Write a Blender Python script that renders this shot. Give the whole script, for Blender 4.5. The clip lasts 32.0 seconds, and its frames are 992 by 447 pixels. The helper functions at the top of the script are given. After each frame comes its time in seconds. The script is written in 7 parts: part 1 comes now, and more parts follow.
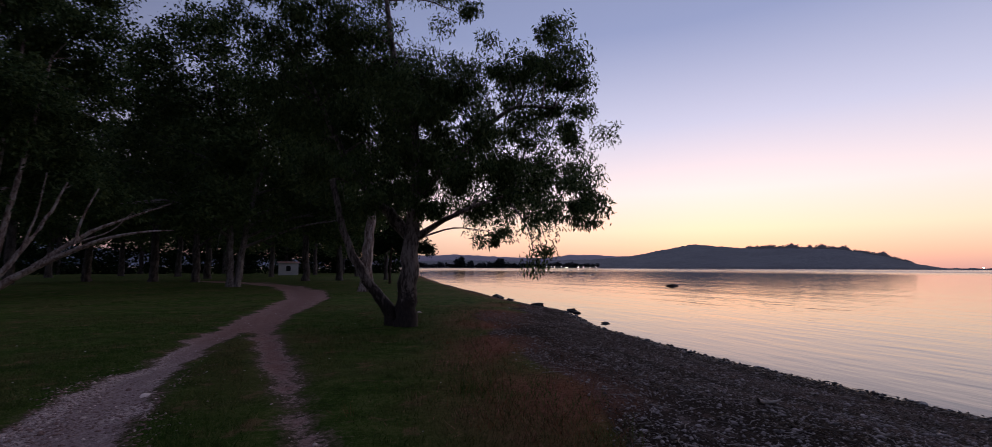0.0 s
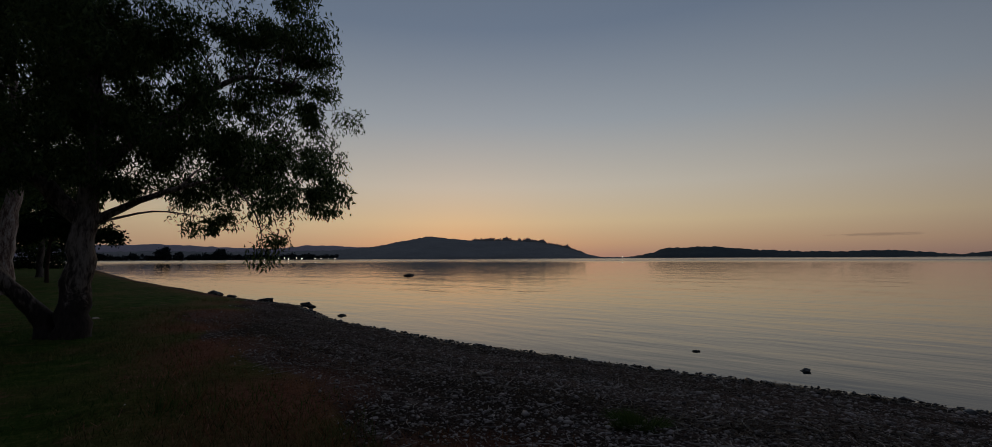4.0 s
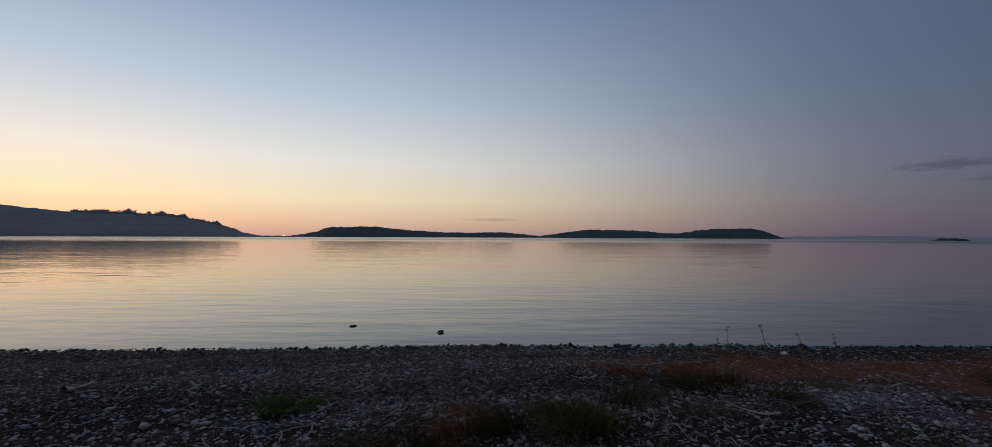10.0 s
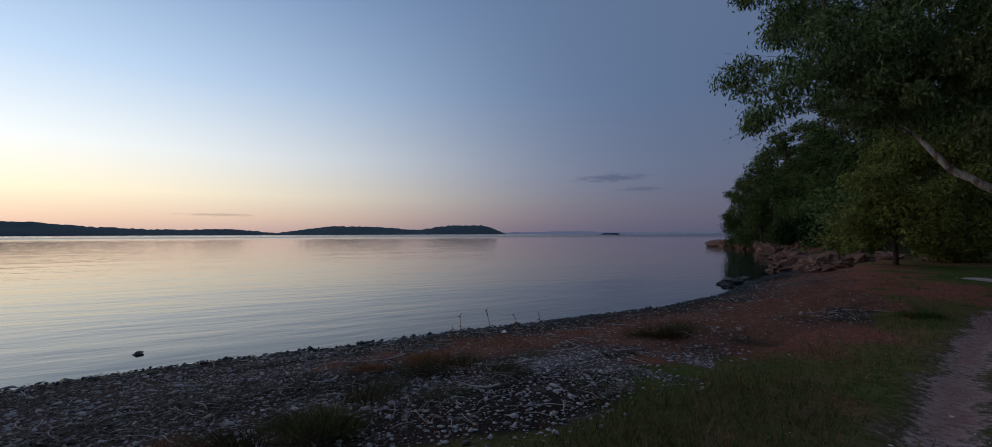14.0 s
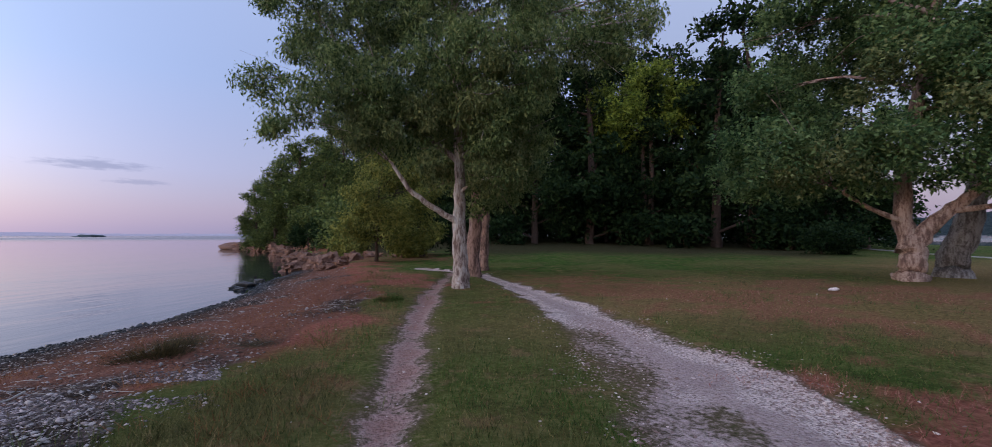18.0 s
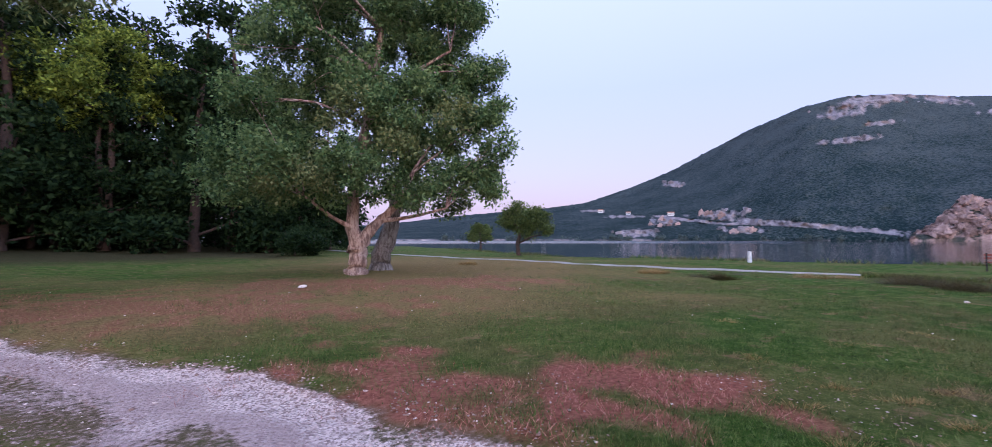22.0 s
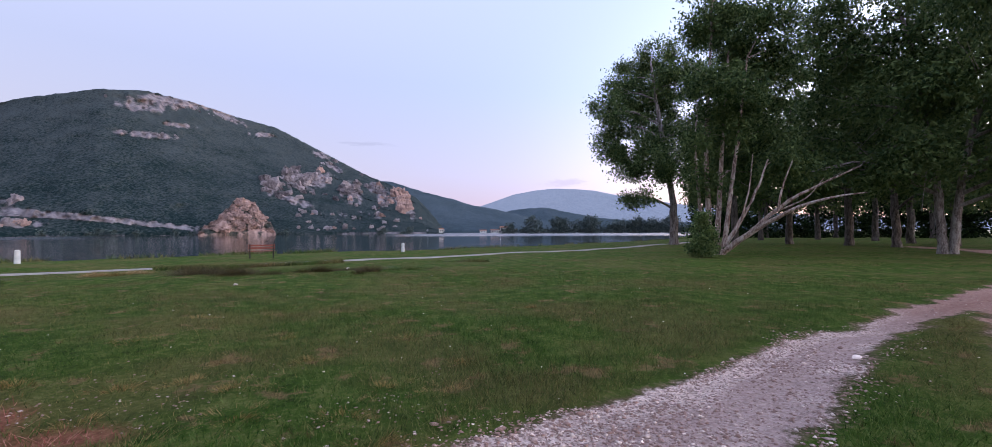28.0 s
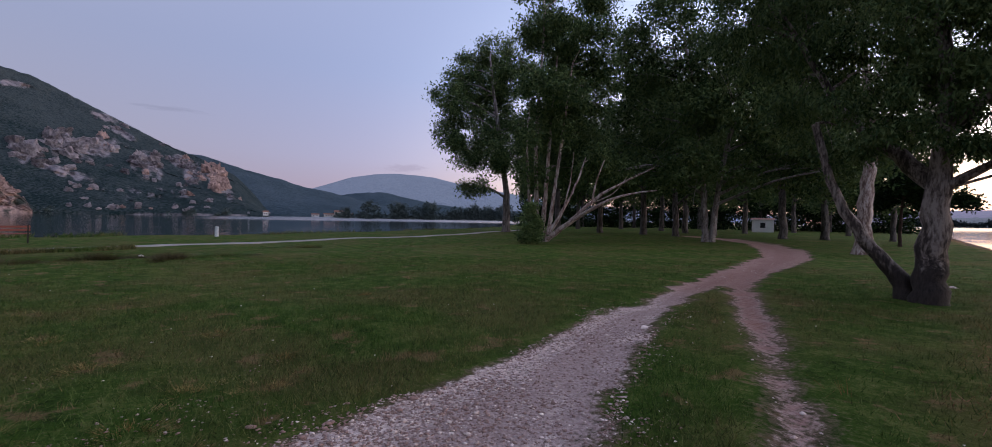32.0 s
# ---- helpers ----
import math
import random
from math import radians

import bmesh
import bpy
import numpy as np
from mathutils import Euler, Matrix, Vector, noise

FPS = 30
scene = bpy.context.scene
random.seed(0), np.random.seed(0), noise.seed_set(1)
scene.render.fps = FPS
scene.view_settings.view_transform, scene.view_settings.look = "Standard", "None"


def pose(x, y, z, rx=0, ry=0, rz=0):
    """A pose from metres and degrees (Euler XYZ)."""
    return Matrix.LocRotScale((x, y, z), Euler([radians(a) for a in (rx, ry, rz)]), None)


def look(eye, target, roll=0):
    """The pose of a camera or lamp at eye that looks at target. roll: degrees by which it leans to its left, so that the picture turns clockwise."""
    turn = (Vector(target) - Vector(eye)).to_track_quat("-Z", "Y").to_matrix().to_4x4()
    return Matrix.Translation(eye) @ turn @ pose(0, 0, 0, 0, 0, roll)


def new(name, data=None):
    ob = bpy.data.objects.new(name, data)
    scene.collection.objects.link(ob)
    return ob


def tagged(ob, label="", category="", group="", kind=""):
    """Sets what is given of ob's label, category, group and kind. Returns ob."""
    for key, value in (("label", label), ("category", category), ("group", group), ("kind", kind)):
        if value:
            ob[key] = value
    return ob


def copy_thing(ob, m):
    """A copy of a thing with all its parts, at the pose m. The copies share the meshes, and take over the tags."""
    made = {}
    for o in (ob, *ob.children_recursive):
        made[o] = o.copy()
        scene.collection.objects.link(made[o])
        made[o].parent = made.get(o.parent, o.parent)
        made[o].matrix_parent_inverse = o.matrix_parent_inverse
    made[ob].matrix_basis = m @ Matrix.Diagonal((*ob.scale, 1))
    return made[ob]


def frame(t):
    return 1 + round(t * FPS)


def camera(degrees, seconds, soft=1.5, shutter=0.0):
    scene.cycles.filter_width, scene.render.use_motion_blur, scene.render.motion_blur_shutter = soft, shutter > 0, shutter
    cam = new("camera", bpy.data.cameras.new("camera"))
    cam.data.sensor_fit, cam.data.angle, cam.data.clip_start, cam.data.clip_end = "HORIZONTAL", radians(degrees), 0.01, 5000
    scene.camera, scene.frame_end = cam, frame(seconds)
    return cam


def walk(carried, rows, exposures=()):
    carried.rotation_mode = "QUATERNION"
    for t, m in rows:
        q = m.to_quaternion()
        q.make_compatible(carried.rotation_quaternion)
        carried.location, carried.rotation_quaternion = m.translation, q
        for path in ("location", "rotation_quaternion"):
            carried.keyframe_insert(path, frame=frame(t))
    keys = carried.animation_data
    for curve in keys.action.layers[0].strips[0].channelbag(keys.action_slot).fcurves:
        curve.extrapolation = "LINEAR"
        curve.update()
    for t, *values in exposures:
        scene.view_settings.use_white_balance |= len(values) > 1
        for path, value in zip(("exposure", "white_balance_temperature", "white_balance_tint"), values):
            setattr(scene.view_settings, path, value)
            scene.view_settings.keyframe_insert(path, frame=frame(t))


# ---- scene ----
cam = camera(93.24, 32.0, soft=0.45, shutter=0.2)

# seconds, yaw, pitch, roll: one turn on the spot, clockwise, the lens a hand's breadth off the pivot
PATH = [
    (0.0, 0.0, 5.35, -0.2), (0.5, -7.56, 4.89, 0.01), (1.0, -14.0, 4.53, -0.11), (1.5, -18.71, 4.38, -0.09), (2.0, -22.19, 4.5, 0.02),
    (2.5, -23.6, 4.61, -0.06), (4.5, -32.4, 4.03, 0.38), (5.0, -33.4, 3.82, 0.38), (5.5, -38.22, 3.81, 0.36), (6.0, -44.14, 3.55, 0.31),
    (6.5, -50.43, 3.36, 0.62), (7.0, -56.2, 3.2, 0.52), (7.5, -59.64, 3.02, 0.4), (8.0, -63.1, 2.85, 0.28), (8.5, -63.67, 2.54, 0.03),
    (9.0, -64.17, 2.32, -0.15), (9.5, -65.16, 1.92, -0.36), (10.0, -70.34, 1.67, -0.24), (10.5, -78.17, 1.57, -0.3),
    (11.0, -83.75, 1.43, -0.25), (11.5, -87.0, 1.22, -0.4), (12.0, -91.42, 1.28, -0.16), (12.5, -94.83, 1.34, 0.05),
    (13.0, -96.33, 1.34, 0.1), (13.5, -97.63, 1.35, 0.02), (15.5, -119.71, 1.09, 0.49), (16.0, -127.39, 1.46, -0.04),
    (16.5, -133.76, 1.6, -0.26), (17.0, -141.83, 1.72, -0.41), (17.5, -149.09, 1.69, -0.34), (18.0, -155.33, 1.5, -0.05),
    (18.5, -162.59, 1.48, 0.05), (19.0, -169.06, 1.51, 0.16), (19.5, -175.86, 1.39, -0.25), (20.0, -182.25, 1.45, -0.15),
    (20.5, -190.4, 1.5, -0.21), (21.0, -199.51, 1.59, -0.14), (21.5, -206.24, 1.8, 0.23), (22.0, -213.22, 1.96, 0.0),
    (22.5, -221.49, 1.97, -0.01), (23.0, -230.29, 1.67, -0.15), (23.5, -236.48, 1.39, -0.6), (24.0, -242.23, 1.36, -0.72),
    (24.5, -247.91, 1.42, -0.6), (25.0, -253.47, 1.45, -0.55), (25.5, -259.12, 1.57, -0.01), (26.0, -265.01, 1.61, -0.27),
    (26.5, -271.18, 1.59, -0.02), (28.5, -289.7, 1.38, 0.37), (29.0, -291.64, 1.17, 0.35), (29.5, -295.5, -1.32, -0.25),
    (30.0, -295.79, -1.43, -0.4), (30.5, -294.81, -1.38, -0.6), (31.0, -295.59, -1.13, -0.64), (31.5, -301.35, -0.9, -0.63),
    (32.0, -306.58, -0.53, -0.93)]


def stand(yaw, pitch, roll):
    a = radians(yaw)
    ahead, right = (-math.sin(a), math.cos(a)), (math.cos(a), math.sin(a))
    return pose(0.05 * ahead[0] - 0.04 * right[0], 0.05 * ahead[1] - 0.04 * right[1], 1.6, 90 + pitch, roll, yaw)


# the film camera's own exposure and white balance: seconds, stops, kelvin, tint
EXPOSURES = [(0.0, -0.36, 6200, 31), (0.5, -0.45, 6200, 27), (1.0, -1.08, 6500, 13), (2.0, -1.45, 6500, 11), (6.0, -1.33, 6450, 7), (9.0, -0.78, 5950, 7),
             (13.5, -0.2, 5600, 5), (15.5, 0.15, 5200, 12), (16.5, 0.55, 5350, 14), (17.5, 1.1, 5600, 17), (18.0, 1.55, 6000, 15), (18.5, 2.1, 6000, 24), (18.8, 2.58, 5950, 27), (19.0, 2.55, 5950, 28), (19.4, 2.12, 5900, 30), (19.7, 2.05, 5900, 33), (19.9, 2.35, 5900, 35),
             (20.0, 2.72, 5900, 36), (21.0, 2.62, 5750, 30), (22.0, 2.38, 5750, 24), (23.0, 2.27, 6000, 18), (24.0, 1.87, 6000, 15), (25.0, 1.78, 6100, 15), (25.5, 1.95, 6100, 15), (26.0, 2.22, 6150, 19), (26.5, 2.28, 6250, 19),
             (28.5, 2.05, 6500, 20), (29.0, 1.97, 6600, 22), (29.5, 2.1, 6600, 23), (30.5, 2.15, 6600, 23), (31.0, 1.95, 6500, 23), (31.5, 1.6, 6400, 20), (32.0, 1.33, 6400, 20)]
walk(cam, [(t, stand(*p)) for t, *p in PATH], EXPOSURES)

rng = np.random.default_rng(7)
EYE = 1.6
WATER = -0.7
GLOW = -26.0


def at(lon, lat, r):
    """The point r metres off over the ground, in the direction lon, lat degrees from the viewing spot."""
    a = radians(lon)
    return np.array((-math.sin(a) * r, math.cos(a) * r, EYE + math.tan(radians(lat)) * r))


# ---------------------------------------------------------------- node helpers
class Nodes:
    def __init__(self, tree):
        self.tree = tree
        tree.nodes.clear()

    def add(self, kind, ins=None):
        n = self.tree.nodes.new(kind)
        for k, v in (ins or {}).items():
            s = n.inputs[k]
            if isinstance(v, bpy.types.NodeSocket):
                self.tree.links.new(v, s)
            else:
                s.default_value = v
        return n

    def link(self, a, b):
        self.tree.links.new(a, b)

    def math(self, op, a, b=0.0, c=None, clamp=False):
        ins = {0: a, 1: b}
        if c is not None:
            ins[2] = c
        n = self.tree.nodes.new("ShaderNodeMath")
        n.operation, n.use_clamp = op, clamp
        for k, v in ins.items():
            if isinstance(v, bpy.types.NodeSocket):
                self.tree.links.new(v, n.inputs[k])
            else:
                n.inputs[k].default_value = v
        return n.outputs[0]

    def ramp(self, fac, stops, smooth=False):
        n = self.add("ShaderNodeValToRGB", {"Fac": fac})
        e = n.color_ramp.elements
        n.color_ramp.interpolation = "EASE" if smooth else "LINEAR"
        while len(e) < len(stops):
            e.new(0.5)
        for el, (p, c) in zip(e, stops):
            el.position, el.color = p, (*c, 1) if len(c) == 3 else c
        return n.outputs["Color"]

    def noise(self, scale, detail=4.0, rough=0.55, vec=None, out="Fac"):
        ins = {"Scale": scale, "Detail": detail, "Roughness": rough}
        if vec is not None:
            ins["Vector"] = vec
        return self.add("ShaderNodeTexNoise", ins).outputs[out]

    def mix(self, fac, a, b, blend="MIX"):
        n = self.add("ShaderNodeMix")
        n.data_type, n.blend_type = "RGBA", blend
        for i, v in ((0, fac), (6, a), (7, b)):
            s = n.inputs[i]
            if isinstance(v, bpy.types.NodeSocket):
                self.tree.links.new(v, s)
            else:
                s.default_value = (*v, 1) if isinstance(v, tuple) and len(v) == 3 else v
        return n.outputs[2]

    def step(self, v, lo, hi):
        n = self.add("ShaderNodeMapRange", {"Value": v, "From Min": lo, "From Max": hi})
        n.interpolation_type = "SMOOTHSTEP"
        return n.outputs[0]

    def dot(self, a, b):
        n = self.add("ShaderNodeVectorMath", {0: a, 1: b})
        n.operation = "DOT_PRODUCT"
        return n.outputs["Value"]


# ---------------------------------------------------------------- dusk sky
world = bpy.data.worlds.new("dusk")
scene.world = world
world.use_nodes = True
w = Nodes(world.node_tree)
way = w.add("ShaderNodeTexCoord").outputs["Generated"]
axes = w.add("ShaderNodeSeparateXYZ", {0: way})
height = w.math("MAXIMUM", axes.outputs["Z"], 0.0)
g = radians(GLOW)
flat = w.dot(way, (-math.sin(g), math.cos(g), 0.0))
soft_air = w.math("MULTIPLY_ADD", w.noise(1.6, 2.0, vec=way), 0.03, -0.015)
lift = w.math("ADD", height, w.math("MULTIPLY", soft_air, 0.3))
SKY_GLOW = [(0.0, (0.86, 0.52, 0.40)), (0.03, (1.17, 0.77, 0.49)), (0.075, (1.40, 1.09, 0.69)), (0.15, (1.27, 1.15, 0.97)), (0.28, (0.78, 0.86, 0.95)),
            (0.45, (0.38, 0.49, 0.68)), (1.0, (0.15, 0.19, 0.28))]
SKY_SIDE = [(0.0, (0.138, 0.126, 0.185)), (0.05, (0.158, 0.145, 0.21)), (0.12, (0.158, 0.172, 0.27)), (0.28, (0.13, 0.175, 0.285)), (0.5, (0.135, 0.175, 0.268)), (1.0, (0.16, 0.19, 0.27))]
SKY_BACK = [(0.0, (0.098, 0.096, 0.133)), (0.06, (0.102, 0.103, 0.145)), (0.14, (0.103, 0.111, 0.158)), (0.3, (0.102, 0.120, 0.177)), (0.6, (0.15, 0.17, 0.235)), (1.0, (0.16, 0.19, 0.27))]
toward = w.math("POWER", w.step(flat, -0.55, 1.1), 2.3)
away = w.step(w.math("MULTIPLY", flat, -1.0), -0.6, 0.85)
sky = w.mix(toward, w.ramp(lift, SKY_SIDE), w.ramp(lift, SKY_GLOW))
sky = w.mix(away, sky, w.ramp(lift, SKY_BACK))
high = w.add("ShaderNodeTexSky")
high.sky_type, high.sun_disc, high.sun_elevation, high.sun_rotation = "NISHITA", False, radians(0.5), radians(-GLOW)
sky = w.mix(0.04, sky, high.outputs["Color"], "ADD")


def streak(sky, lon, lat, wide, tall, amount, tone):
    """A thin bank of cloud: its middle, its half width and height in degrees."""
    a, b = radians(lon), radians(lat)
    mid = Vector((-math.sin(a) * math.cos(b), math.cos(a) * math.cos(b), math.sin(b)))
    side = Vector((math.cos(a), math.sin(a), 0.0))
    up = side.cross(mid)
    u = w.math("MULTIPLY", w.dot(way, side), 1 / radians(wide))
    v = w.math("MULTIPLY", w.dot(way, up), 1 / radians(tall))
    torn = w.noise(3.0, 4.0, 0.6, w.add("ShaderNodeCombineXYZ", {0: u, 1: w.math("MULTIPLY", v, 0.6), 2: lon}).outputs[0])
    d = w.math("SQRT", w.math("ADD", w.math("MULTIPLY", u, u), w.math("MULTIPLY", v, v)))
    m = w.step(w.math("ADD", w.math("SUBTRACT", 1.0, d), w.math("MULTIPLY_ADD", torn, 1.6, -0.9)), 0.0, 0.7)
    m = w.math("MULTIPLY", m, w.step(w.dot(way, mid), 0.5, 0.7))
    return w.mix(w.math("MULTIPLY", m, amount), sky, tone)


sky = streak(sky, -114.5, 6.6, 5.5, 0.7, 0.55, (0.09, 0.10, 0.15))
sky = streak(sky, -118.0, 5.2, 3.5, 0.4, 0.4, (0.09, 0.10, 0.15))
sky = streak(sky, -70.0, 2.1, 5.0, 0.22, 0.35, (0.25, 0.17, 0.16))
sky = streak(sky, 88.5, 10.4, 4.5, 0.35, 0.4, (0.10, 0.11, 0.15))
sky = streak(sky, 64.5, 5.9, 3.5, 0.7, 0.5, (0.15, 0.14, 0.18))
w.add("ShaderNodeOutputWorld", {"Surface": w.add("ShaderNodeBackground", {"Color": sky, "Strength": 1.0}).outputs[0]})

sun = new("sun", bpy.data.lights.new("sun", "SUN"))
sun.data.energy, sun.data.angle, sun.data.color = 0.03, radians(120), (1.0, 0.72, 0.5)
sun.matrix_world = look(at(GLOW, 6.0, 50.0), (0, 0, EYE))


# ---------------------------------------------------------------- materials
def material(name):
    m = bpy.data.materials.new(name)
    m.use_nodes = True
    n = Nodes(m.node_tree)
    n.surface = n.add("ShaderNodeBsdfPrincipled")
    n.out = n.add("ShaderNodeOutputMaterial", {"Surface": n.surface.outputs[0]})
    n.place = n.add("ShaderNodeNewGeometry").outputs["Position"]
    return m, n


def put(n, color=None, rough=0.8, metal=0.0, bump=None, strength=0.3, distance=0.02, spec=0.3):
    s = n.surface.inputs
    for key, v in (("Base Color", color), ("Roughness", rough), ("Metallic", metal), ("Specular IOR Level", spec)):
        if isinstance(v, bpy.types.NodeSocket):
            n.link(v, s[key])
        elif v is not None:
            s[key].default_value = (*v, 1) if isinstance(v, tuple) else v
    if bump is not None:
        n.link(n.add("ShaderNodeBump", {"Height": bump, "Strength": strength, "Distance": distance}).outputs[0], s["Normal"])


def plain(name, dark, light, scale=6.0, rough=0.8, bump=0.3, distance=0.02, metal=0.0, per_piece=0.0, spec=0.3):
    """A worn surface between two tones, at two scales."""
    m, n = material(name)
    big, small = n.noise(scale, 3.0, vec=n.place), n.noise(scale * 9, 5.0, 0.65, vec=n.place)
    f = n.math("MULTIPLY_ADD", small, 0.5, n.math("MULTIPLY", big, 0.5))
    if per_piece:
        f = n.math("ADD", f, n.math("MULTIPLY_ADD", n.add("ShaderNodeObjectInfo").outputs["Random"], per_piece, -per_piece / 2))
        f = n.math("ADD", f, n.math("MULTIPLY_ADD", n.add("ShaderNodeNewGeometry").outputs["Random Per Island"], per_piece, -per_piece / 2))
    put(n, n.ramp(f, [(0.3, dark), (0.7, light)]), rough, metal, small, bump, distance, spec)
    return m


def leafy(name, tones, glow_through=0.25, mottled=False, gloss=0.1):
    """Leaves: each its own tone, a little light through the blade."""
    m, n = material(name)
    own = n.add("ShaderNodeNewGeometry").outputs["Random Per Island"]
    f = n.math("MULTIPLY_ADD", n.noise(0.45, 3.0, vec=n.place), 0.55, n.math("MULTIPLY", own, 0.6))
    color = n.ramp(f, [(0.25 + 0.5 * i / (len(tones) - 1), t) for i, t in enumerate(tones)])
    if mottled:
        color = n.mix(n.math("MULTIPLY", n.step(n.noise(0.35, 4, vec=n.place), 0.42, 0.6), 0.66), color, n.ramp(own, [(0.2, (0.06, 0.05, 0.02)), (0.9, (0.26, 0.19, 0.085))]))
        color = n.mix(n.math("MULTIPLY", n.step(n.noise(1.7, 5, 0.65, n.place), 0.55, 0.64), 0.72), color, n.ramp(own, [(0.2, (0.11, 0.065, 0.03)), (0.9, (0.38, 0.24, 0.125))]))
        color = n.mix(n.math("MULTIPLY", n.step(n.noise(0.9, 5, 0.6, n.place), 0.55, 0.7), 0.4), color, (0.016, 0.042, 0.008))
    put(n, color, 0.6, spec=gloss)
    back = n.add("ShaderNodeBsdfTranslucent", {"Color": color})
    both = n.add("ShaderNodeMixShader", {0: glow_through, 1: n.surface.outputs[0], 2: back.outputs[0]})
    n.link(both.outputs[0], n.out.inputs["Surface"])
    return m


M_EUC = leafy("eucalyptus_leaf", [(0.024, 0.050, 0.019), (0.064, 0.108, 0.037), (0.13, 0.176, 0.062)])
M_EUC_OLIVE = leafy("olive_eucalyptus_leaf", [(0.038, 0.065, 0.021), (0.105, 0.148, 0.047), (0.22, 0.25, 0.09)])
M_EUC_GREEN = leafy("green_eucalyptus_leaf", [(0.028, 0.062, 0.023), (0.082, 0.14, 0.047), (0.175, 0.235, 0.085)])
# lighter copy of the needles: light on the shore pines put into the colour
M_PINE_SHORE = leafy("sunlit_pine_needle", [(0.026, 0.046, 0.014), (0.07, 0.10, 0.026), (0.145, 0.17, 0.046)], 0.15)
M_EUC_WARM = leafy("ageing_eucalyptus_leaf", [(0.055, 0.078, 0.028), (0.13, 0.155, 0.052), (0.22, 0.225, 0.085)])
# near-black copy of the needles: the wood's shade put into the colour
M_PINE_SHADED = leafy("shaded_pine_needle", [(0.006, 0.013, 0.006), (0.013, 0.026, 0.010), (0.030, 0.050, 0.017)], 0.1, gloss=0.03)
M_PINE_LIGHT = leafy("young_pine_needle", [(0.028, 0.052, 0.008), (0.095, 0.13, 0.018), (0.20, 0.24, 0.035)], 0.15)
M_SCRUB = leafy("scrub_leaf", [(0.06, 0.08, 0.02), (0.16, 0.175, 0.04), (0.28, 0.27, 0.065)])
M_BLADE = leafy("grass_blade", [(0.013, 0.037, 0.006), (0.044, 0.103, 0.013), (0.135, 0.178, 0.048)], 0.2, mottled=True)
M_DRY = leafy("dry_weed", [(0.11, 0.028, 0.020), (0.34, 0.098, 0.070), (0.62, 0.285, 0.215)], 0.2)
M_RUST = leafy("rusty_weed", [(0.075, 0.024, 0.010), (0.21, 0.075, 0.029), (0.34, 0.16, 0.07)], 0.2)
M_STRAW = leafy("dry_grass", [(0.12, 0.07, 0.024), (0.26, 0.165, 0.06), (0.40, 0.28, 0.115)], 0.2)
M_STONE = plain("pebble", (0.026, 0.023, 0.021), (0.46, 0.40, 0.375), 14, 0.85, 0.35, 0.004, per_piece=0.75)
M_GRAVEL = plain("limestone_gravel", (0.33, 0.21, 0.175), (1.0, 0.835, 0.75), 14, 0.9, 0.3, 0.003, per_piece=0.9, spec=0.1)
M_PALE = plain("pale_pebble", (0.16, 0.125, 0.118), (0.60, 0.49, 0.47), 14, 0.9, 0.3, 0.003, per_piece=0.9, spec=0.1)
M_WETSTONE = plain("wet_stone", (0.012, 0.012, 0.013), (0.06, 0.058, 0.058), 9, 0.35, 0.4, 0.006, per_piece=0.4, spec=0.5)
M_WOOD = plain("driftwood", (0.13, 0.105, 0.085), (0.48, 0.42, 0.37), 10, 0.85, 0.4, 0.004, per_piece=0.4)
M_ROCK = plain("headland_rock", (0.085, 0.04, 0.028), (0.33, 0.18, 0.125), 0.8, 0.9, 0.8, 0.15)
# bark darkened as well, to stand in for the wood's shade
M_PINEBARK = plain("pine_bark", (0.03, 0.018, 0.013), (0.10, 0.06, 0.045), 5, 0.9, 0.8, 0.03)


def bark_material(name, pale, mid, dark, dark_below=0.0):
    """Smooth pale eucalyptus bark, with patches of older bark that peel, and rough dark bark at the foot."""
    m, n = material(name)
    stretched = n.add("ShaderNodeMapping", {"Vector": n.place, "Scale": (1, 1, 0.25)}).outputs[0]
    patch = n.noise(5.5, 5.0, 0.65, stretched)
    fine = n.noise(22, 5.0, 0.7, stretched)
    color = n.ramp(n.math("MULTIPLY_ADD", fine, 0.35, n.math("MULTIPLY", patch, 0.75)), [(0.47, dark), (0.55, mid), (0.64, pale)])
    if dark_below:
        z = n.add("ShaderNodeSeparateXYZ", {0: n.place}).outputs["Z"]
        old = n.step(n.math("MULTIPLY_ADD", patch, 1.5, z), dark_below + 0.9, dark_below + 0.5)
        color = n.mix(old, color, n.ramp(fine, [(0.3, (0.014, 0.011, 0.010)), (0.7, (0.06, 0.044, 0.036))]))
    put(n, color, 0.8, bump=n.math("ADD", patch, n.math("MULTIPLY", fine, 0.5)), strength=0.6, distance=0.03)
    return m


M_BARK = bark_material("pale_bark", (0.50, 0.43, 0.38), (0.33, 0.24, 0.20), (0.13, 0.08, 0.065))
M_BARK_OLD = bark_material("peeling_bark", (0.32, 0.265, 0.23), (0.16, 0.125, 0.105), (0.045, 0.033, 0.028), 0.9)
M_BARK_PINK = bark_material("pinkish_bark", (0.46, 0.33, 0.27), (0.32, 0.20, 0.155), (0.14, 0.08, 0.062))
M_BARK_RED = bark_material("reddish_bark", (0.32, 0.20, 0.165), (0.21, 0.125, 0.10), (0.09, 0.05, 0.04))
# darker copy for the grove: trunks in silhouette, shade put into the bark
M_BARK_SHADED = bark_material("shaded_bark", (0.15, 0.13, 0.115), (0.09, 0.075, 0.065), (0.04, 0.032, 0.028))
M_BARK_GREY = bark_material("grey_bark", (0.30, 0.27, 0.25), (0.20, 0.17, 0.155), (0.09, 0.07, 0.06))


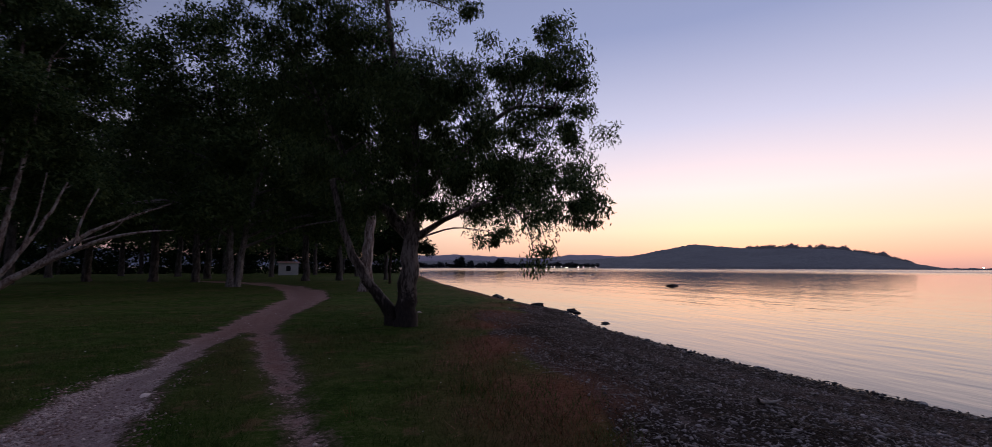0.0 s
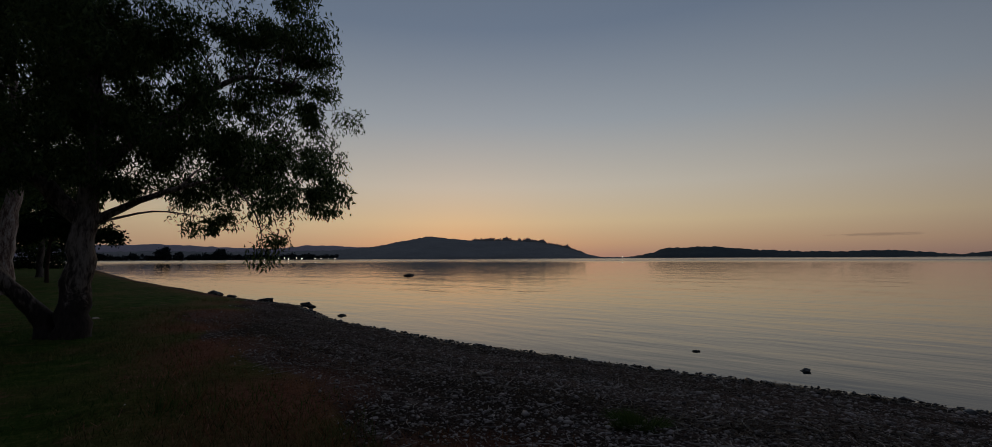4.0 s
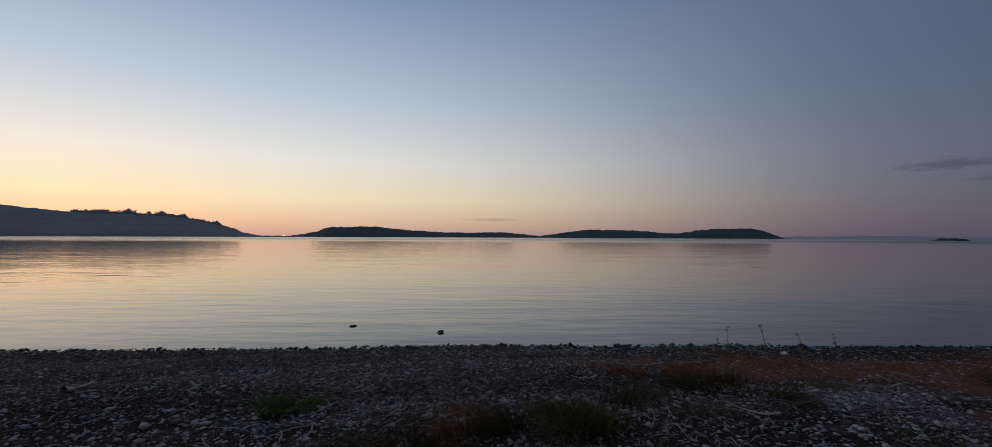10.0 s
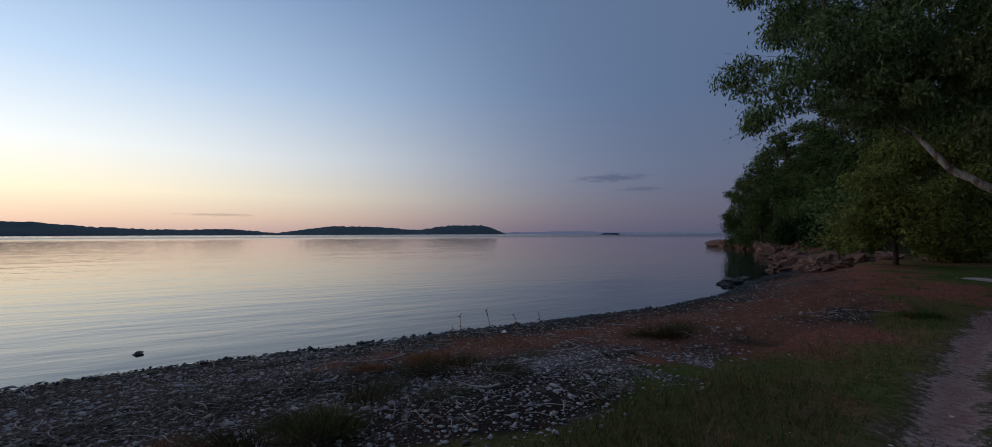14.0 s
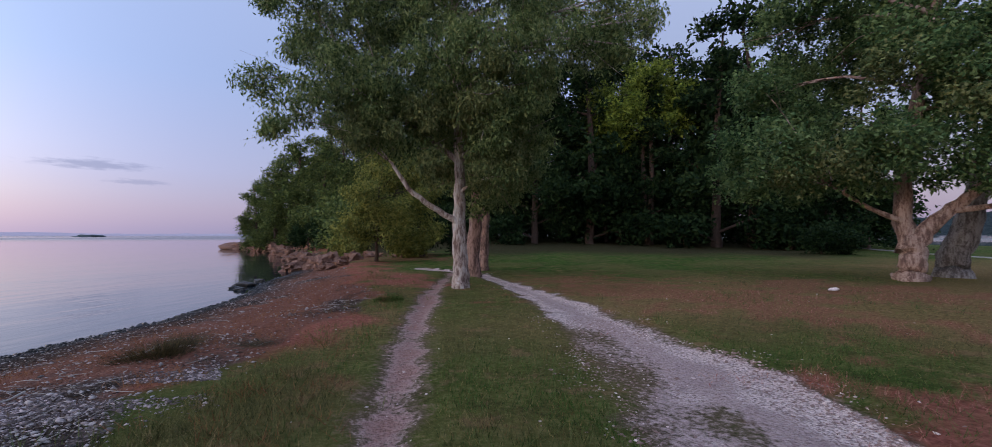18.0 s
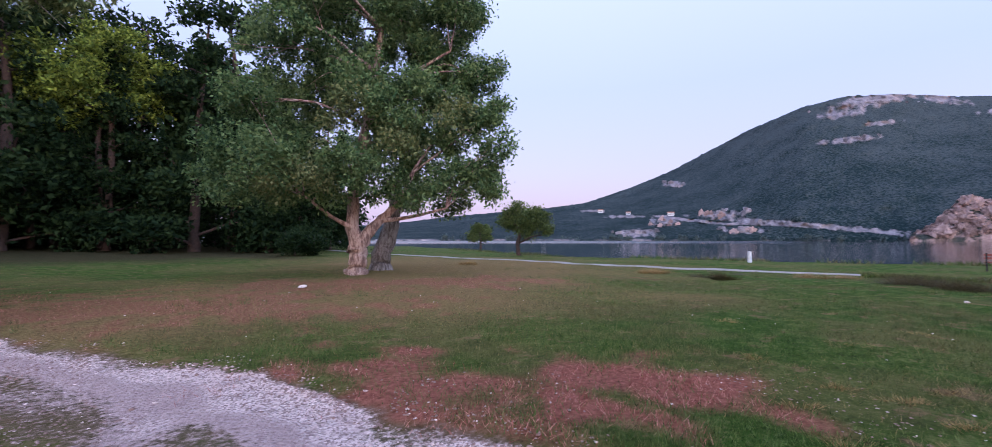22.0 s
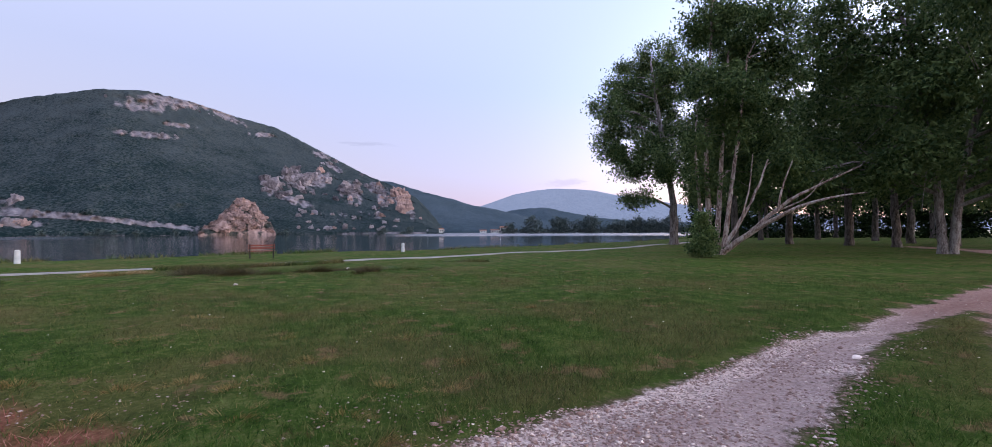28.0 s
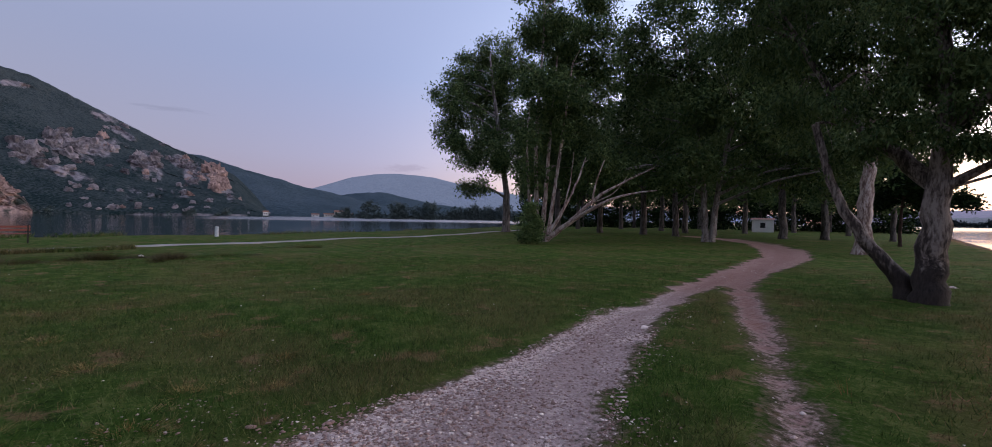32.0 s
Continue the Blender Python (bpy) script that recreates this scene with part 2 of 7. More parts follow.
# ---------------------------------------------------------------- mesh helpers
def mesh_of(name, verts, faces, mat, smooth=False):
    me = bpy.data.meshes.new(name)
    verts, faces = np.asarray(verts, np.float32), np.asarray(faces, np.int32)
    k = faces.shape[1]
    me.vertices.add(len(verts))
    me.vertices.foreach_set("co", verts.ravel())
    me.loops.add(faces.size)
    me.loops.foreach_set("vertex_index", faces.ravel())
    me.polygons.add(len(faces))
    me.polygons.foreach_set("loop_start", np.arange(0, faces.size, k, dtype=np.int32))
    me.update(calc_edges=True)
    if smooth:
        me.polygons.foreach_set("use_smooth", np.ones(len(faces), dtype=bool))
    me.materials.append(mat)
    return me


def mesh_part(name, verts, faces, mat, parent, label="", smooth=False):
    """One mesh under a thing; verts are relative to the thing's base."""
    ob = new(name, mesh_of(name, verts, faces, mat, smooth))
    ob.parent = parent
    if label:
        ob["label"] = label
    return ob


def part(name, bm, mat, parent, label="", smooth=False):
    me = bpy.data.meshes.new(name)
    bm.to_mesh(me)
    bm.free()
    if smooth:
        me.polygons.foreach_set("use_smooth", np.ones(len(me.polygons), dtype=bool))
    me.materials.append(mat)
    ob = new(name, me)
    ob.parent = parent
    if label:
        ob["label"] = label
    return ob


def thing(name, base, label, category, group="", kind=""):
    ob = new(name)
    ob.location = base
    ob.empty_display_size = 0.2
    return tagged(ob, label, category, group, kind)


def box(bm, size, centre, bevel=0.0, turn=None):
    made = bmesh.ops.create_cube(bm, size=1.0)["verts"]
    bmesh.ops.scale(bm, vec=size, verts=made)
    if bevel:
        edges = list({e for v in made for e in v.link_edges})
        made = list({v for f in bmesh.ops.bevel(bm, geom=edges, offset=bevel, segments=2, affect="EDGES")["faces"] for v in f.verts} | {v for v in made if v.is_valid})
    if turn is not None:
        bmesh.ops.rotate(bm, cent=(0, 0, 0), matrix=turn, verts=made)
    bmesh.ops.translate(bm, vec=centre, verts=made)


def wiggle(points, amount, seed):
    """A smooth, uneven line through the given points (x, y, z, radius)."""
    p = np.asarray(points, float)
    t = np.linspace(0, len(p) - 1, (len(p) - 1) * 4 + 1)
    q = np.stack([np.interp(t, np.arange(len(p)), p[:, k]) for k in range(4)], 1)
    for _ in range(2):
        q[1:-1] = (q[:-2] + 2 * q[1:-1] + q[2:]) / 4
    r = np.random.default_rng(seed)
    q[1:-1, :2] += r.normal(0, amount, (len(q) - 2, 2)) * q[1:-1, 3:4]
    return q


def tube(line, sides=8, seed=0, lumpy=0.12, foot=0.0):
    """A tapered limb round a line of (x, y, z, radius)."""
    line = np.asarray(line, float)
    r = np.random.default_rng(seed)
    d = np.gradient(line[:, :3], axis=0)
    d /= np.linalg.norm(d, axis=1, keepdims=True) + 1e-9
    ref = np.where(np.abs(d[:, 2:3]) > 0.9, np.array([[1.0, 0, 0]]), np.array([[0, 0, 1.0]]))
    u = np.cross(d, ref)
    u /= np.linalg.norm(u, axis=1, keepdims=True) + 1e-9
    v = np.cross(d, u)
    a = np.linspace(0, 2 * np.pi, sides, endpoint=False)
    ridge = 1 + lumpy * np.sin(a * 3 + r.uniform(0, 6)) * 0.5
    rad = line[:, 3:4] * (ridge[None] + r.normal(0, lumpy * 0.4, (len(line), sides)))
    if foot:
        rise = np.clip(1 - (line[:, 2:3] - line[0, 2]) / foot, 0, 1) ** 2
        rad = rad * (1 + rise * (0.16 + 0.2 * np.sin(a * 5 + r.uniform(0, 6))[None]))
    verts = line[:, None, :3] + rad[..., None] * (np.cos(a)[None, :, None] * u[:, None] + np.sin(a)[None, :, None] * v[:, None])
    n = len(line)
    i, j = np.meshgrid(np.arange(n - 1), np.arange(sides), indexing="ij")
    k = (j + 1) % sides
    faces = np.stack([i * sides + j, i * sides + k, (i + 1) * sides + k, (i + 1) * sides + j], -1).reshape(-1, 4)
    return verts.reshape(-1, 3), faces


def joined(pieces):
    vs, fs, base = [], [], 0
    for v, f in pieces:
        vs.append(v)
        fs.append(np.asarray(f) + base)
        base += len(v)
    return np.concatenate(vs), np.concatenate(fs)


def leaves(places, length, width, droop, r):
    """One folded blade at each place: four corners, two triangles with a crease."""
    n = len(places)
    d = r.normal(0, 1, (n, 3))
    d[:, 2] -= droop
    d /= np.linalg.norm(d, axis=1, keepdims=True)
    s = np.cross(d, r.normal(0, 1, (n, 3)))
    s /= np.linalg.norm(s, axis=1, keepdims=True) + 1e-9
    up = np.cross(s, d)
    size = r.uniform(0.65, 1.3, (n, 1))
    L, W = length * size, width * size
    mid = places + d * L * 0.45
    verts = np.stack([places, mid + s * W / 2 + up * W * 0.2, places + d * L, mid - s * W / 2 + up * W * 0.2], 1).reshape(-1, 3)
    k = np.arange(n)[:, None] * 4
    faces = np.concatenate([k + [[0, 1, 2]], k + [[0, 2, 3]]])
    return verts, faces


def lobed(blobs, r, k=6):
    """Break each clump of a crown into a core and smaller lobes round it, so that the outline is uneven."""
    out = []
    for b in np.asarray(blobs, float):
        out.append((*b[:3], b[3] * 0.85))
        d = r.normal(0, 1, (k, 3))
        d /= np.linalg.norm(d, axis=1, keepdims=True)
        for q in d:
            out.append((*(b[:3] + q * b[3] * r.uniform(0.5, 0.8) * np.array([1.0, 1.0, 0.8])), b[3] * r.uniform(0.28, 0.55)))
    return np.array(out)


def foliage(blobs, count, length, width, droop, r, clump=0.32, shell=0.55, dense=9.0):
    """Leaf places in clumps inside the blobs (x, y, z, radius), most of them towards the outside."""
    blobs = np.asarray(blobs, float)
    share = blobs[:, 3] ** 2
    share = share / share.sum()
    out = []
    for b, q in zip(blobs, share):
        n = int(count * q)
        if n < 4:
            continue
        clumps = max(5, int(dense * b[3] ** 2))
        c = r.normal(0, 1, (clumps, 3))
        c /= np.linalg.norm(c, axis=1, keepdims=True)
        c *= (shell + (1.12 - shell) * r.random((clumps, 1)) ** 0.7) * b[3]
        c[:, 2] *= 0.85
        sizes = r.uniform(0.5, 1.3, clumps) * clump * min(1.0, 0.4 + b[3] * 0.5)
        pick = r.integers(0, clumps, n)
        p = b[:3] + c[pick] + np.clip(r.normal(0, 1, (n, 3)), -1.6, 1.6) * sizes[pick][:, None] * np.array([1, 1, 0.8])
        out.append(p)
    return leaves(np.concatenate(out), length, width, droop, r)


def grow(name, label, base, trunks, blobs, count, leaf, bark, leafmat, seed, category="tree", group="", limb=0.09, droop=0.9, width=0.3, clump=0.32,
         shell=0.55, dense=9.0, bare=(), foot=0.7, warm=None, sprigs=4, lobes=True):
    """A tree: its trunks and bare limbs from lines of (x, y, z, radius), limbs out to every clump of the crown, and the crown of leaves."""
    r = np.random.default_rng(seed)
    base = np.asarray(base, float)
    top = thing(name, base, label, category, group)
    lines = []
    for i, t in enumerate(trunks):
        line = wiggle(t, 0.12, seed + i)
        lines.append(line)
        v, f = tube(line, 14, seed + i, 0.14, foot)
        mesh_part("trunk", v - base, f, bark, top, smooth=True)
    for i, t in enumerate(bare):
        line = wiggle(t, 0.25, seed + 50 + i)
        lines.append(line)
        v, f = tube(line, 9, seed + 50 + i, 0.1)
        mesh_part("limb", v - base, f, bark, top, smooth=True)
    spine = np.concatenate(lines)
    blobs = np.asarray(blobs, float)
    twigs = []
    for i, b in enumerate(blobs):
        below = spine[spine[:, 2] < b[2] - 0.25 * np.linalg.norm(spine[:, :2] - b[:2], axis=1) + 0.4]
        if not len(below):
            below = spine
        d = np.linalg.norm(below[:, :3] - b[:3], axis=1)
        s = below[np.argmin(d)]
        reach = d.min()
        if reach < 0.3:
            continue
        thick = min(s[3] * 0.7, limb * (0.5 + 0.4 * b[3]))
        mid = (s[:3] + b[:3]) / 2 + np.array([0, 0, 0.12 * reach]) + r.normal(0, 0.06 * reach, 3)
        line = wiggle([(*s[:3], thick), (*mid, thick * 0.6), (*b[:3], thick * 0.22)], 0.4, seed + 200 + i)
        v, f = tube(line, 7, seed + i, 0.08)
        mesh_part("limb", v - base, f, bark, top, smooth=True)
        for _ in range(sprigs):
            e = b[:3] + r.normal(0, 0.55, 3) * b[3]
            m = line[r.integers(len(line) // 2, len(line))]
            h = (m[:3] + e) / 2 + r.normal(0, 0.08 * b[3], 3)
            twigs.append(tube(wiggle([(*m[:3], thick * 0.25), (*h, thick * 0.16), (*e, thick * 0.06)], 0.5, seed + 400 + i), 4))
    if twigs:
        v, f = joined(twigs)
        tagged(mesh_part("twig", v - base, f, bark, top), kind="stuff")
    v, f = foliage(lobed(blobs, r) if lobes else blobs, count, leaf, leaf * width, droop, r, clump, shell, dense)
    tagged(mesh_part("crown", v - base, f, leafmat, top), kind="stuff")
    if warm:
        v, f = foliage(warm[0], warm[1], leaf, leaf * width, droop, r, clump, shell, dense)
        tagged(mesh_part("crown", v - base, f, warm[2], top, "olive-green ageing leaves"), kind="stuff")
    return top


# ---------------------------------------------------------------- the lie of the land
SEA_SHORE = [(-70, 320), (-23, 139), (-7.4, 66), (-0.8, 40), (0.8, 33.6), (3.65, 25.2), (4.1, 17.7), (5.9, 11.8), (7.3, 8.2), (8.7, 5.5), (9.6, 3.3), (10.6, 0.7),
             (11.5, -1.3), (12.4, -4.4), (13.5, -7.8), (16.7, -12.7), (19.3, -15.2), (23, -20.5), (27, -25), (36, -31.5), (58, -47), (74, -53), (80, -58),
             (80, -72), (70, -100), (40, -150), (0, -190)]
LAGOON_SHORE = [(-30, -190), (-45, -113), (-52, -104), (-45, -72), (-39, -52), (-37.5, -37), (-42, -23), (-48, -10), (-50, 0), (-55, 12), (-64, 26),
                (-75, 44), (-100, 75), (-135, 103), (-220, 220), (-260, 330)]
MAIN_TRACK = [(-30, 51, 2.0), (-24, 46, 2.0), (-17, 38.5, 2.2), (-12.6, 31, 2.5), (-9.9, 25, 2.2), (-7.9, 17.5, 1.7), (-6.4, 10.6, 0.85), (-5.35, 7.4, 0.95), (-4.45, 5.1, 1.2),
              (-3.8, 3.7, 1.4), (-3.15, 2.3, 1.8), (-2.6, 0.6, 1.9), (-1.9, -1.3, 2.0), (-0.95, -3.2, 2.2), (-0.15, -5.1, 2.3), (0.75, -6.9, 2.0), (2.6, -9.8, 1.5), (5.4, -13.4, 1.0),
              (8.0, -16.6, 0.9), (10.5, -18.6, 0.9), (13, -19.5, 0.8)]
SECOND_TRACK = [(-7.6, 17.0, 1.1), (-6.2, 12.6, 0.7), (-5.1, 10.6, 0.6), (-3.65, 8.0, 0.5), (-2.5, 5.9, 0.4), (-1.7, 4.45, 0.4), (-0.6, 2.4, 0.4), (0.5, 0.5, 0.4), (1.5, -1.3, 0.42),
                (2.5, -3.1, 0.46), (3.45, -4.7, 0.46), (5.0, -7.25, 0.42), (7.4, -11.6, 0.36), (9.2, -15.4, 0.4), (10.5, -18.6, 0.5)]
FOOTPATH = [(-14, -62, 1.3), (-18, -42, 1.3), (-20.8, -29, 1.3), (-22.0, -20.5, 1.3), (-23.2, -13, 1.3), (-25.6, -6.5, 1.3), (-29.4, 1.5, 1.3), (-33.0, 10.6, 1.3), (-38.6, 22.5, 1.3),
            (-48, 36.5, 1.3), (-62, 54, 1.3)]


def to_line(x, y, line):
    """Distance from the points to a line, and the line's third value there."""
    best, val = np.full(x.shape, 1e9), np.zeros(x.shape)
    for a, b in zip(line[:-1], line[1:]):
        ax, ay, bx, by = a[0], a[1], b[0], b[1]
        dx, dy = bx - ax, by - ay
        t = np.clip(((x - ax) * dx + (y - ay) * dy) / (dx * dx + dy * dy), 0, 1)
        d = np.hypot(x - ax - t * dx, y - ay - t * dy)
        near = d < best
        best = np.where(near, d, best)
        if len(a) > 2:
            val = np.where(near, a[2] + t * (b[2] - a[2]), val)
    return best, val


def rough_field(x, y, scale, seed=0):
    """Smooth noise in -1..1 from a few rotated waves."""
    r = np.random.default_rng(seed)
    out = np.zeros(np.shape(x))
    for k in range(9):
        a, f, p = r.uniform(0, 6.28), r.uniform(0.6, 2.6) / scale, r.uniform(0, 6.28)
        out = out + np.sin((x * np.cos(a) + y * np.sin(a)) * f + p + 0.7 * np.sin((y * np.cos(a) - x * np.sin(a)) * f * 0.7 + p))
    return out / 4.5


def smooth01(v):
    v = np.clip(v, 0, 1)
    return v * v * (3 - 2 * v)


LAND = [p[:2] for p in SEA_SHORE] + [p[:2] for p in LAGOON_SHORE]


def on_land(x, y):
    inside = np.zeros(np.shape(x), bool)
    for (ax, ay), (bx, by) in zip(LAND, LAND[1:] + LAND[:1]):
        cross = (ay > y) != (by > y)
        inside ^= cross & (x < (bx - ax) * (y - ay) / ((by - ay) if by != ay else 1e-9) + ax)
    return inside


def lie(x, y):
    """Height of the ground, and how far in from the sea's and the lagoon's edge it is (less than 0 out in the water)."""
    x, y = np.asarray(x, float), np.asarray(y, float)
    sign = np.where(on_land(x, y), 1.0, -1.0)
    sea = to_line(x, y, SEA_SHORE)[0] * sign + 0.22 * rough_field(x, y, 1.6, 3)
    lag = to_line(x, y, LAGOON_SHORE)[0] * sign + 0.6 * rough_field(x, y, 4, 4)
    wide = np.interp(y, [-25, -15, -6, 6, 14, 30, 60], [5, 5, 7.0, 7.0, 6.5, 4.0, 4.0])
    z = WATER + 0.7 * np.minimum(smooth01(sea / wide * 0.8 + 0.2) / 1.0 - 0.104, 1) / 0.896
    z = np.where(sea < 0, WATER - 0.028 + 0.10 * np.maximum(sea, -40), z)
    z = np.minimum(z, np.where(lag < 0, WATER + 0.10 * np.maximum(lag, -40), WATER + 0.7 * smooth01(lag / 9)))
    land = np.minimum(sea, lag) > 0
    hump = 3.2 * np.exp(-(((x - 52) / 24) ** 2 + ((y + 58) / 20) ** 2)) + 1.0 * np.exp(-(((x - 14) / 30) ** 2 + ((y + 78) / 26) ** 2))
    z = z + np.where(land, hump * smooth01(sea / 9), 0)
    z = z + np.where(land, (0.035 * rough_field(x, y, 1.2, 5) + 0.05 * rough_field(x, y, 5, 6)) * smooth01(np.minimum(sea, lag) / 2), 0)
    d, wd = to_line(x, y, MAIN_TRACK)
    z = z - 0.05 * smooth01(1.4 - d / np.maximum(wd / 2, 0.1))
    d2, w2 = to_line(x, y, SECOND_TRACK)
    z = z - 0.04 * smooth01(1.4 - d2 / np.maximum(w2 / 2, 0.1))
    return z, sea, lag


def graded(reach, fine, growth):
    v, step = [0.0], fine
    while v[-1] < reach:
        v.append(v[-1] + step)
        step = fine + max(0.0, v[-1] - 19) * growth
    v = np.array(v)
    return np.concatenate([-v[:0:-1], v])


gx = graded(330.0, 0.15, 0.055)
gy = graded(330.0, 0.15, 0.055)
GX, GY = np.meshgrid(gx, gy, indexing="ij")
gz, gsea, glag = lie(GX, GY)
nx, ny = GX.shape
ii, jj = np.meshgrid(np.arange(nx - 1), np.arange(ny - 1), indexing="ij")
gfaces = np.stack([ii * ny + jj, (ii + 1) * ny + jj, (ii + 1) * ny + jj + 1, ii * ny + jj + 1], -1).reshape(-1, 4)
gverts = np.stack([GX, GY, gz], -1).reshape(-1, 3)
edge = (gverts[:, 0] <= gx[0]) | (gverts[:, 0] >= gx[-1]) | (gverts[:, 1] <= gy[0]) | (gverts[:, 1] >= gy[-1])
gverts[edge] *= (15.0, 15.0, 1.0)
gverts[edge, 2] = -5.0

wobble = rough_field(GX, GY, 0.5, 11) * 0.5 + rough_field(GX, GY, 1.4, 12) * 0.5
d1, w1 = to_line(GX, GY, MAIN_TRACK)
d2, w2 = to_line(GX, GY, SECOND_TRACK)
m_dirt = smooth01((w2 / 2 + 0.26 - d2 + 0.16 * wobble + 0.10 * rough_field(GX, GY, 0.22, 16)) / 0.62)


def worn_side(x, y):
    """The side of the main track towards the sea, rubbed down to bare earth with few stones."""
    t = np.array(sorted(MAIN_TRACK, key=lambda q: q[1]))
    u = (x - np.interp(y, t[:, 1], t[:, 0])) / (np.interp(y, t[:, 1], t[:, 2]) / 2)
    s = smooth01((u + 0.25 + 0.25 * rough_field(x, y, 0.8, 18)) / 0.5) * smooth01((1.3 - u) / 0.3)
    return s * smooth01((14 - y) / 4) * smooth01((y + 10) / 2.5) * np.clip(0.75 + 0.5 * rough_field(x, y, 0.45, 19), 0, 1)


m_side = worn_side(GX, GY)
bare_spots = 0.55 * smooth01(0.2 + 1.2 * rough_field(GX, GY, 0.7, 14)) * smooth01(d1 / np.maximum(w1 * 0.2, 0.1) - 0.6) * (GY < 0)
m_gravel = np.maximum(smooth01((w1 / 2 + 0.12 - d1 + 0.16 * wobble + 0.12 * rough_field(GX, GY, 0.22, 15)) / 0.4) * (1 - bare_spots) * (1 - np.where(GY < 0, 0.62, 0.3) * m_side), 0.92 * m_dirt)
m_worn = np.maximum(np.maximum(smooth01(1.1 - d1 / np.maximum(w1 * 0.3, 0.1) + 0.5 * wobble), m_side), 1.0 * m_dirt)
BEACH_Y, BEACH_W = [-60, -22, -14, -7, -2, 4, 9, 14, 22, 30, 45, 70], [2.5, 3.4, 5.0, 6.5, 7.3, 7.4, 6.8, 5.4, 3.4, 2.8, 2.4, 2.2]
beach_w = np.interp(GY, BEACH_Y, BEACH_W)
m_beach = smooth01((beach_w - gsea + 0.7 * rough_field(GX, GY, 1.3, 13)) / 0.7)
m_beach = np.maximum(m_beach, 0.8 * smooth01((0.8 - glag) / 1.0))


def patch(x, y, cx, cy, a, b, turn, seed):
    t = radians(turn)
    u, v = (x - cx) * math.cos(t) + (y - cy) * math.sin(t), (y - cy) * math.cos(t) - (x - cx) * math.sin(t)
    return smooth01(1.5 - np.hypot(u / a, v / b) + 0.85 * rough_field(x, y, 0.38, seed) + 0.6 * rough_field(x, y, 1.1, seed + 40))


# reddish weeds beside the gravel and along the top of the beach: x, y, half length, half width, turn
RED = [(-1.7, -5.3, 1.7, 0.75, 115), (-2.5, -4.5, 1.2, 0.75, 130), (-3.3, -4.25, 1.3, 0.65, 150), (-4.3, -3.5, 0.9, 0.6, 135), (0.8, -14.0, 4.6, 2.8, 150), (-6.5, -16, 5.0, 2.0, 160), (8.0, -1.8, 2.4, 0.9, -75), (7.6, -6.4, 2.8, 1.3, -60), (9.5, -6.0, 2.6, 1.1, -68), (11.2, -10.5, 3.0, 1.2, -62), (10.4, -12.6, 3.4, 1.4, -58),
       (6.8, -4.4, 1.4, 0.7, -60), (13, -15, 2.6, 1.1, -58), (17, -19, 3.0, 1.2, -50), (20, -27.5, 5.0, 2.6, -50)]


def red_at(x, y):
    sea = to_line(x, y, SEA_SHORE)[0]
    out = 0.95 * np.exp(-((sea - 3.4) / 2.1) ** 2) * smooth01((-1.0 - y) / 5) * smooth01(0.8 + 1.0 * rough_field(x, y, 1.1, 29))
    out = np.maximum(out, 0.85 * np.exp(-((sea - np.interp(y, BEACH_Y, BEACH_W) + 0.3) / 1.0) ** 2) * smooth01((y + 1.0) / 4) * smooth01(0.7 + 1.1 * rough_field(x, y, 1.2, 28)))
    for i, q in enumerate(RED):
        out = np.maximum(out, patch(x, y, *q, 30 + i) * (0.55 if q[2] > 4 else 1.0))
    return out


def straw_at(x, y):
    """Dry, brownish turf on the way to the lagoon and in the south of the meadow."""
    s = 1.2 * np.exp(-(((x + 14) / 11) ** 2 + ((y + 27) / 13) ** 2)) + 1.15 * np.exp(-(((x + 2) / 8.5) ** 2 + ((y + 13.5) / 6.0) ** 2)) + 0.5 * np.exp(-(((x - 3) / 1.6) ** 2 + ((y - 9) / 7) ** 2))
    sea = to_line(x, y, SEA_SHORE)[0]
    s = s + 0.35 * np.exp(-((sea - np.interp(y, BEACH_Y, BEACH_W) - 0.6) / 1.0) ** 2) + 0.42 * np.exp(-(((x - 2.2) / 2.4) ** 2 + ((y + 6.5) / 5) ** 2))
    return np.clip(s * 1.1 + 0.3 * rough_field(x, y, 2.2, 61) - 0.1, 0, 1)


m_red, m_straw = red_at(GX, GY) * (1 - m_gravel), straw_at(GX, GY)

M_GROUND, n = material("meadow_and_beach")
zone = {}
for key in ("gravel", "worn", "earth", "beach", "red", "straw", "wet", "inland", "litter_shade"):
    a = n.add("ShaderNodeAttribute")
    a.attribute_name = key
    zone[key] = a.outputs["Fac"]
n_big, n_mid, n_fine, n_grain = n.noise(0.35, 3, vec=n.place), n.noise(2.3, 4, vec=n.place), n.noise(14, 5, 0.7, n.place), n.noise(70, 4, 0.75, n.place)
pebbles = n.add("ShaderNodeTexVoronoi", {"Vector": n.place, "Scale": 26.0})
small_pebbles = n.add("ShaderNodeTexVoronoi", {"Vector": n.place, "Scale": 42.0})
turf = n.ramp(n.math("ADD", n.math("MULTIPLY", n_mid, 0.5), n.math("MULTIPLY", n_fine, 0.5)), [(0.34, (0.017, 0.037, 0.007)), (0.5, (0.056, 0.106, 0.016)), (0.66, (0.165, 0.177, 0.052))])
turf = n.mix(n.math("MULTIPLY", n.step(n_big, 0.42, 0.62), 0.5), turf, (0.125, 0.11, 0.038))
turf = n.mix(n.math("MULTIPLY", n.step(n.noise(0.9, 5, 0.6, n.place), 0.56, 0.72), 0.4), turf, (0.018, 0.036, 0.007))
turf = n.mix(n.math("MULTIPLY", n.step(n.noise(1.7, 5, 0.65, n.place), 0.57, 0.66), 0.7), turf, (0.25, 0.15, 0.08))
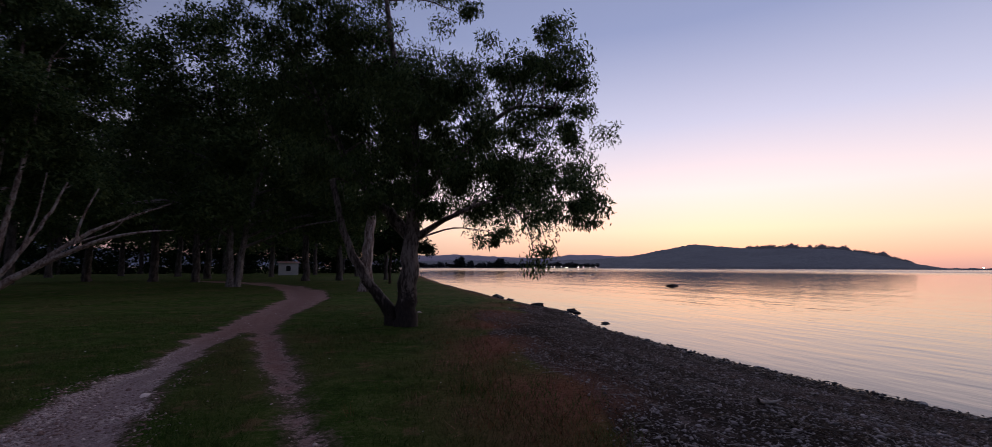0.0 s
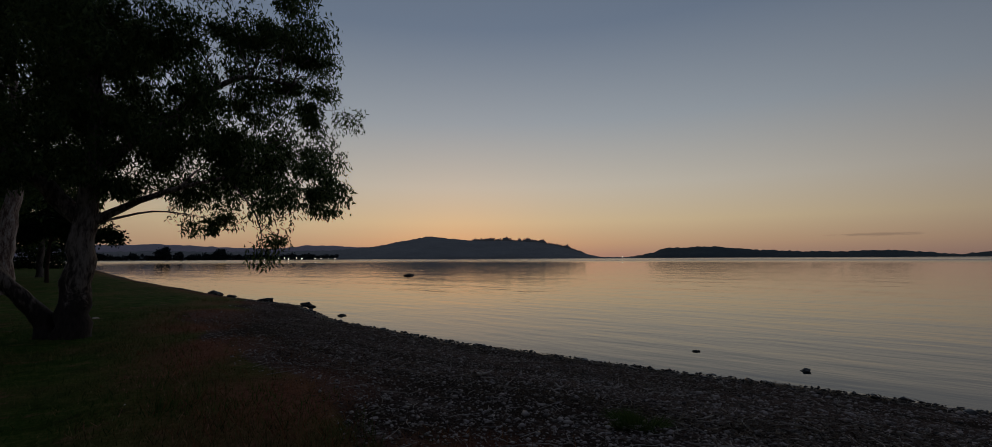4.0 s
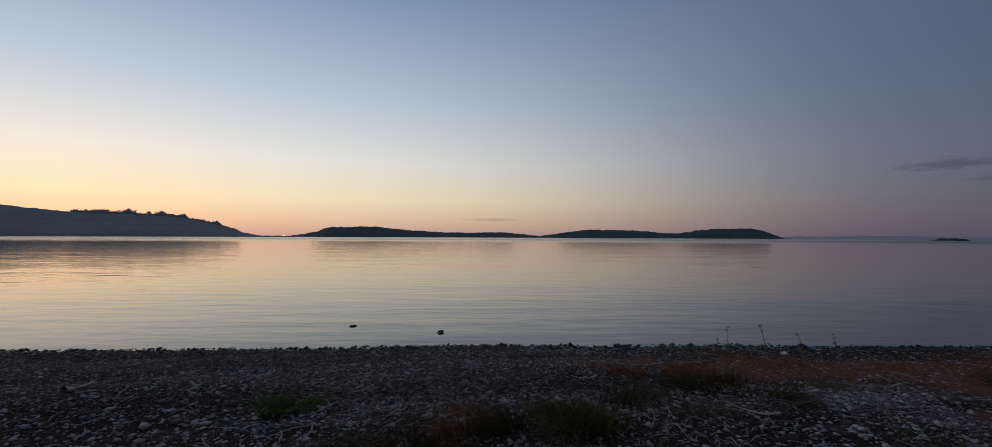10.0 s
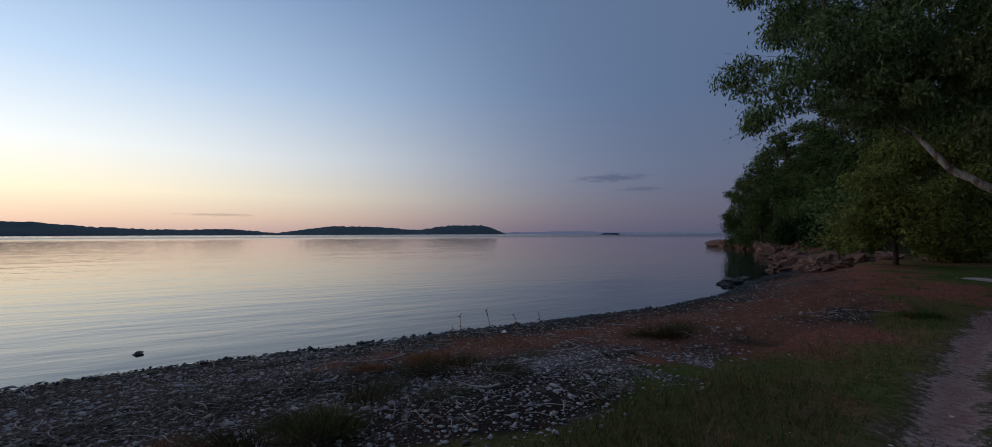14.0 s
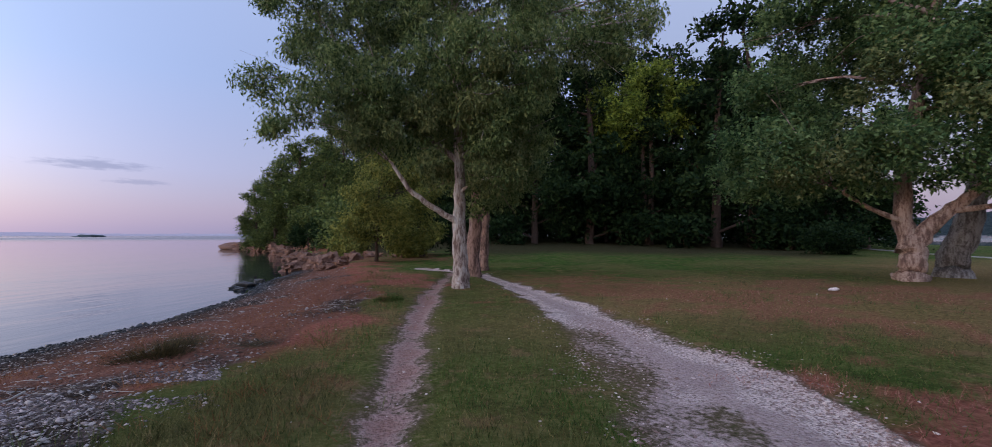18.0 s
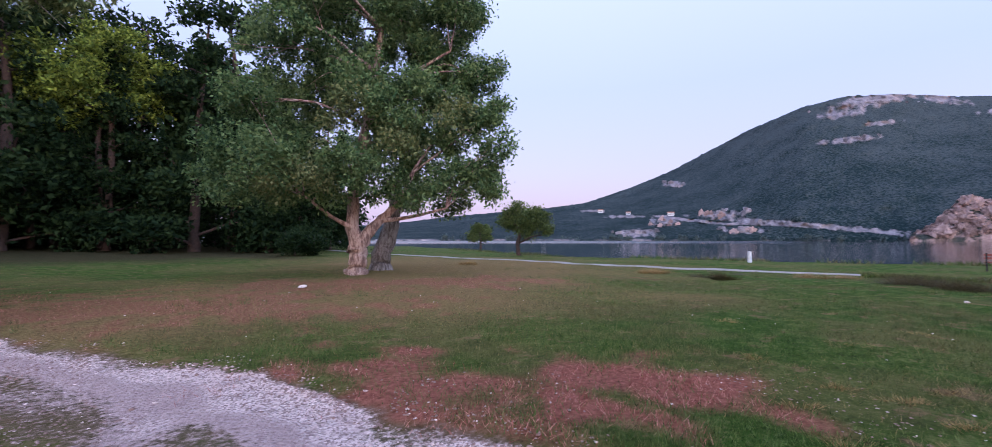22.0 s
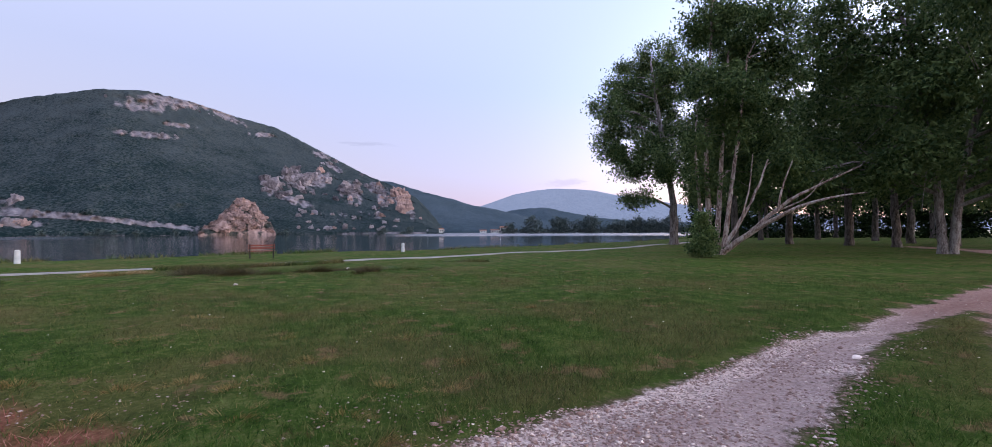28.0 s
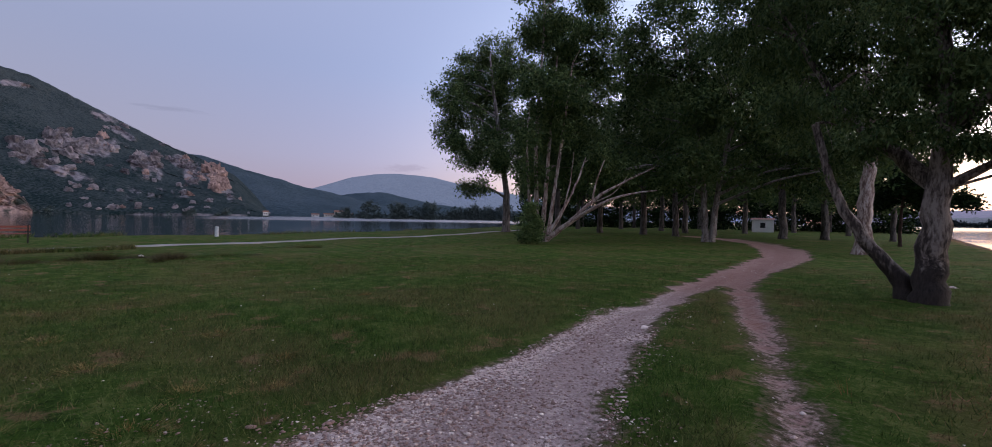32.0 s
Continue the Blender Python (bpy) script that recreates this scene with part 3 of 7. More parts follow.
turf = n.mix(n.math("MULTIPLY", n.step(n_grain, 0.52, 0.62), 0.5), turf, (0.02, 0.035, 0.006))
turf = n.mix(n.math("MULTIPLY", n.step(n.noise(38, 3, 0.6, n.place), 0.6, 0.7), 0.45), turf, (0.26, 0.22, 0.10))
dry = n.ramp(n_fine, [(0.3, (0.125, 0.068, 0.028)), (0.72, (0.45, 0.275, 0.125))])
turf = n.mix(n.math("MULTIPLY", zone["straw"], 0.68), turf, dry)
russet = n.ramp(n_fine, [(0.3, (0.15, 0.051, 0.031)), (0.7, (0.42, 0.185, 0.12))])
turf = n.mix(n.math("MULTIPLY", zone["red"], 0.8), turf, n.ramp(n_fine, [(0.3, (0.17, 0.044, 0.034)), (0.7, (0.50, 0.168, 0.128))]))
# brown litter under the pines, darkened so the colour carries their shade
turf = n.mix(n.math("MULTIPLY", zone["litter_shade"], 0.85), turf, n.ramp(n_fine, [(0.3, (0.022, 0.017, 0.010)), (0.7, (0.075, 0.055, 0.03))]))
shingle = n.ramp(pebbles.outputs["Color"], [(0.1, (0.034, 0.025, 0.021)), (0.6, (0.13, 0.095, 0.082)), (0.95, (0.30, 0.235, 0.21))])
shingle = n.mix(n.math("MULTIPLY", n.step(n_mid, 0.45, 0.62), 0.6), shingle, (0.085, 0.052, 0.04))
bands = n.noise(1.0, 5, 0.6, n.add("ShaderNodeCombineXYZ", {0: n.math("MULTIPLY", zone["inland"], 1.9), 1: n.math("MULTIPLY", n.add("ShaderNodeSeparateXYZ", {0: n.place}).outputs["Y"], 0.3), 2: n.math("MULTIPLY", n_mid, 0.8)}).outputs[0])
shingle = n.mix(n.math("MULTIPLY", n.step(bands, 0.46, 0.57), 0.9), shingle, n.ramp(n_grain, [(0.3, (0.012, 0.010, 0.008)), (0.7, (0.07, 0.05, 0.038))]))
shingle = n.mix(n.math("MULTIPLY", zone["red"], 0.72), shingle, russet)
shingle = n.mix(zone["wet"], shingle, (0.02, 0.019, 0.018))
gravel = n.ramp(small_pebbles.outputs["Color"], [(0.1, (0.26, 0.17, 0.145)), (0.5, (0.74, 0.555, 0.49)), (0.95, (0.95, 0.785, 0.715))])
gravel = n.mix(n.math("MULTIPLY", n.step(n_mid, 0.45, 0.7), 0.4), gravel, (0.36, 0.26, 0.235))
gravel = n.mix(n.math("MULTIPLY", n.step(n.math("MULTIPLY_ADD", n.math("SUBTRACT", n_fine, 0.5), 0.9, zone["worn"]), 0.3, 0.8), 0.7), gravel, n.ramp(n_fine, [(0.3, (0.32, 0.21, 0.185)), (0.7, (0.60, 0.43, 0.39))]))
gravel = n.mix(n.math("MULTIPLY", zone["earth"], 0.9), gravel, n.mix(n.step(n.noise(30, 4, 0.7, n.place), 0.63, 0.72), n.ramp(n_fine, [(0.3, (0.24, 0.108, 0.08)), (0.7, (0.46, 0.25, 0.197))]), (0.62, 0.47, 0.41)))
broken = n.math("MULTIPLY_ADD", n.math("SUBTRACT", n_fine, 0.5), 1.1, zone["gravel"])
ground_color = n.mix(n.step(n.math("MULTIPLY_ADD", n.math("SUBTRACT", n_fine, 0.5), 0.9, zone["beach"]), 0.35, 0.65), turf, shingle)
ground_color = n.mix(n.math("MULTIPLY", n.step(broken, 0.08, 0.4), 0.65), ground_color, n.ramp(n_fine, [(0.3, (0.10, 0.062, 0.045)), (0.7, (0.27, 0.175, 0.135))]))
ground_color = n.mix(n.step(broken, 0.35, 0.65), ground_color, gravel)
stony = n.math("MAXIMUM", zone["gravel"], zone["beach"])
relief = n.math("ADD", n.math("MULTIPLY", n_fine, n.math("MULTIPLY_ADD", zone["gravel"], -0.45, 0.7)), n.math("MULTIPLY", n.math("MULTIPLY", pebbles.outputs["Distance"], -0.7), stony))
relief = n.math("ADD", relief, n.math("MULTIPLY", n_grain, 0.3))
put(n, ground_color, n.math("MULTIPLY_ADD", zone["wet"], -0.5, 0.92), bump=relief, strength=1.0, distance=0.07, spec=0.03)

ground = tagged(new("ground", mesh_of("ground", gverts, gfaces, M_GROUND, True)), "green meadow with a shingle beach and a gravel track", "ground", kind="structure")
bearing = np.degrees(np.arctan2(-GX, GY)) % 360
# where the pines' litter and painted shade lie, by bearing and distance
m_litter_shade = smooth01((np.hypot(GX, GY) - 34 + 3 * rough_field(GX, GY, 3, 17)) / 10) * smooth01((bearing - 164) / 10) * smooth01((228 - bearing) / 10)
m_wet = smooth01((0.75 - gsea + 0.3 * wobble) / 0.5)
for key, m in (("gravel", m_gravel), ("worn", m_worn), ("earth", np.maximum(m_dirt * smooth01((d1 - w1 * 0.4) / 0.4), 0.85 * smooth01((GY - 6.5) / 6))), ("beach", m_beach), ("red", m_red), ("straw", m_straw), ("wet", m_wet), ("inland", gsea), ("litter_shade", m_litter_shade)):
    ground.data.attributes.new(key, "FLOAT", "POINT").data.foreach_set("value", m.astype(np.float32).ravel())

# ---------------------------------------------------------------- sea and lagoon
M_WATER, n = material("still_water")
lay = n.add("ShaderNodeMapping", {"Vector": n.place, "Rotation": (0, 0, radians(-20))}).outputs[0]
lay = n.add("ShaderNodeMapping", {"Vector": lay, "Scale": (1.0, 0.3, 1.0)}).outputs[0]
ripple = n.math("ADD", n.math("MULTIPLY", n.noise(1.3, 3, 0.5, lay), 0.8), n.math("MULTIPLY", n.noise(0.16, 2, 0.5, lay), 2.2))
ripple = n.math("MULTIPLY_ADD", n.noise(5.0, 2, 0.5, lay), 0.05, ripple)
far_off = n.add("ShaderNodeVectorMath", {0: n.place})
far_off.operation = "LENGTH"
sep = n.add("ShaderNodeSeparateXYZ", {0: n.place})
west = n.step(sep.outputs["X"], -40.0, -120.0)
bearing = n.math("ABSOLUTE", n.math("ADD", n.math("DIVIDE", sep.outputs["Y"], n.math("MULTIPLY", sep.outputs["X"], -1.0)), 0.18))
breeze = n.math("MULTIPLY", n.step(bearing, 0.2, 0.32), west)
ruffled = n.math("MULTIPLY", n.step(far_off.outputs["Value"], 170.0, 420.0), n.math("MAXIMUM", breeze, n.math("MULTIPLY", n.step(n.noise(0.0035, 3, 0.6, lay), 0.36, 0.52), n.math("SUBTRACT", 1.0, west))))
put(n, (0.012, 0.02, 0.024), 0.03, bump=ripple, strength=0.17, distance=0.16, spec=0.5)
wave = n.surface.inputs["Normal"].links[0].from_node
n.link(n.math("MULTIPLY_ADD", ruffled, 0.6, 0.17), wave.inputs["Strength"])
n.link(n.math("MULTIPLY_ADD", ruffled, 0.22, 0.03), n.surface.inputs["Roughness"])
n.surface.inputs["IOR"].default_value = 1.33
ring = np.array([4.0, 12, 30, 80, 200, 500, 1200, 2600, 4950])
ang = np.linspace(0, 2 * np.pi, 97)[:-1]
wv = np.concatenate([[(0, 0, WATER)], np.stack([np.outer(ring, np.cos(ang)), np.outer(ring, np.sin(ang)), np.full((len(ring), 96), WATER)], -1).reshape(-1, 3)])
wf = [(1 + r * 96 + k, 1 + r * 96 + (k + 1) % 96, 1 + (r + 1) * 96 + (k + 1) % 96, 1 + (r + 1) * 96 + k) for r in range(len(ring) - 1) for k in range(96)]
tagged(new("water", mesh_of("water", wv, wf, M_WATER, True)), "calm water with faint ripples, reflecting the dusk sky", "water", kind="structure")


# ---------------------------------------------------------------- hills round the water
def hill_material(name, low, high, rock_dark, rock_light, scale=0.01, haze_glow=None):
    m, n = material(name)
    a = n.add("ShaderNodeAttribute")
    a.attribute_name = "rock"
    speck = n.noise(scale * 9, 6, 0.7, n.place)
    big = n.noise(scale, 4, 0.6, n.place)
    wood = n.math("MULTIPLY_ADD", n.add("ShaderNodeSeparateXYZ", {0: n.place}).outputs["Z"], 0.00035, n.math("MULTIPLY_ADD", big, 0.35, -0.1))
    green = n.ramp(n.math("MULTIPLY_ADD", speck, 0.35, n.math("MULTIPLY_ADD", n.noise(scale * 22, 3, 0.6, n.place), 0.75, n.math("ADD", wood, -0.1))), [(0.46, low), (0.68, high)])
    stone = n.ramp(n.noise(scale * 5, 6, 0.65, n.place), [(0.3, rock_dark), (0.68, rock_light)])
    stone = n.mix(n.math("MULTIPLY", n.step(n.noise(scale * 2.5, 3, 0.6, n.place), 0.5, 0.62), 0.55), stone, tuple(v * k for v, k in zip(rock_light, (1.0, 0.91, 0.87))))
    bare = n.step(n.math("MULTIPLY_ADD", n.math("SUBTRACT", n.noise(scale * 14, 6, 0.75, n.place), 0.5), 1.1, a.outputs["Fac"]), 0.3, 0.72)
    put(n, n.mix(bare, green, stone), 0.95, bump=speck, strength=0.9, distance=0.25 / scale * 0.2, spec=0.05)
    if haze_glow:
        # emission stands in for the haze over far hills
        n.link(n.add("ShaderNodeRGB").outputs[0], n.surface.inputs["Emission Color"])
        n.surface.inputs["Emission Color"].links[0].from_node.outputs[0].default_value = (*haze_glow, 1)
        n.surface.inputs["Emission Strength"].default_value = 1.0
    return m


def hills(name, label, mat, skyline, near, far, steps=40, fine=0.25, rough=0.05, bumps=0.0, rocks=None, seed=0, power=0.8, relief=10.0):
    """A range of hills from the water's edge up to a ridge that stands at the given angles: lon, lat."""
    sk = np.array(sorted(skyline))
    lon = np.arange(sk[0, 0], sk[-1, 0] + fine * 0.5, fine)
    lat = np.interp(lon, sk[:, 0], sk[:, 1])
    for _ in range(max(1, int(0.8 / fine))):
        lat[1:-1] = (lat[:-2] + 2 * lat[1:-1] + lat[2:]) / 4
    r = np.random.default_rng(seed)
    jag = np.interp(lon, np.linspace(lon[0], lon[-1], len(lon) // 2 + 2), r.normal(0, 1, len(lon) // 2 + 2))
    lat = np.maximum(lat, 0.02)
    s = np.linspace(0, 1, steps) ** 1.25
    s = np.concatenate([s, [1.25]])
    LON, S = np.meshgrid(lon, s, indexing="ij")
    LAT = np.repeat(lat[:, None], len(s), 1)
    cut = rough_field(LON * 1.0, S * 12, 2.2, seed) * 0.5 + rough_field(LON, S * 25, 0.8, seed + 1) * 0.3
    R = near + (far - near) * np.minimum(S, 1.3) * (0.85 + 0.15 * np.sin(LON * 0.21)) + cut * (far - near) * 0.045 * (S > 0) * (S < 1) * np.minimum(S * 8, 1)
    ANG = LAT * np.minimum(S, 1) ** power * (1 + rough * cut * (1 - np.minimum(S, 1)) * 2)
    ANG = ANG + np.where(S >= 0.8, jag[:, None] * 0.03 * rough / 0.05 * (S - 0.8) * 5, 0)
    ANG = np.where(S > 1, LAT * 0.4, ANG)
    rk = rocks(LON, ANG) if rocks else np.zeros(LON.shape)
    crack = r.normal(0, 1, LON.shape)
    for _ in range(2):
        crack[1:-1, 1:-1] = (crack[1:-1, 1:-1] * 2 + crack[:-2, 1:-1] + crack[2:, 1:-1] + crack[1:-1, 2:]) / 4.0
    ribs = rough_field(LON + 0.25 * ANG, ANG * 0.35, 0.22, seed + 31) + 0.6 * rough_field(LON, ANG * 1.2, 0.5, seed + 32)
    R = R + np.minimum(rk * 1.6, 1) * (ribs + 0.9 * crack) * relief * np.minimum(S * 12, 1) * (S < 1)
    Z = EYE + np.tan(np.radians(ANG)) * R
    Z = np.where(S == 0, WATER - 3, Z)
    a = np.radians(LON)
    v = np.stack([-np.sin(a) * R, np.cos(a) * R, Z], -1).reshape(-1, 3)
    nn, mm = LON.shape
    i, j = np.meshgrid(np.arange(nn - 1), np.arange(mm - 1), indexing="ij")
    f = np.stack([i * mm + j, i * mm + j + 1, (i + 1) * mm + j + 1, (i + 1) * mm + j], -1).reshape(-1, 4)
    ob = tagged(new(name, mesh_of(name, v, f, mat, False)), label, "hills", kind="structure")
    ob.data.attributes.new("rock", "FLOAT", "POINT").data.foreach_set("value", rk.astype(np.float32).ravel())
    return ob


def spot(lon, lat, cl, ca, a, b, turn=0.0):
    t = radians(turn)
    u, v = (lon - cl) * math.cos(t) + (lat - ca) * math.sin(t), (lat - ca) * math.cos(t) - (lon - cl) * math.sin(t)
    return np.clip(1.25 - np.hypot(u / a, v / b), 0, 1)


def bare_rock(lon, lat):
    """Where the mountain shows its limestone: crags, the old quarry road, the bald top."""
    out = np.zeros(lon.shape)
    crags = [(98.5, 5.0, 1.3, 1.0), (96.3, 6.1, 1.5, 1.25, 75), (93.8, 5.9, 2.2, 1.0, -18), (90.0, 4.6, 1.7, 1.3, 55), (87.5, 5.3, 1.4, 0.7, 20), (84.2, 3.5, 2.6, 1.0, 48), (86.5, 4.0, 1.2, 1.0, 30), (92.0, 7.6, 1.6, 0.4, 30), (93.4, 8.9, 1.2, 0.45, 20)]
    others = [(107.4, 13.2, 4.2, 0.85, -6), (110.4, 12.2, 2.4, 0.5), (103.6, 12.6, 3.0, 0.45, 22), (109.6, 9.7, 3.0, 0.38), (107, 10.9, 2.0, 0.3), (126.0, 6.3, 1.6, 0.4), (127.0, 2.1, 2.2, 0.65), (121.0, 2.75, 2.4, 0.55), (114.4, 1.6, 11.0, 0.34, 6.2),
              (119.0, 0.95, 2.6, 0.42), (130, 0.75, 2.6, 0.6), (135, 3.4, 2.0, 0.25), (131.5, 2.7, 3.0, 0.25), (99.5, 10.7, 1.3, 0.35), (96, 3.6, 2.4, 0.5, 20)]
    for q in crags + others:
        out = np.maximum(out, spot(lon, lat, *q))
    torn = rough_field(lon, lat * 0.6, 0.35, 41) + 0.5 * rough_field(lon, lat, 0.16, 42)
    out = out * 0.88 + 0.3 * torn * np.minimum(out * 3, 1)
    low = np.exp(-((lon - 89) / 6.0) ** 2) * np.clip(1 - np.abs(lat - 2.0) / 2.2, 0, 1)
    out = np.maximum(out, low * np.clip(0.2 + 0.6 * (rough_field(lon, lat * 1.5, 0.4, 43) + 0.6 * rough_field(lon, lat, 0.15, 44)), 0, 0.7))
    out = np.maximum(out, 0.7 * np.clip(1.3 - lat / 0.12, 0, 1) * (0.75 + 0.5 * rough_field(lon, lat, 1.0, 45)))
    # the quarry road and its cut bank
    road = np.interp(lon, [105.2, 109, 112.5, 116, 120.4, 124, 128.4], [0.25, 0.9, 1.4, 1.55, 1.7, 2.2, 2.75])
    along = smooth01((lon - 104.6) / 1.5) * smooth01((129 - lon) / 1.5)
    out = np.maximum(out, 0.9 * along * np.clip(1.35 - np.abs(lat - road + 0.1 * rough_field(lon, lat * 0, 0.6, 46)) / (0.17 + 0.1 * rough_field(lon, lat * 0, 1.1, 47)), 0, 1))
    return np.clip(out, 0, 1)


# a slight blue cast in the mountain's green stands in for haze
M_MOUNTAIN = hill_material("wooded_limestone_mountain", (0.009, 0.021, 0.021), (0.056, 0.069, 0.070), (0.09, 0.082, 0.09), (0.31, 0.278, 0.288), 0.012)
M_CRAG = hill_material("pink_limestone", (0.03, 0.04, 0.035), (0.075, 0.08, 0.065), (0.21, 0.145, 0.13), (0.48, 0.345, 0.31), 0.02)
# haze put into these far hills: blue base tones, emission as the last colour
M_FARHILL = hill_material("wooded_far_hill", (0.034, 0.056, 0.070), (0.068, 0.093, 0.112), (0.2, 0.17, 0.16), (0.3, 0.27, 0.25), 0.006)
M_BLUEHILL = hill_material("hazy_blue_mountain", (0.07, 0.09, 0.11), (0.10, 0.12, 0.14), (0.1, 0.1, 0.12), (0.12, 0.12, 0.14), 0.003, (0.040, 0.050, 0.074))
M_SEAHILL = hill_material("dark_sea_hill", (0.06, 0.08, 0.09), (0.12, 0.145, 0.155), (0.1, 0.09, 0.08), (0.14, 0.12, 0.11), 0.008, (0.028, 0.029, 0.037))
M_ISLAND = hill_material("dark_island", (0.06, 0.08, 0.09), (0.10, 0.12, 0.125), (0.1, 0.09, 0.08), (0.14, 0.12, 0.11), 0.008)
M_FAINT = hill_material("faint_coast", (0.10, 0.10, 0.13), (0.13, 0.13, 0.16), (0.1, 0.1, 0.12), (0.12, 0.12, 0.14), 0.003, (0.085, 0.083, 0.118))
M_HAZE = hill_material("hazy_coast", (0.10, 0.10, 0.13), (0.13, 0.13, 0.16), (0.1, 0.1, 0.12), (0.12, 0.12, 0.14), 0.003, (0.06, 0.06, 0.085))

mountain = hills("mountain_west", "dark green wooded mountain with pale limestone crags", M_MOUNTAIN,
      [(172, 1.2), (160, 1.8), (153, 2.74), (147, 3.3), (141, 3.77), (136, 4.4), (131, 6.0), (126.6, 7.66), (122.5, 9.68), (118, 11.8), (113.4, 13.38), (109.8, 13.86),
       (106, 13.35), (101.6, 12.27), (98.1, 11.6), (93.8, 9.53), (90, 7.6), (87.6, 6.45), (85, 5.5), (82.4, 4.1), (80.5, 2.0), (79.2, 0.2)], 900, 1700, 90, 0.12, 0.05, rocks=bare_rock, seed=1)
knoll = hills("crag_west", "bare pinkish limestone knoll at the lagoon's edge", M_CRAG, [(105.4, 0.1), (104.9, 0.9), (104.2, 1.2), (103.6, 1.5), (103.1, 2.5), (102.5, 3.0), (102.0, 3.8), (101.4, 4.0), (100.9, 3.7), (100.5, 3.3), (100.0, 3.3), (99.5, 2.2), (99.1, 1.9), (98.5, 0.9), (98.1, 0.1)],
      845, 900, 60, 0.07, 0.22, rocks=lambda a, b: np.clip(0.56 + 0.36 * rough_field(a * 1.0, b * 1.6, 0.35, 77), 0.1, 1), seed=12, power=0.66, relief=6.0)
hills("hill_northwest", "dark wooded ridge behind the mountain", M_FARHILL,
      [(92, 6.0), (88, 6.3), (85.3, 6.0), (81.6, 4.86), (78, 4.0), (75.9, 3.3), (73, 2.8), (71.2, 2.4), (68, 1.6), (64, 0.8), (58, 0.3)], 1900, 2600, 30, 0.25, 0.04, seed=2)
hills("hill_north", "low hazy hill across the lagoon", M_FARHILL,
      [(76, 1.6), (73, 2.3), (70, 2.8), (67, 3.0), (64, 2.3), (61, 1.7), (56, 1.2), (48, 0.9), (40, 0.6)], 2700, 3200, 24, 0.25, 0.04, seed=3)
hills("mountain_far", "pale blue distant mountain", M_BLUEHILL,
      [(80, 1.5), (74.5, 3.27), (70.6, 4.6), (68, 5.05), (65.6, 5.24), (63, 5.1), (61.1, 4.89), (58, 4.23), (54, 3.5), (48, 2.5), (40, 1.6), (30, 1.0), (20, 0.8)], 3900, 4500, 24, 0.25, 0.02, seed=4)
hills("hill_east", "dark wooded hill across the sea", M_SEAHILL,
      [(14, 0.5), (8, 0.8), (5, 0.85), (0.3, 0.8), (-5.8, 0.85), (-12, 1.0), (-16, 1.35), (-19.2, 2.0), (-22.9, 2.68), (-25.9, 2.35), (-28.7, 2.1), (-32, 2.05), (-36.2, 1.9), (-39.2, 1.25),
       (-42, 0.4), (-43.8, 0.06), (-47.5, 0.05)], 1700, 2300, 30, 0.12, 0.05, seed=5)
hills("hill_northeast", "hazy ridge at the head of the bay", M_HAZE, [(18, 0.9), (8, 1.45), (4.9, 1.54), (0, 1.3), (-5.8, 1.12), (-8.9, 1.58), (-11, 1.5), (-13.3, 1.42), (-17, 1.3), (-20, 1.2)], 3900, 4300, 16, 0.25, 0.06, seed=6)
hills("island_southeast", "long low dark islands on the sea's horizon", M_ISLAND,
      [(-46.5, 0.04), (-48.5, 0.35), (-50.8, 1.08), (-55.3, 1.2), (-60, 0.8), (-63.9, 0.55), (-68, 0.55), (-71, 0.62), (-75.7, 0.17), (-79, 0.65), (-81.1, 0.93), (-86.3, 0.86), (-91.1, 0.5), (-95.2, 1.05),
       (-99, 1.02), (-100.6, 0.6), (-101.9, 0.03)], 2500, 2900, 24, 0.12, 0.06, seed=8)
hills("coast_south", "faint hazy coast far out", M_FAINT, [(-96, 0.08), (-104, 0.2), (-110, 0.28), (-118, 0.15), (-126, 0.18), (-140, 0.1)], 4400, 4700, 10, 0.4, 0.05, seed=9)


def slope(lon, lat, skyline, near, far, power):
    """The spot on a hill's face in the given direction."""
    sk = np.array(sorted(skyline))
    s = min(1.0, (lat / max(np.interp(lon, sk[:, 0], sk[:, 1]), 0.1)) ** (1 / power))
    return at(lon, lat, near + (far - near) * s * (0.85 + 0.15 * math.sin(lon * 0.21)))


M_CLIFF = plain("cliff_limestone", (0.10, 0.09, 0.098), (0.37, 0.33, 0.345), 0.09, 0.95, 1.0, 4.0, per_piece=0.4, spec=0.05)
M_CLIFF_WARM = plain("ochre_limestone", (0.23, 0.15, 0.13), (0.52, 0.37, 0.33), 0.09, 0.95, 1.0, 4.0, per_piece=0.35, spec=0.05)


def crag_mesh(seed, mat):
    """A broken block of cliff: ribs and ledges, flat facets."""
    bm = bmesh.new()
    bmesh.ops.create_icosphere(bm, subdivisions=3, radius=0.5)
    o = Vector(np.random.default_rng(seed).uniform(-50, 50, 3))
    for v in bm.verts:
        p = Vector(v.co)
        q = Vector((p.x * 2.4, p.y * 2.4, p.z * 0.9))
        v.co = p * (0.9 + 0.7 * noise.noise(q + o) + 0.9 * abs(noise.noise(q * 2.3 + o)) + 0.6 * noise.noise(p * 7 + o))
    me = bpy.data.meshes.new("crag")
    bm.to_mesh(me)
    bm.free()
    me.materials.append(mat)
    return me


CRAGS = [crag_mesh(620 + k, M_CLIFF) for k in range(5)]
CRAGS_WARM = [crag_mesh(630 + k, M_CLIFF_WARM) for k in range(3)]
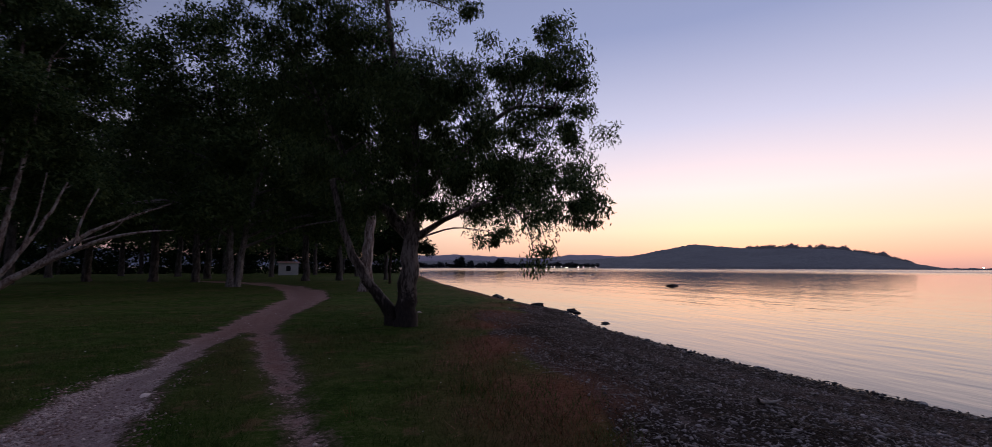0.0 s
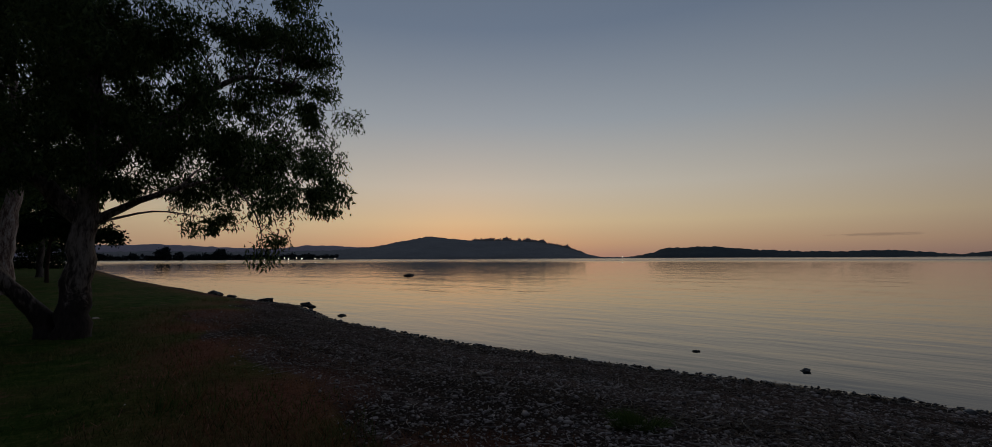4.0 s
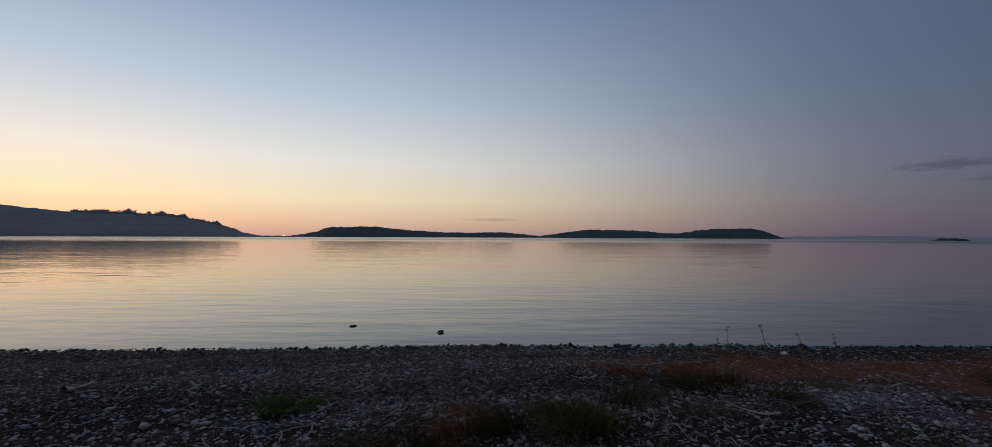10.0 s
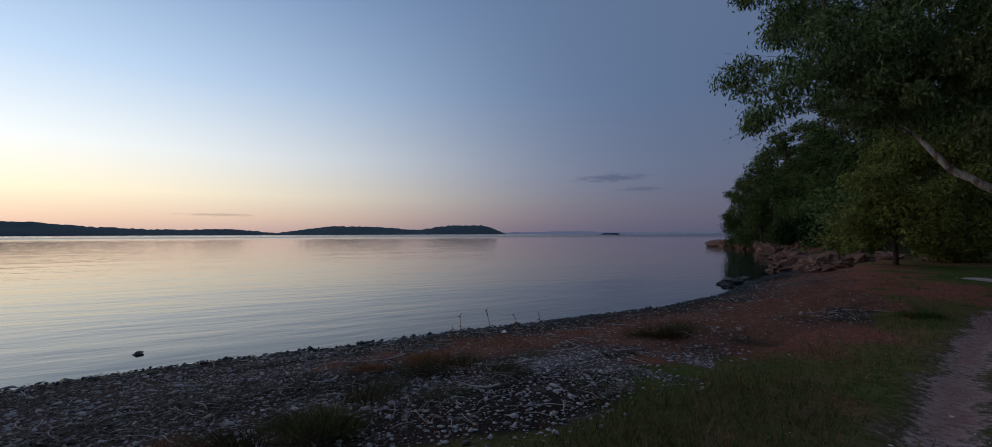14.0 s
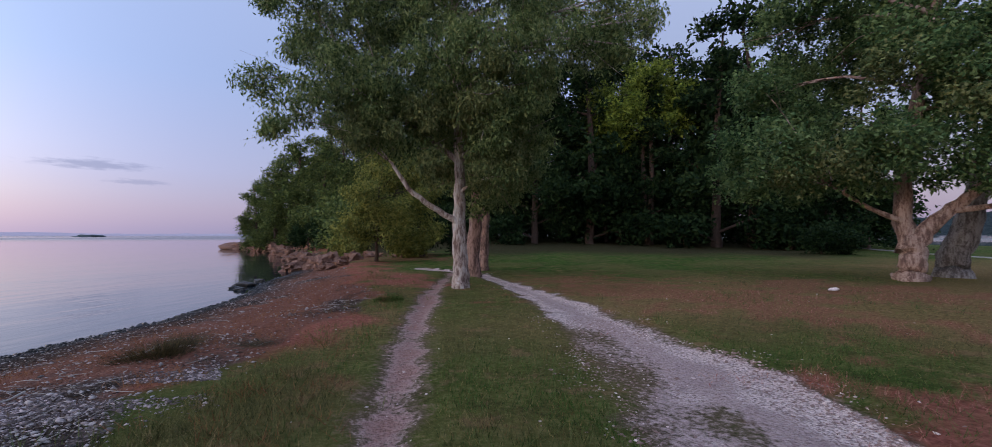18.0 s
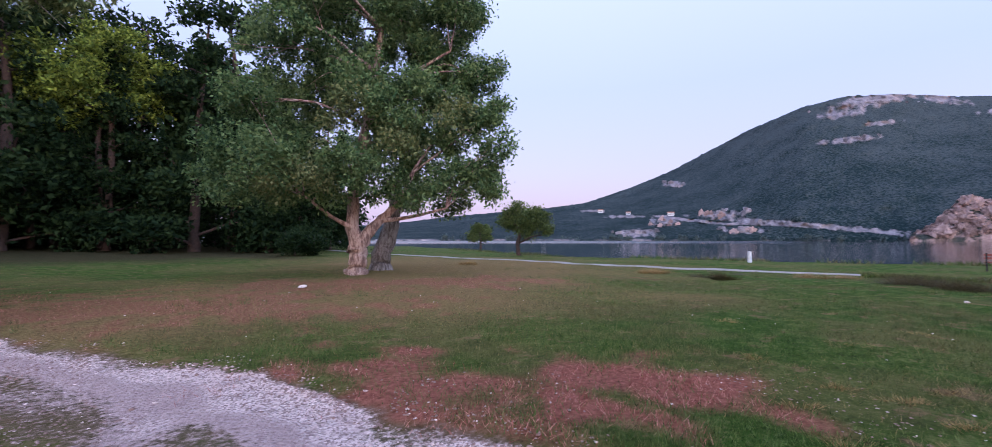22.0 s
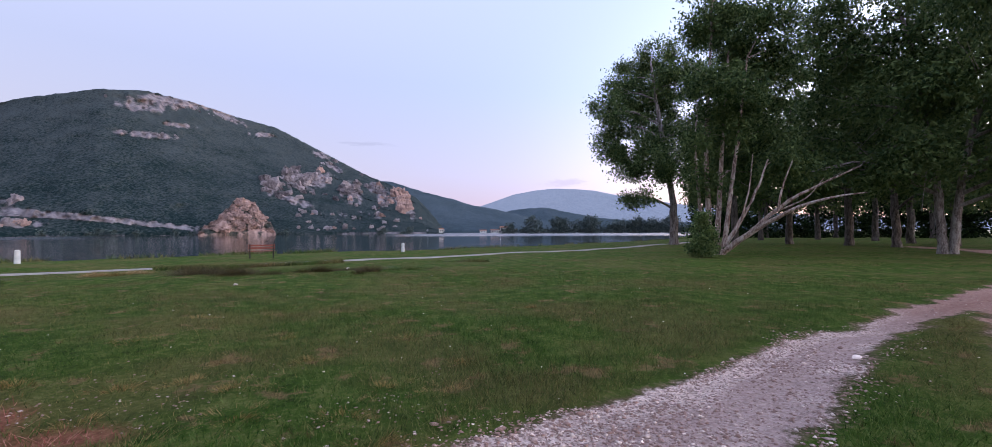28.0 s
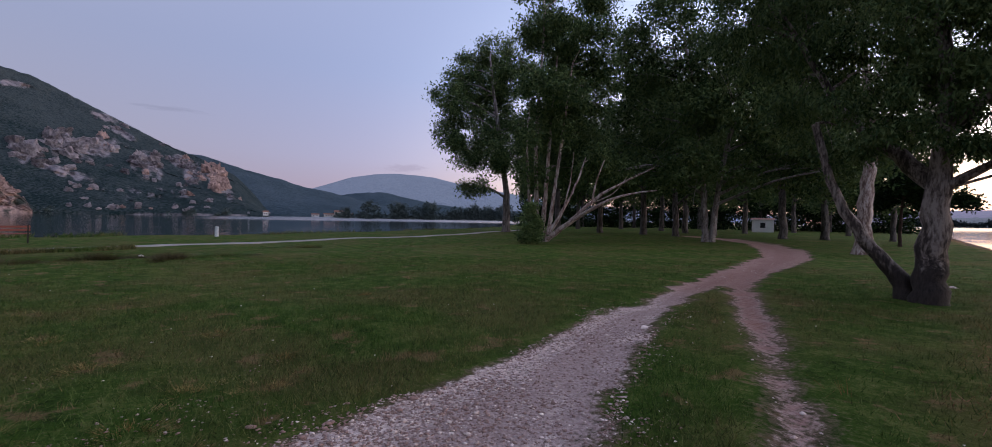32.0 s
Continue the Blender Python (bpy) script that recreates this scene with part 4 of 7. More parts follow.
MOUNT_SKY = [(79.2, 0.2), (80.5, 2.0), (82.4, 4.1), (85, 5.5), (87.6, 6.45), (90, 7.6), (93.8, 9.53), (98.1, 11.6), (101.6, 12.27), (106, 13.35), (109.8, 13.86), (113.4, 13.38), (118, 11.8), (126.6, 7.66), (131, 6.0)]
r_ = np.random.default_rng(645)
# bands of crags: lon, lat, spread of each, how many, size in metres, ochre or grey
CLIFFS = [(98.5, 5.0, 0.45, 0.4, 9, 17, 0.0), (96.3, 6.1, 0.6, 0.5, 15, 18, 0.05), (94.2, 6.0, 0.9, 0.4, 16, 18, 0.1), (90.2, 4.7, 0.7, 0.6, 17, 17, 0.15), (87.6, 5.3, 0.6, 0.25, 10, 15, 0.3), (84.9, 4.2, 0.55, 0.4, 9, 20, 0.95), (84.0, 3.0, 0.5, 0.5, 11, 20, 0.95), (86.6, 4.0, 0.6, 0.5, 8, 14, 0.2), (95.0, 4.2, 1.5, 0.5, 9, 10, 0.0), (92.0, 2.4, 2.4, 0.7, 10, 7, 0.1)]
LEDGES = [(86, 2.0, 2.0, 0.6, 10, 8, 0.2), (88, 0.4, 4.5, 0.15, 18, 6, 0.2), (108.0, 13.0, 2.0, 0.35, 24, 4.5, 0.0), (104.6, 12.5, 1.6, 0.3, 10, 4, 0.0), (109.6, 9.7, 1.2, 0.1, 9, 5, 0.0), (92.4, 8.2, 1.2, 0.4, 12, 9, 0.0), (126.2, 6.3, 0.6, 0.2, 6, 9, 0.1), (127.0, 1.9, 0.8, 0.25, 8, 12, 0.9), (121, 2.6, 0.9, 0.2, 8, 11, 0.3), (119, 0.9, 1.2, 0.15, 9, 9, 0.2), (130, 0.7, 1.2, 0.2, 9, 9, 0.1)]
for lon, lat, sl, sa, count, size, warm in CLIFFS + LEDGES:
    for k in range(count):
        a = lon + r_.normal(0, sl)
        b = min(max(0.12, lat + r_.normal(0, sa)), 0.95 * np.interp(a, [v[0] for v in MOUNT_SKY], [v[1] for v in MOUNT_SKY]))
        p = slope(a, b, MOUNT_SKY, 900, 1700, 0.8)
        q = size * r_.uniform(0.55, 1.35)
        p = p + np.array((-math.sin(radians(a)), math.cos(radians(a)), 0.1)) * q * 0.22
        ob = new("crag", (CRAGS_WARM if r_.random() < warm else CRAGS)[k % 3])
        ob.matrix_basis = pose(*p, r_.uniform(-15, 15), r_.uniform(-15, 15), r_.uniform(0, 360)) @ Matrix.Diagonal((q * r_.uniform(0.8, 1.4), q, q * r_.uniform(0.8, 1.6), 1))
        ob.parent = mountain
KNOLL_SKY = [(98.1, 0.1), (98.5, 0.9), (99.1, 1.9), (99.5, 2.2), (100.0, 3.3), (100.5, 3.3), (100.9, 3.7), (101.4, 4.0), (102.0, 3.8), (102.5, 3.0), (103.1, 2.5), (103.6, 1.5), (104.2, 1.2), (104.9, 0.9), (105.4, 0.1)]
for k in range(34):
    a = np.clip(r_.normal(101.5, 1.2), 98.9, 104.6)
    top = np.interp(a, [q[0] for q in KNOLL_SKY], [q[1] for q in KNOLL_SKY])
    p = slope(a, max(0.1, top * r_.uniform(0.15, 0.93)), KNOLL_SKY, 845, 900, 0.66)
    q = r_.uniform(4, 15)
    ob = new("crag", CRAGS_WARM[k % 3])
    ob.matrix_basis = pose(*p, r_.uniform(-15, 15), r_.uniform(-15, 15), r_.uniform(0, 360)) @ Matrix.Diagonal((q * 1.3, q, q * r_.uniform(0.7, 1.2), 1))
    ob.parent = knoll


# ---------------------------------------------------------------- trees
def ball(bl):
    """Crown clumps from lon, lat, distance, radius."""
    return [(*at(a, b, c), d) for a, b, c, d in bl]


def rise(lon, r, *steps):
    """A trunk that starts on the ground: steps of lon, lat, radius at the distance r (or a fourth value)."""
    foot = at(lon, 0, r)
    z = float(lie(foot[0], foot[1])[0]) - 0.15
    out = [(foot[0], foot[1], z, steps[0][2] * 1.15)]
    for s in steps:
        p = at(s[0], s[1], s[3] if len(s) > 3 else r)
        out.append((*p, s[2]))
    return out


def foot_of(line):
    return (line[0][0], line[0][1], line[0][2])


# the big eucalyptus by the beach: a dark-footed trunk, a leaning second stem
t6 = rise(10.8, 13.4, (10.75, -4, 0.28), (10.6, 0, 0.235), (10.3, 4, 0.2), (10.0, 9, 0.15), (9.9, 14, 0.13), (10.6, 18, 0.11), (13, 24, 0.08), (14, 30, 0.06))
t6_stem = rise(12.2, 13.6, (12.6, -4.9, 0.18), (15, -2.2, 0.14), (16.6, 0.4, 0.115), (18.2, 4, 0.09), (19.6, 10, 0.08))
T6 = [(-6.8, 25.1, 12.3, 0.9), (-1.2, 25.2, 13.7, 0.93), (-9.2, 22.2, 12.9, 0.68), (-10.2, 16.7, 14.0, 0.72), (-8.0, 12.8, 14.1, 0.88), (-11.9, 6.6, 11.6, 0.45), (-5.9, 8.3, 11.4, 0.83), (0.3, 9.1, 15.0, 1.21),
      (3.5, 14.4, 12.4, 0.99), (-4.3, 1.2, 12.3, 0.38), (1.1, 4.4, 15.7, 0.6), (5.5, 18.4, 13.4, 1.03), (11.5, 24.4, 15.0, 1.0), (17.6, 25.8, 13.4, 1.0), (5.3, 29.4, 14.1, 0.7), (19.5, 19.5, 14.1, 1.3),
      (14.2, 13.6, 15.1, 1.2), (17.8, 9.7, 13.6, 1.0), (24.5, 23.5, 14.6, 1.0), (29.2, 26.2, 14.3, 0.8), (7.4, 10.1, 14.6, 0.97), (-9.7, 9.3, 12.6, 0.64), (8.6, 34.2, 15.1, 1.4), (22.7, 31.5, 13.5, 1.2)]
T6_INNER = [(9.5, 13, 14.6, 1.1), (13, 18.5, 13.0, 1.1), (6, 22.5, 14.0, 1.0), (16.5, 22.5, 14.4, 1.2), (21, 26.5, 13.6, 1.1), (20.5, 14.5, 14.4, 1.2), (24, 18.5, 14.8, 1.2), (-3, 13.5, 13.4, 0.9), (-6, 17.5, 12.8, 0.8), (-9, 20, 13.2, 0.7), (-3.8, 22.6, 13.4, 0.8),
            (3.4, 10.2, 13.8, 1.0), (-2.6, 9.2, 13.2, 0.9), (-8.6, 6.8, 12.2, 0.6), (27, 21, 14.4, 1.0), (16, 33, 14.4, 1.3), (13.5, 9.6, 15.2, 0.9), (2, 21, 13.6, 0.9)]
T6_LOW = [(9.5, 21.5, 13.2, 1.0), (1.2, 17.2, 13.4, 0.9), (10.4, 17, 14.4, 0.9), (8, 8.6, 13.2, 0.7), (6, 12, 13.2, 0.8), (12.6, 8.6, 12.8, 0.5), (9.2, 6.4, 14.2, 0.6), (8.2, 14, 14.4, 0.9), (11.6, 12.4, 12.8, 0.7)]
grow("eucalyptus_tree", "old leaning eucalyptus with peeling bark beside the beach", foot_of(t6), [t6, t6_stem], ball(T6 + T6_INNER + T6_LOW), 150000, 0.135, M_BARK_OLD, M_EUC, 61, droop=1.5, width=0.28, clump=0.27, dense=13.0, shell=0.5, limb=0.05, lobes=False,
     bare=[[(*at(10.2, 3.2, 13.4), 0.11), (*at(7.5, 5.2, 13.2), 0.08), (*at(3.5, 7.2, 13.0), 0.055), (*at(-2, 9.0, 12.4), 0.03)],
           [(*at(-1.2, 8.2, 12.6), 0.03), (*at(-3.2, 5.8, 12.4), 0.022), (*at(-4.2, 3.4, 12.3), 0.015), (*at(-4.4, 1.4, 12.3), 0.01)],
           [(*at(9.9, 8.5, 13.4), 0.13), (*at(5, 13.5, 13.2), 0.09), (*at(-1.5, 19.5, 13.0), 0.06), (*at(-7, 19.0, 12.6), 0.035)],
           [(*at(10.3, 3.5, 13.5), 0.2), (*at(14.2, 7.5, 13.8), 0.14), (*at(17.5, 11, 14), 0.1), (*at(21, 18, 14), 0.06)]])

# the eucalyptus where the two tracks meet
t1 = rise(-150.9, 14.5, (-150.9, -4, 0.235), (-150.7, 0, 0.205), (-150.6, 5, 0.17), (-150.6, 11, 0.14), (-150.3, 18, 0.12), (-149.8, 26, 0.1), (-150, 33, 0.06))
T1 = [(-128.3, 25.4, 15.7, 0.74), (-132.2, 25.1, 14.9, 0.97), (-128.3, 16.8, 15.9, 0.71), (-130.7, 12.9, 13.5, 0.71), (-138.0, 23.1, 15.3, 1.48), (-137.3, 16.2, 13.8, 1.41), (-142.7, 18.9, 15.9, 1.58), (-146.4, 24.0, 15.7, 1.63),
      (-150.1, 17.7, 12.2, 1.02), (-153.6, 22.0, 12.4, 1.11), (-157.0, 17.7, 12.8, 0.93), (-158.2, 12.9, 16.0, 0.91), (-153.9, 10.8, 13.7, 0.83), (-148.2, 12.6, 14.6, 1.0), (-162.1, 22.0, 13.1, 1.06), (-167.3, 22.1, 14.0, 0.92),
      (-170.4, 21.6, 13.5, 0.6), (-173.0, 24.0, 13.8, 0.7), (-169.5, 26.5, 14.0, 0.9), (-155.9, 7.2, 13.3, 0.48), (-160.1, 11.4, 14.4, 0.56), (-141.1, 11.0, 14.4, 0.9), (-142.7, 30.5, 15.8, 1.6), (-153.7, 29.8, 14.8, 1.6), (-163.4, 27.4, 15.9, 1.3), (-134.9, 30.1, 16.2, 1.2)]


def open_trunk(q):
    """Clumps that would hide the trunk hang behind it."""
    return (q[0], q[1], max(q[2], 16.2), q[3]) if -152.6 < q[0] < -147.8 and q[1] < 18 else q


T1_INNER = [(-150, 14.6, 13.2, 1.1), (-154.5, 14.0, 13.2, 1.0), (-146, 15, 14.2, 1.1), (-152, 10.2, 13.2, 0.6), (-149, 20.5, 13.2, 1.2), (-158.5, 23.5, 14.2, 1.2), (-133.4, 20, 14.8, 1.0), (-141.5, 14.5, 14.2, 1.1), (-134, 15.5, 14.2, 0.8), (-157.8, 15.2, 13.0, 0.8), (-165, 24.5, 14.4, 1.0),
            (-144, 26.5, 15, 1.4), (-150, 25.5, 14, 1.3), (-156, 26, 14, 1.3), (-137, 27.5, 15.2, 1.2), (-145.6, 10.4, 14.2, 0.7), (-160.5, 17.8, 13.4, 0.8), (-147.5, 31, 14.6, 1.6)]
grow("eucalyptus_tree", "pale-trunked eucalyptus standing in the fork of the tracks", foot_of(t1), [t1], ball([open_trunk(q) for q in T1 + T1_INNER]), 150000, 0.14, M_BARK, M_EUC_OLIVE, 11, droop=1.4, width=0.3, clump=0.3, dense=5.0, shell=0.65,
     bare=[[(*at(-150.5, 1.6, 14.4), 0.1), (*at(-147.2, 3.6, 14.2), 0.085), (*at(-144.6, 5.6, 14.0), 0.07), (*at(-142.6, 8.6, 14.0), 0.045)],
           [(*at(-150.5, 9, 14.5), 0.1), (*at(-146.5, 12, 14.5), 0.07), (*at(-141.5, 15, 14.6), 0.04)]],
     warm=(ball([(-155, 14.5, 13.0, 0.9), (-154.4, 11.2, 13.4, 0.7), (-157.5, 11, 13.6, 0.7), (-146, 17, 13.6, 0.9), (-153.6, 18.5, 12.6, 0.8), (-148.5, 9.4, 15.6, 0.6), (-141, 13, 13.4, 0.8), (-153.4, 7.6, 13.4, 0.5), (-146.6, 13.6, 13.6, 0.7), (-156.6, 8.6, 13.4, 0.5), (-147, 8.0, 13.4, 0.5)]), 24000, M_EUC_WARM))

# the broad tree in the meadow, with two trunks
t2 = rise(163.5, 22.6, (163.4, -3, 0.44), (163.1, -1, 0.34), (162.2, 0.8, 0.26), (160.6, 2.4, 0.2), (158.6, 4.2, 0.15), (157.0, 8, 0.1))
t2_up = [(*at(163.4, -1.4, 22.6), 0.36), (*at(163.9, 2.2, 22.8), 0.28), (*at(163.6, 6, 22.8), 0.25), (*at(162.5, 13, 23), 0.2), (*at(161, 21, 23), 0.14), (*at(160, 31, 23.4), 0.07)]
t2_dark = rise(160.6, 25.2, (160.6, -2, 0.5), (159.9, 0.5, 0.44), (159.2, 3, 0.34), (158.6, 8, 0.24), (156, 15, 0.15), (152, 23, 0.08))
T2 = [(173.4, 21.0, 24.0, 1.4), (170.9, 24.1, 21.0, 1.96), (164.0, 23.1, 25.2, 2.5), (156.2, 24.4, 25.8, 2.3), (150.4, 24.7, 25.4, 1.5), (148.2, 19.9, 23.4, 0.9), (151.6, 17.4, 24.3, 1.9), (159.3, 16.9, 21.3, 2.0),
      (167.8, 16.8, 25.0, 2.3), (174.6, 15.0, 23.4, 1.3), (175.8, 16.4, 21.7, 0.8), (174.5, 7.7, 20.4, 1.6), (177.4, 6.5, 25.1, 1.11), (170.0, 6.7, 25.9, 1.8), (163.9, 9.1, 20.5, 1.3), (155.4, 10.2, 24.8, 1.9),
      (149.3, 7.5, 22.5, 1.35), (146.6, 11.6, 20.9, 0.7), (148.6, 13.7, 21.8, 1.1), (152.3, 4.9, 24.6, 1.0), (157.7, 6.4, 25.2, 1.2), (171.0, 29.7, 20.3, 1.9), (160.9, 31.5, 23.7, 2.7), (151.5, 29.8, 20.3, 1.7)]
T2_INNER = [(156.5, 5.6, 21.6, 1.0), (152.4, 7.4, 21.6, 1.1), (161, 6.8, 21.4, 1.1), (166.5, 6.2, 21.4, 1.0), (160, 11.5, 23.4, 1.8), (171, 10.5, 23.6, 1.5), (156, 20.5, 24, 2.0), (164, 19, 22.4, 2.0), (152.6, 12.8, 23, 1.4), (149.6, 19.5, 23.6, 1.3), (153, 25.5, 23.6, 1.7), (167, 26, 23, 1.9), (160, 26, 23.4, 2.0), (177, 10, 23, 1.1), (147.6, 9.4, 21.8, 0.8), (146.2, 15.8, 22, 0.6), (147.6, 6.0, 22, 0.6), (147.8, 15.0, 22, 0.8)]
grow("broad_tree", "broad-crowned eucalyptus with a forked pinkish trunk in the meadow", foot_of(t2), [t2, t2_up], ball(T2 + T2_INNER), 160000, 0.175, M_BARK_PINK, M_EUC_GREEN, 21, droop=0.6, width=0.52, clump=0.40, dense=2.1, shell=0.62, foot=0.4,
     bare=[[(*at(163.6, 1.2, 22.6), 0.12), (*at(166.2, 2.6, 22.3), 0.08), (*at(169, 4.8, 22), 0.05)], [(*at(162.5, 13, 23), 0.14), (*at(157, 19.5, 22.4), 0.09), (*at(152.5, 22, 22.2), 0.05)],
           [(*at(161, 2.2, 22.6), 0.12), (*at(157.5, 2.6, 22.2), 0.08), (*at(153, 3.8, 22), 0.05)]],
     warm=(ball([(174.0, 6.6, 20.0, 1.2), (164.5, 14.5, 20.6, 1.3), (168.5, 8.6, 20.6, 1.1), (158, 12, 20.8, 1.0), (152, 15, 21, 0.9)]), 5000, M_EUC_WARM))
grow("dark_tree", "grey-brown trunk close behind a forked pale one", foot_of(t2_dark), [t2_dark], ball([(158, 14, 26, 2.0), (152, 20, 26, 1.8), (165, 19, 26.5, 2.0)]), 9000, 0.26, M_BARK_GREY, M_EUC, 23, droop=0.7, width=0.36, clump=0.42, dense=6)

# the tall tree at the lagoon's edge of the grove
t3 = rise(52.2, 58, (52.2, 1, 0.42), (52.4, 5, 0.34), (53, 9, 0.28), (54, 15, 0.18), (54.5, 19, 0.1))
T3 = [(59.4, 14.0, 56.6, 2.16), (57.1, 17.4, 61.0, 2.63), (53.8, 19.5, 61.8, 2.95), (59.4, 10.3, 58.0, 2.0), (54.1, 12.4, 62.0, 3.3), (56.3, 7.3, 56.5, 2.0), (51.8, 8.0, 54.6, 2.6), (51.2, 16.5, 58.8, 2.8), (55.1, 3.9, 54.3, 1.0), (56.6, 3.5, 55.6, 0.9), (57.5, 4.0, 56, 0.7),
      (57.3, 12.2, 58, 2.0), (56, 14.8, 60, 2.2), (57.6, 8.8, 57, 1.6), (53.5, 15.8, 60, 2.4), (54.5, 9.5, 57, 2.2), (50.5, 11.5, 58, 2.2), (58.0, 15.8, 59, 1.4), (53.6, 6.6, 57, 1.5)]
grow("tall_eucalyptus", "slim tall eucalyptus on the lagoon side of the grove", foot_of(t3), [t3], ball(T3), 60000, 0.32, M_BARK_GREY, M_EUC, 31, droop=0.6, width=0.45, clump=0.7, dense=3.0, limb=0.12,
     bare=[[(*at(52.2, 2.5, 58), 0.16), (*at(54.5, 4.0, 57), 0.1), (*at(57, 3.7, 56), 0.05)]])

# the many-stemmed tree with bare leaning limbs
t4s = [rise(48.4, 34.8, (48.5, 0, 0.2), (48.7, 4, 0.17), (48.8, 10, 0.13), (48.2, 18, 0.09), (48, 24, 0.07)), rise(47.9, 34.6, (47.7, 0, 0.17), (47.5, 4, 0.15), (47.1, 10, 0.12), (46.4, 19, 0.07)),
       rise(47.3, 34.4, (46.9, 0, 0.15), (46.4, 4, 0.13), (45.6, 10, 0.1), (44.6, 18, 0.06)), rise(48.8, 34.9, (49.2, 0, 0.14), (49.6, 4, 0.12), (49.9, 9, 0.08), (49.6, 14, 0.05))]
T4 = [(48.4, 21.5, 35.3, 1.79), (44.9, 21.8, 36.9, 1.2), (41.9, 21.4, 33.2, 1.41), (47.6, 16.2, 32.3, 2.0), (42.8, 15.1, 38.9, 2.3), (48.2, 10.7, 34.5, 2.2), (44.1, 9.8, 39.7, 2.7), (46.1, 6.2, 39.2, 2.0), (48.9, 5.6, 35.0, 1.5),
      (41.4, 6.8, 35.7, 1.6), (48.4, 26.5, 36.2, 2.2), (42.3, 25.2, 37.2, 1.8), (46.0, 19.0, 35.5, 1.5), (44.2, 18.6, 36, 1.5), (46.6, 22.6, 35.5, 1.4), (41.8, 18.2, 36, 1.4), (45.2, 13.6, 35, 1.5)]
grow("many_stemmed_tree", "eucalyptus of several stems with bare grey limbs leaning over the grass", foot_of(t4s[0]), t4s, ball(T4), 60000, 0.27, M_BARK, M_EUC, 41, droop=0.7, width=0.4, clump=0.55, dense=4.5,
     bare=[[(*at(47.2, -2.3, 34), 0.2), (*at(44, 0.2, 33.4), 0.15), (*at(40, 2.6, 32.6), 0.1), (*at(36.8, 3.4, 32.2), 0.06), (*at(34.6, 3.6, 32), 0.03)],
           [(*at(44, 0.3, 33.4), 0.13), (*at(41, 3.2, 33), 0.1), (*at(37.5, 5.0, 32.6), 0.06), (*at(35, 6.2, 32.4), 0.03)],
           [(*at(47, -1.6, 34), 0.15), (*at(45.2, 1.5, 33.8), 0.11), (*at(43.6, 5, 33.6), 0.07), (*at(42.8, 7.5, 33.5), 0.04)],
           [(*at(42, 2.0, 33), 0.08), (*at(41.6, 4.4, 32.8), 0.05), (*at(40.6, 7.2, 32.8), 0.03)]]
     + [[(*at(47.3, -2.0, 34.2), 0.09), (*at(45.6, 0.4, 33.8), 0.07), (*at(44.6, 4.2, 33.4), 0.045), (*at(44.2, 8.2, 33), 0.02)],
        [(*at(44.6, 0.0, 33.6), 0.07), (*at(42.2, 2.0, 33.2), 0.05), (*at(39.4, 3.2, 32.8), 0.03), (*at(38.0, 5.2, 32.6), 0.015)]])
bush = at(49.4, 0, 31)
grow("bush", "dense dark green bush at the edge of the grove", (bush[0], bush[1], -0.05), [[(bush[0], bush[1], -0.1, 0.07), (bush[0], bush[1], 1.2, 0.05)]],
     [(bush[0] + dx, bush[1] + dy, z, q) for dx, dy, z, q in ((0, 0, 0.7, 0.75), (0.15, 0.1, 1.4, 0.7), (-0.15, 0.1, 2.0, 0.55), (0.3, 0.25, 0.5, 0.6), (-0.35, -0.2, 0.6, 0.55), (0.1, 0.0, 2.5, 0.4), (0.35, 0.2, 1.3, 0.4))], 7000, 0.17, M_PINEBARK, M_EUC_GREEN, 43, "bush", droop=0.1, width=0.5)

# the grove
t5 = rise(29.4, 42, (29.5, 0, 0.25), (29.7, 4, 0.22), (30.3, 9, 0.18), (31, 15, 0.14), (32, 20, 0.1))
t5_twin = rise(28.8, 42.1, (28.6, 0, 0.24), (28.2, 4, 0.2), (27.4, 9, 0.16), (25, 15, 0.16), (24, 19, 0.1))
T5 = [(38.3, 16.6, 42.6, 2.72), (34.2, 17.2, 43.2, 3.02), (36.4, 11.9, 46.4, 3.3), (30.3, 17.1, 42.1, 3.16), (31.9, 12.0, 41.3, 3.1), (35.2, 7.4, 44.2, 2.5), (30.7, 6.8, 39.4, 2.1), (27.2, 13.1, 40.0, 2.92), (27.1, 7.6, 46.8, 2.8),
      (24.0, 15.9, 42.2, 3.18), (23.0, 9.1, 42.5, 2.7), (37.2, 20.1, 43.3, 2.2), (32.6, 22.1, 41.7, 3.09), (26.0, 21.1, 43.8, 3.27), (20.7, 19.1, 40.5, 3.04), (20.6, 13.0, 43.2, 3.06), (18.6, 7.4, 43.3, 2.5)]
T5_LOW = [(36, 5.8, 41, 1.6), (33, 5.4, 40, 1.5), (25, 5.8, 41, 1.6), (22, 5.6, 42, 1.6), (19, 5.8, 42, 1.6), (29.2, 6.6, 40, 1.3), (39.5, 5.8, 38, 1.4), (16, 5.8, 40, 1.5)]
grow("twin_eucalyptus", "tall eucalyptus with two pale trunks beside the track", foot_of(t5), [t5, t5_twin], ball(T5 + T5_LOW), 76000, 0.34, M_BARK_GREY, M_EUC, 51, droop=0.7, width=0.4, clump=0.6, dense=3.2, limb=0.12)


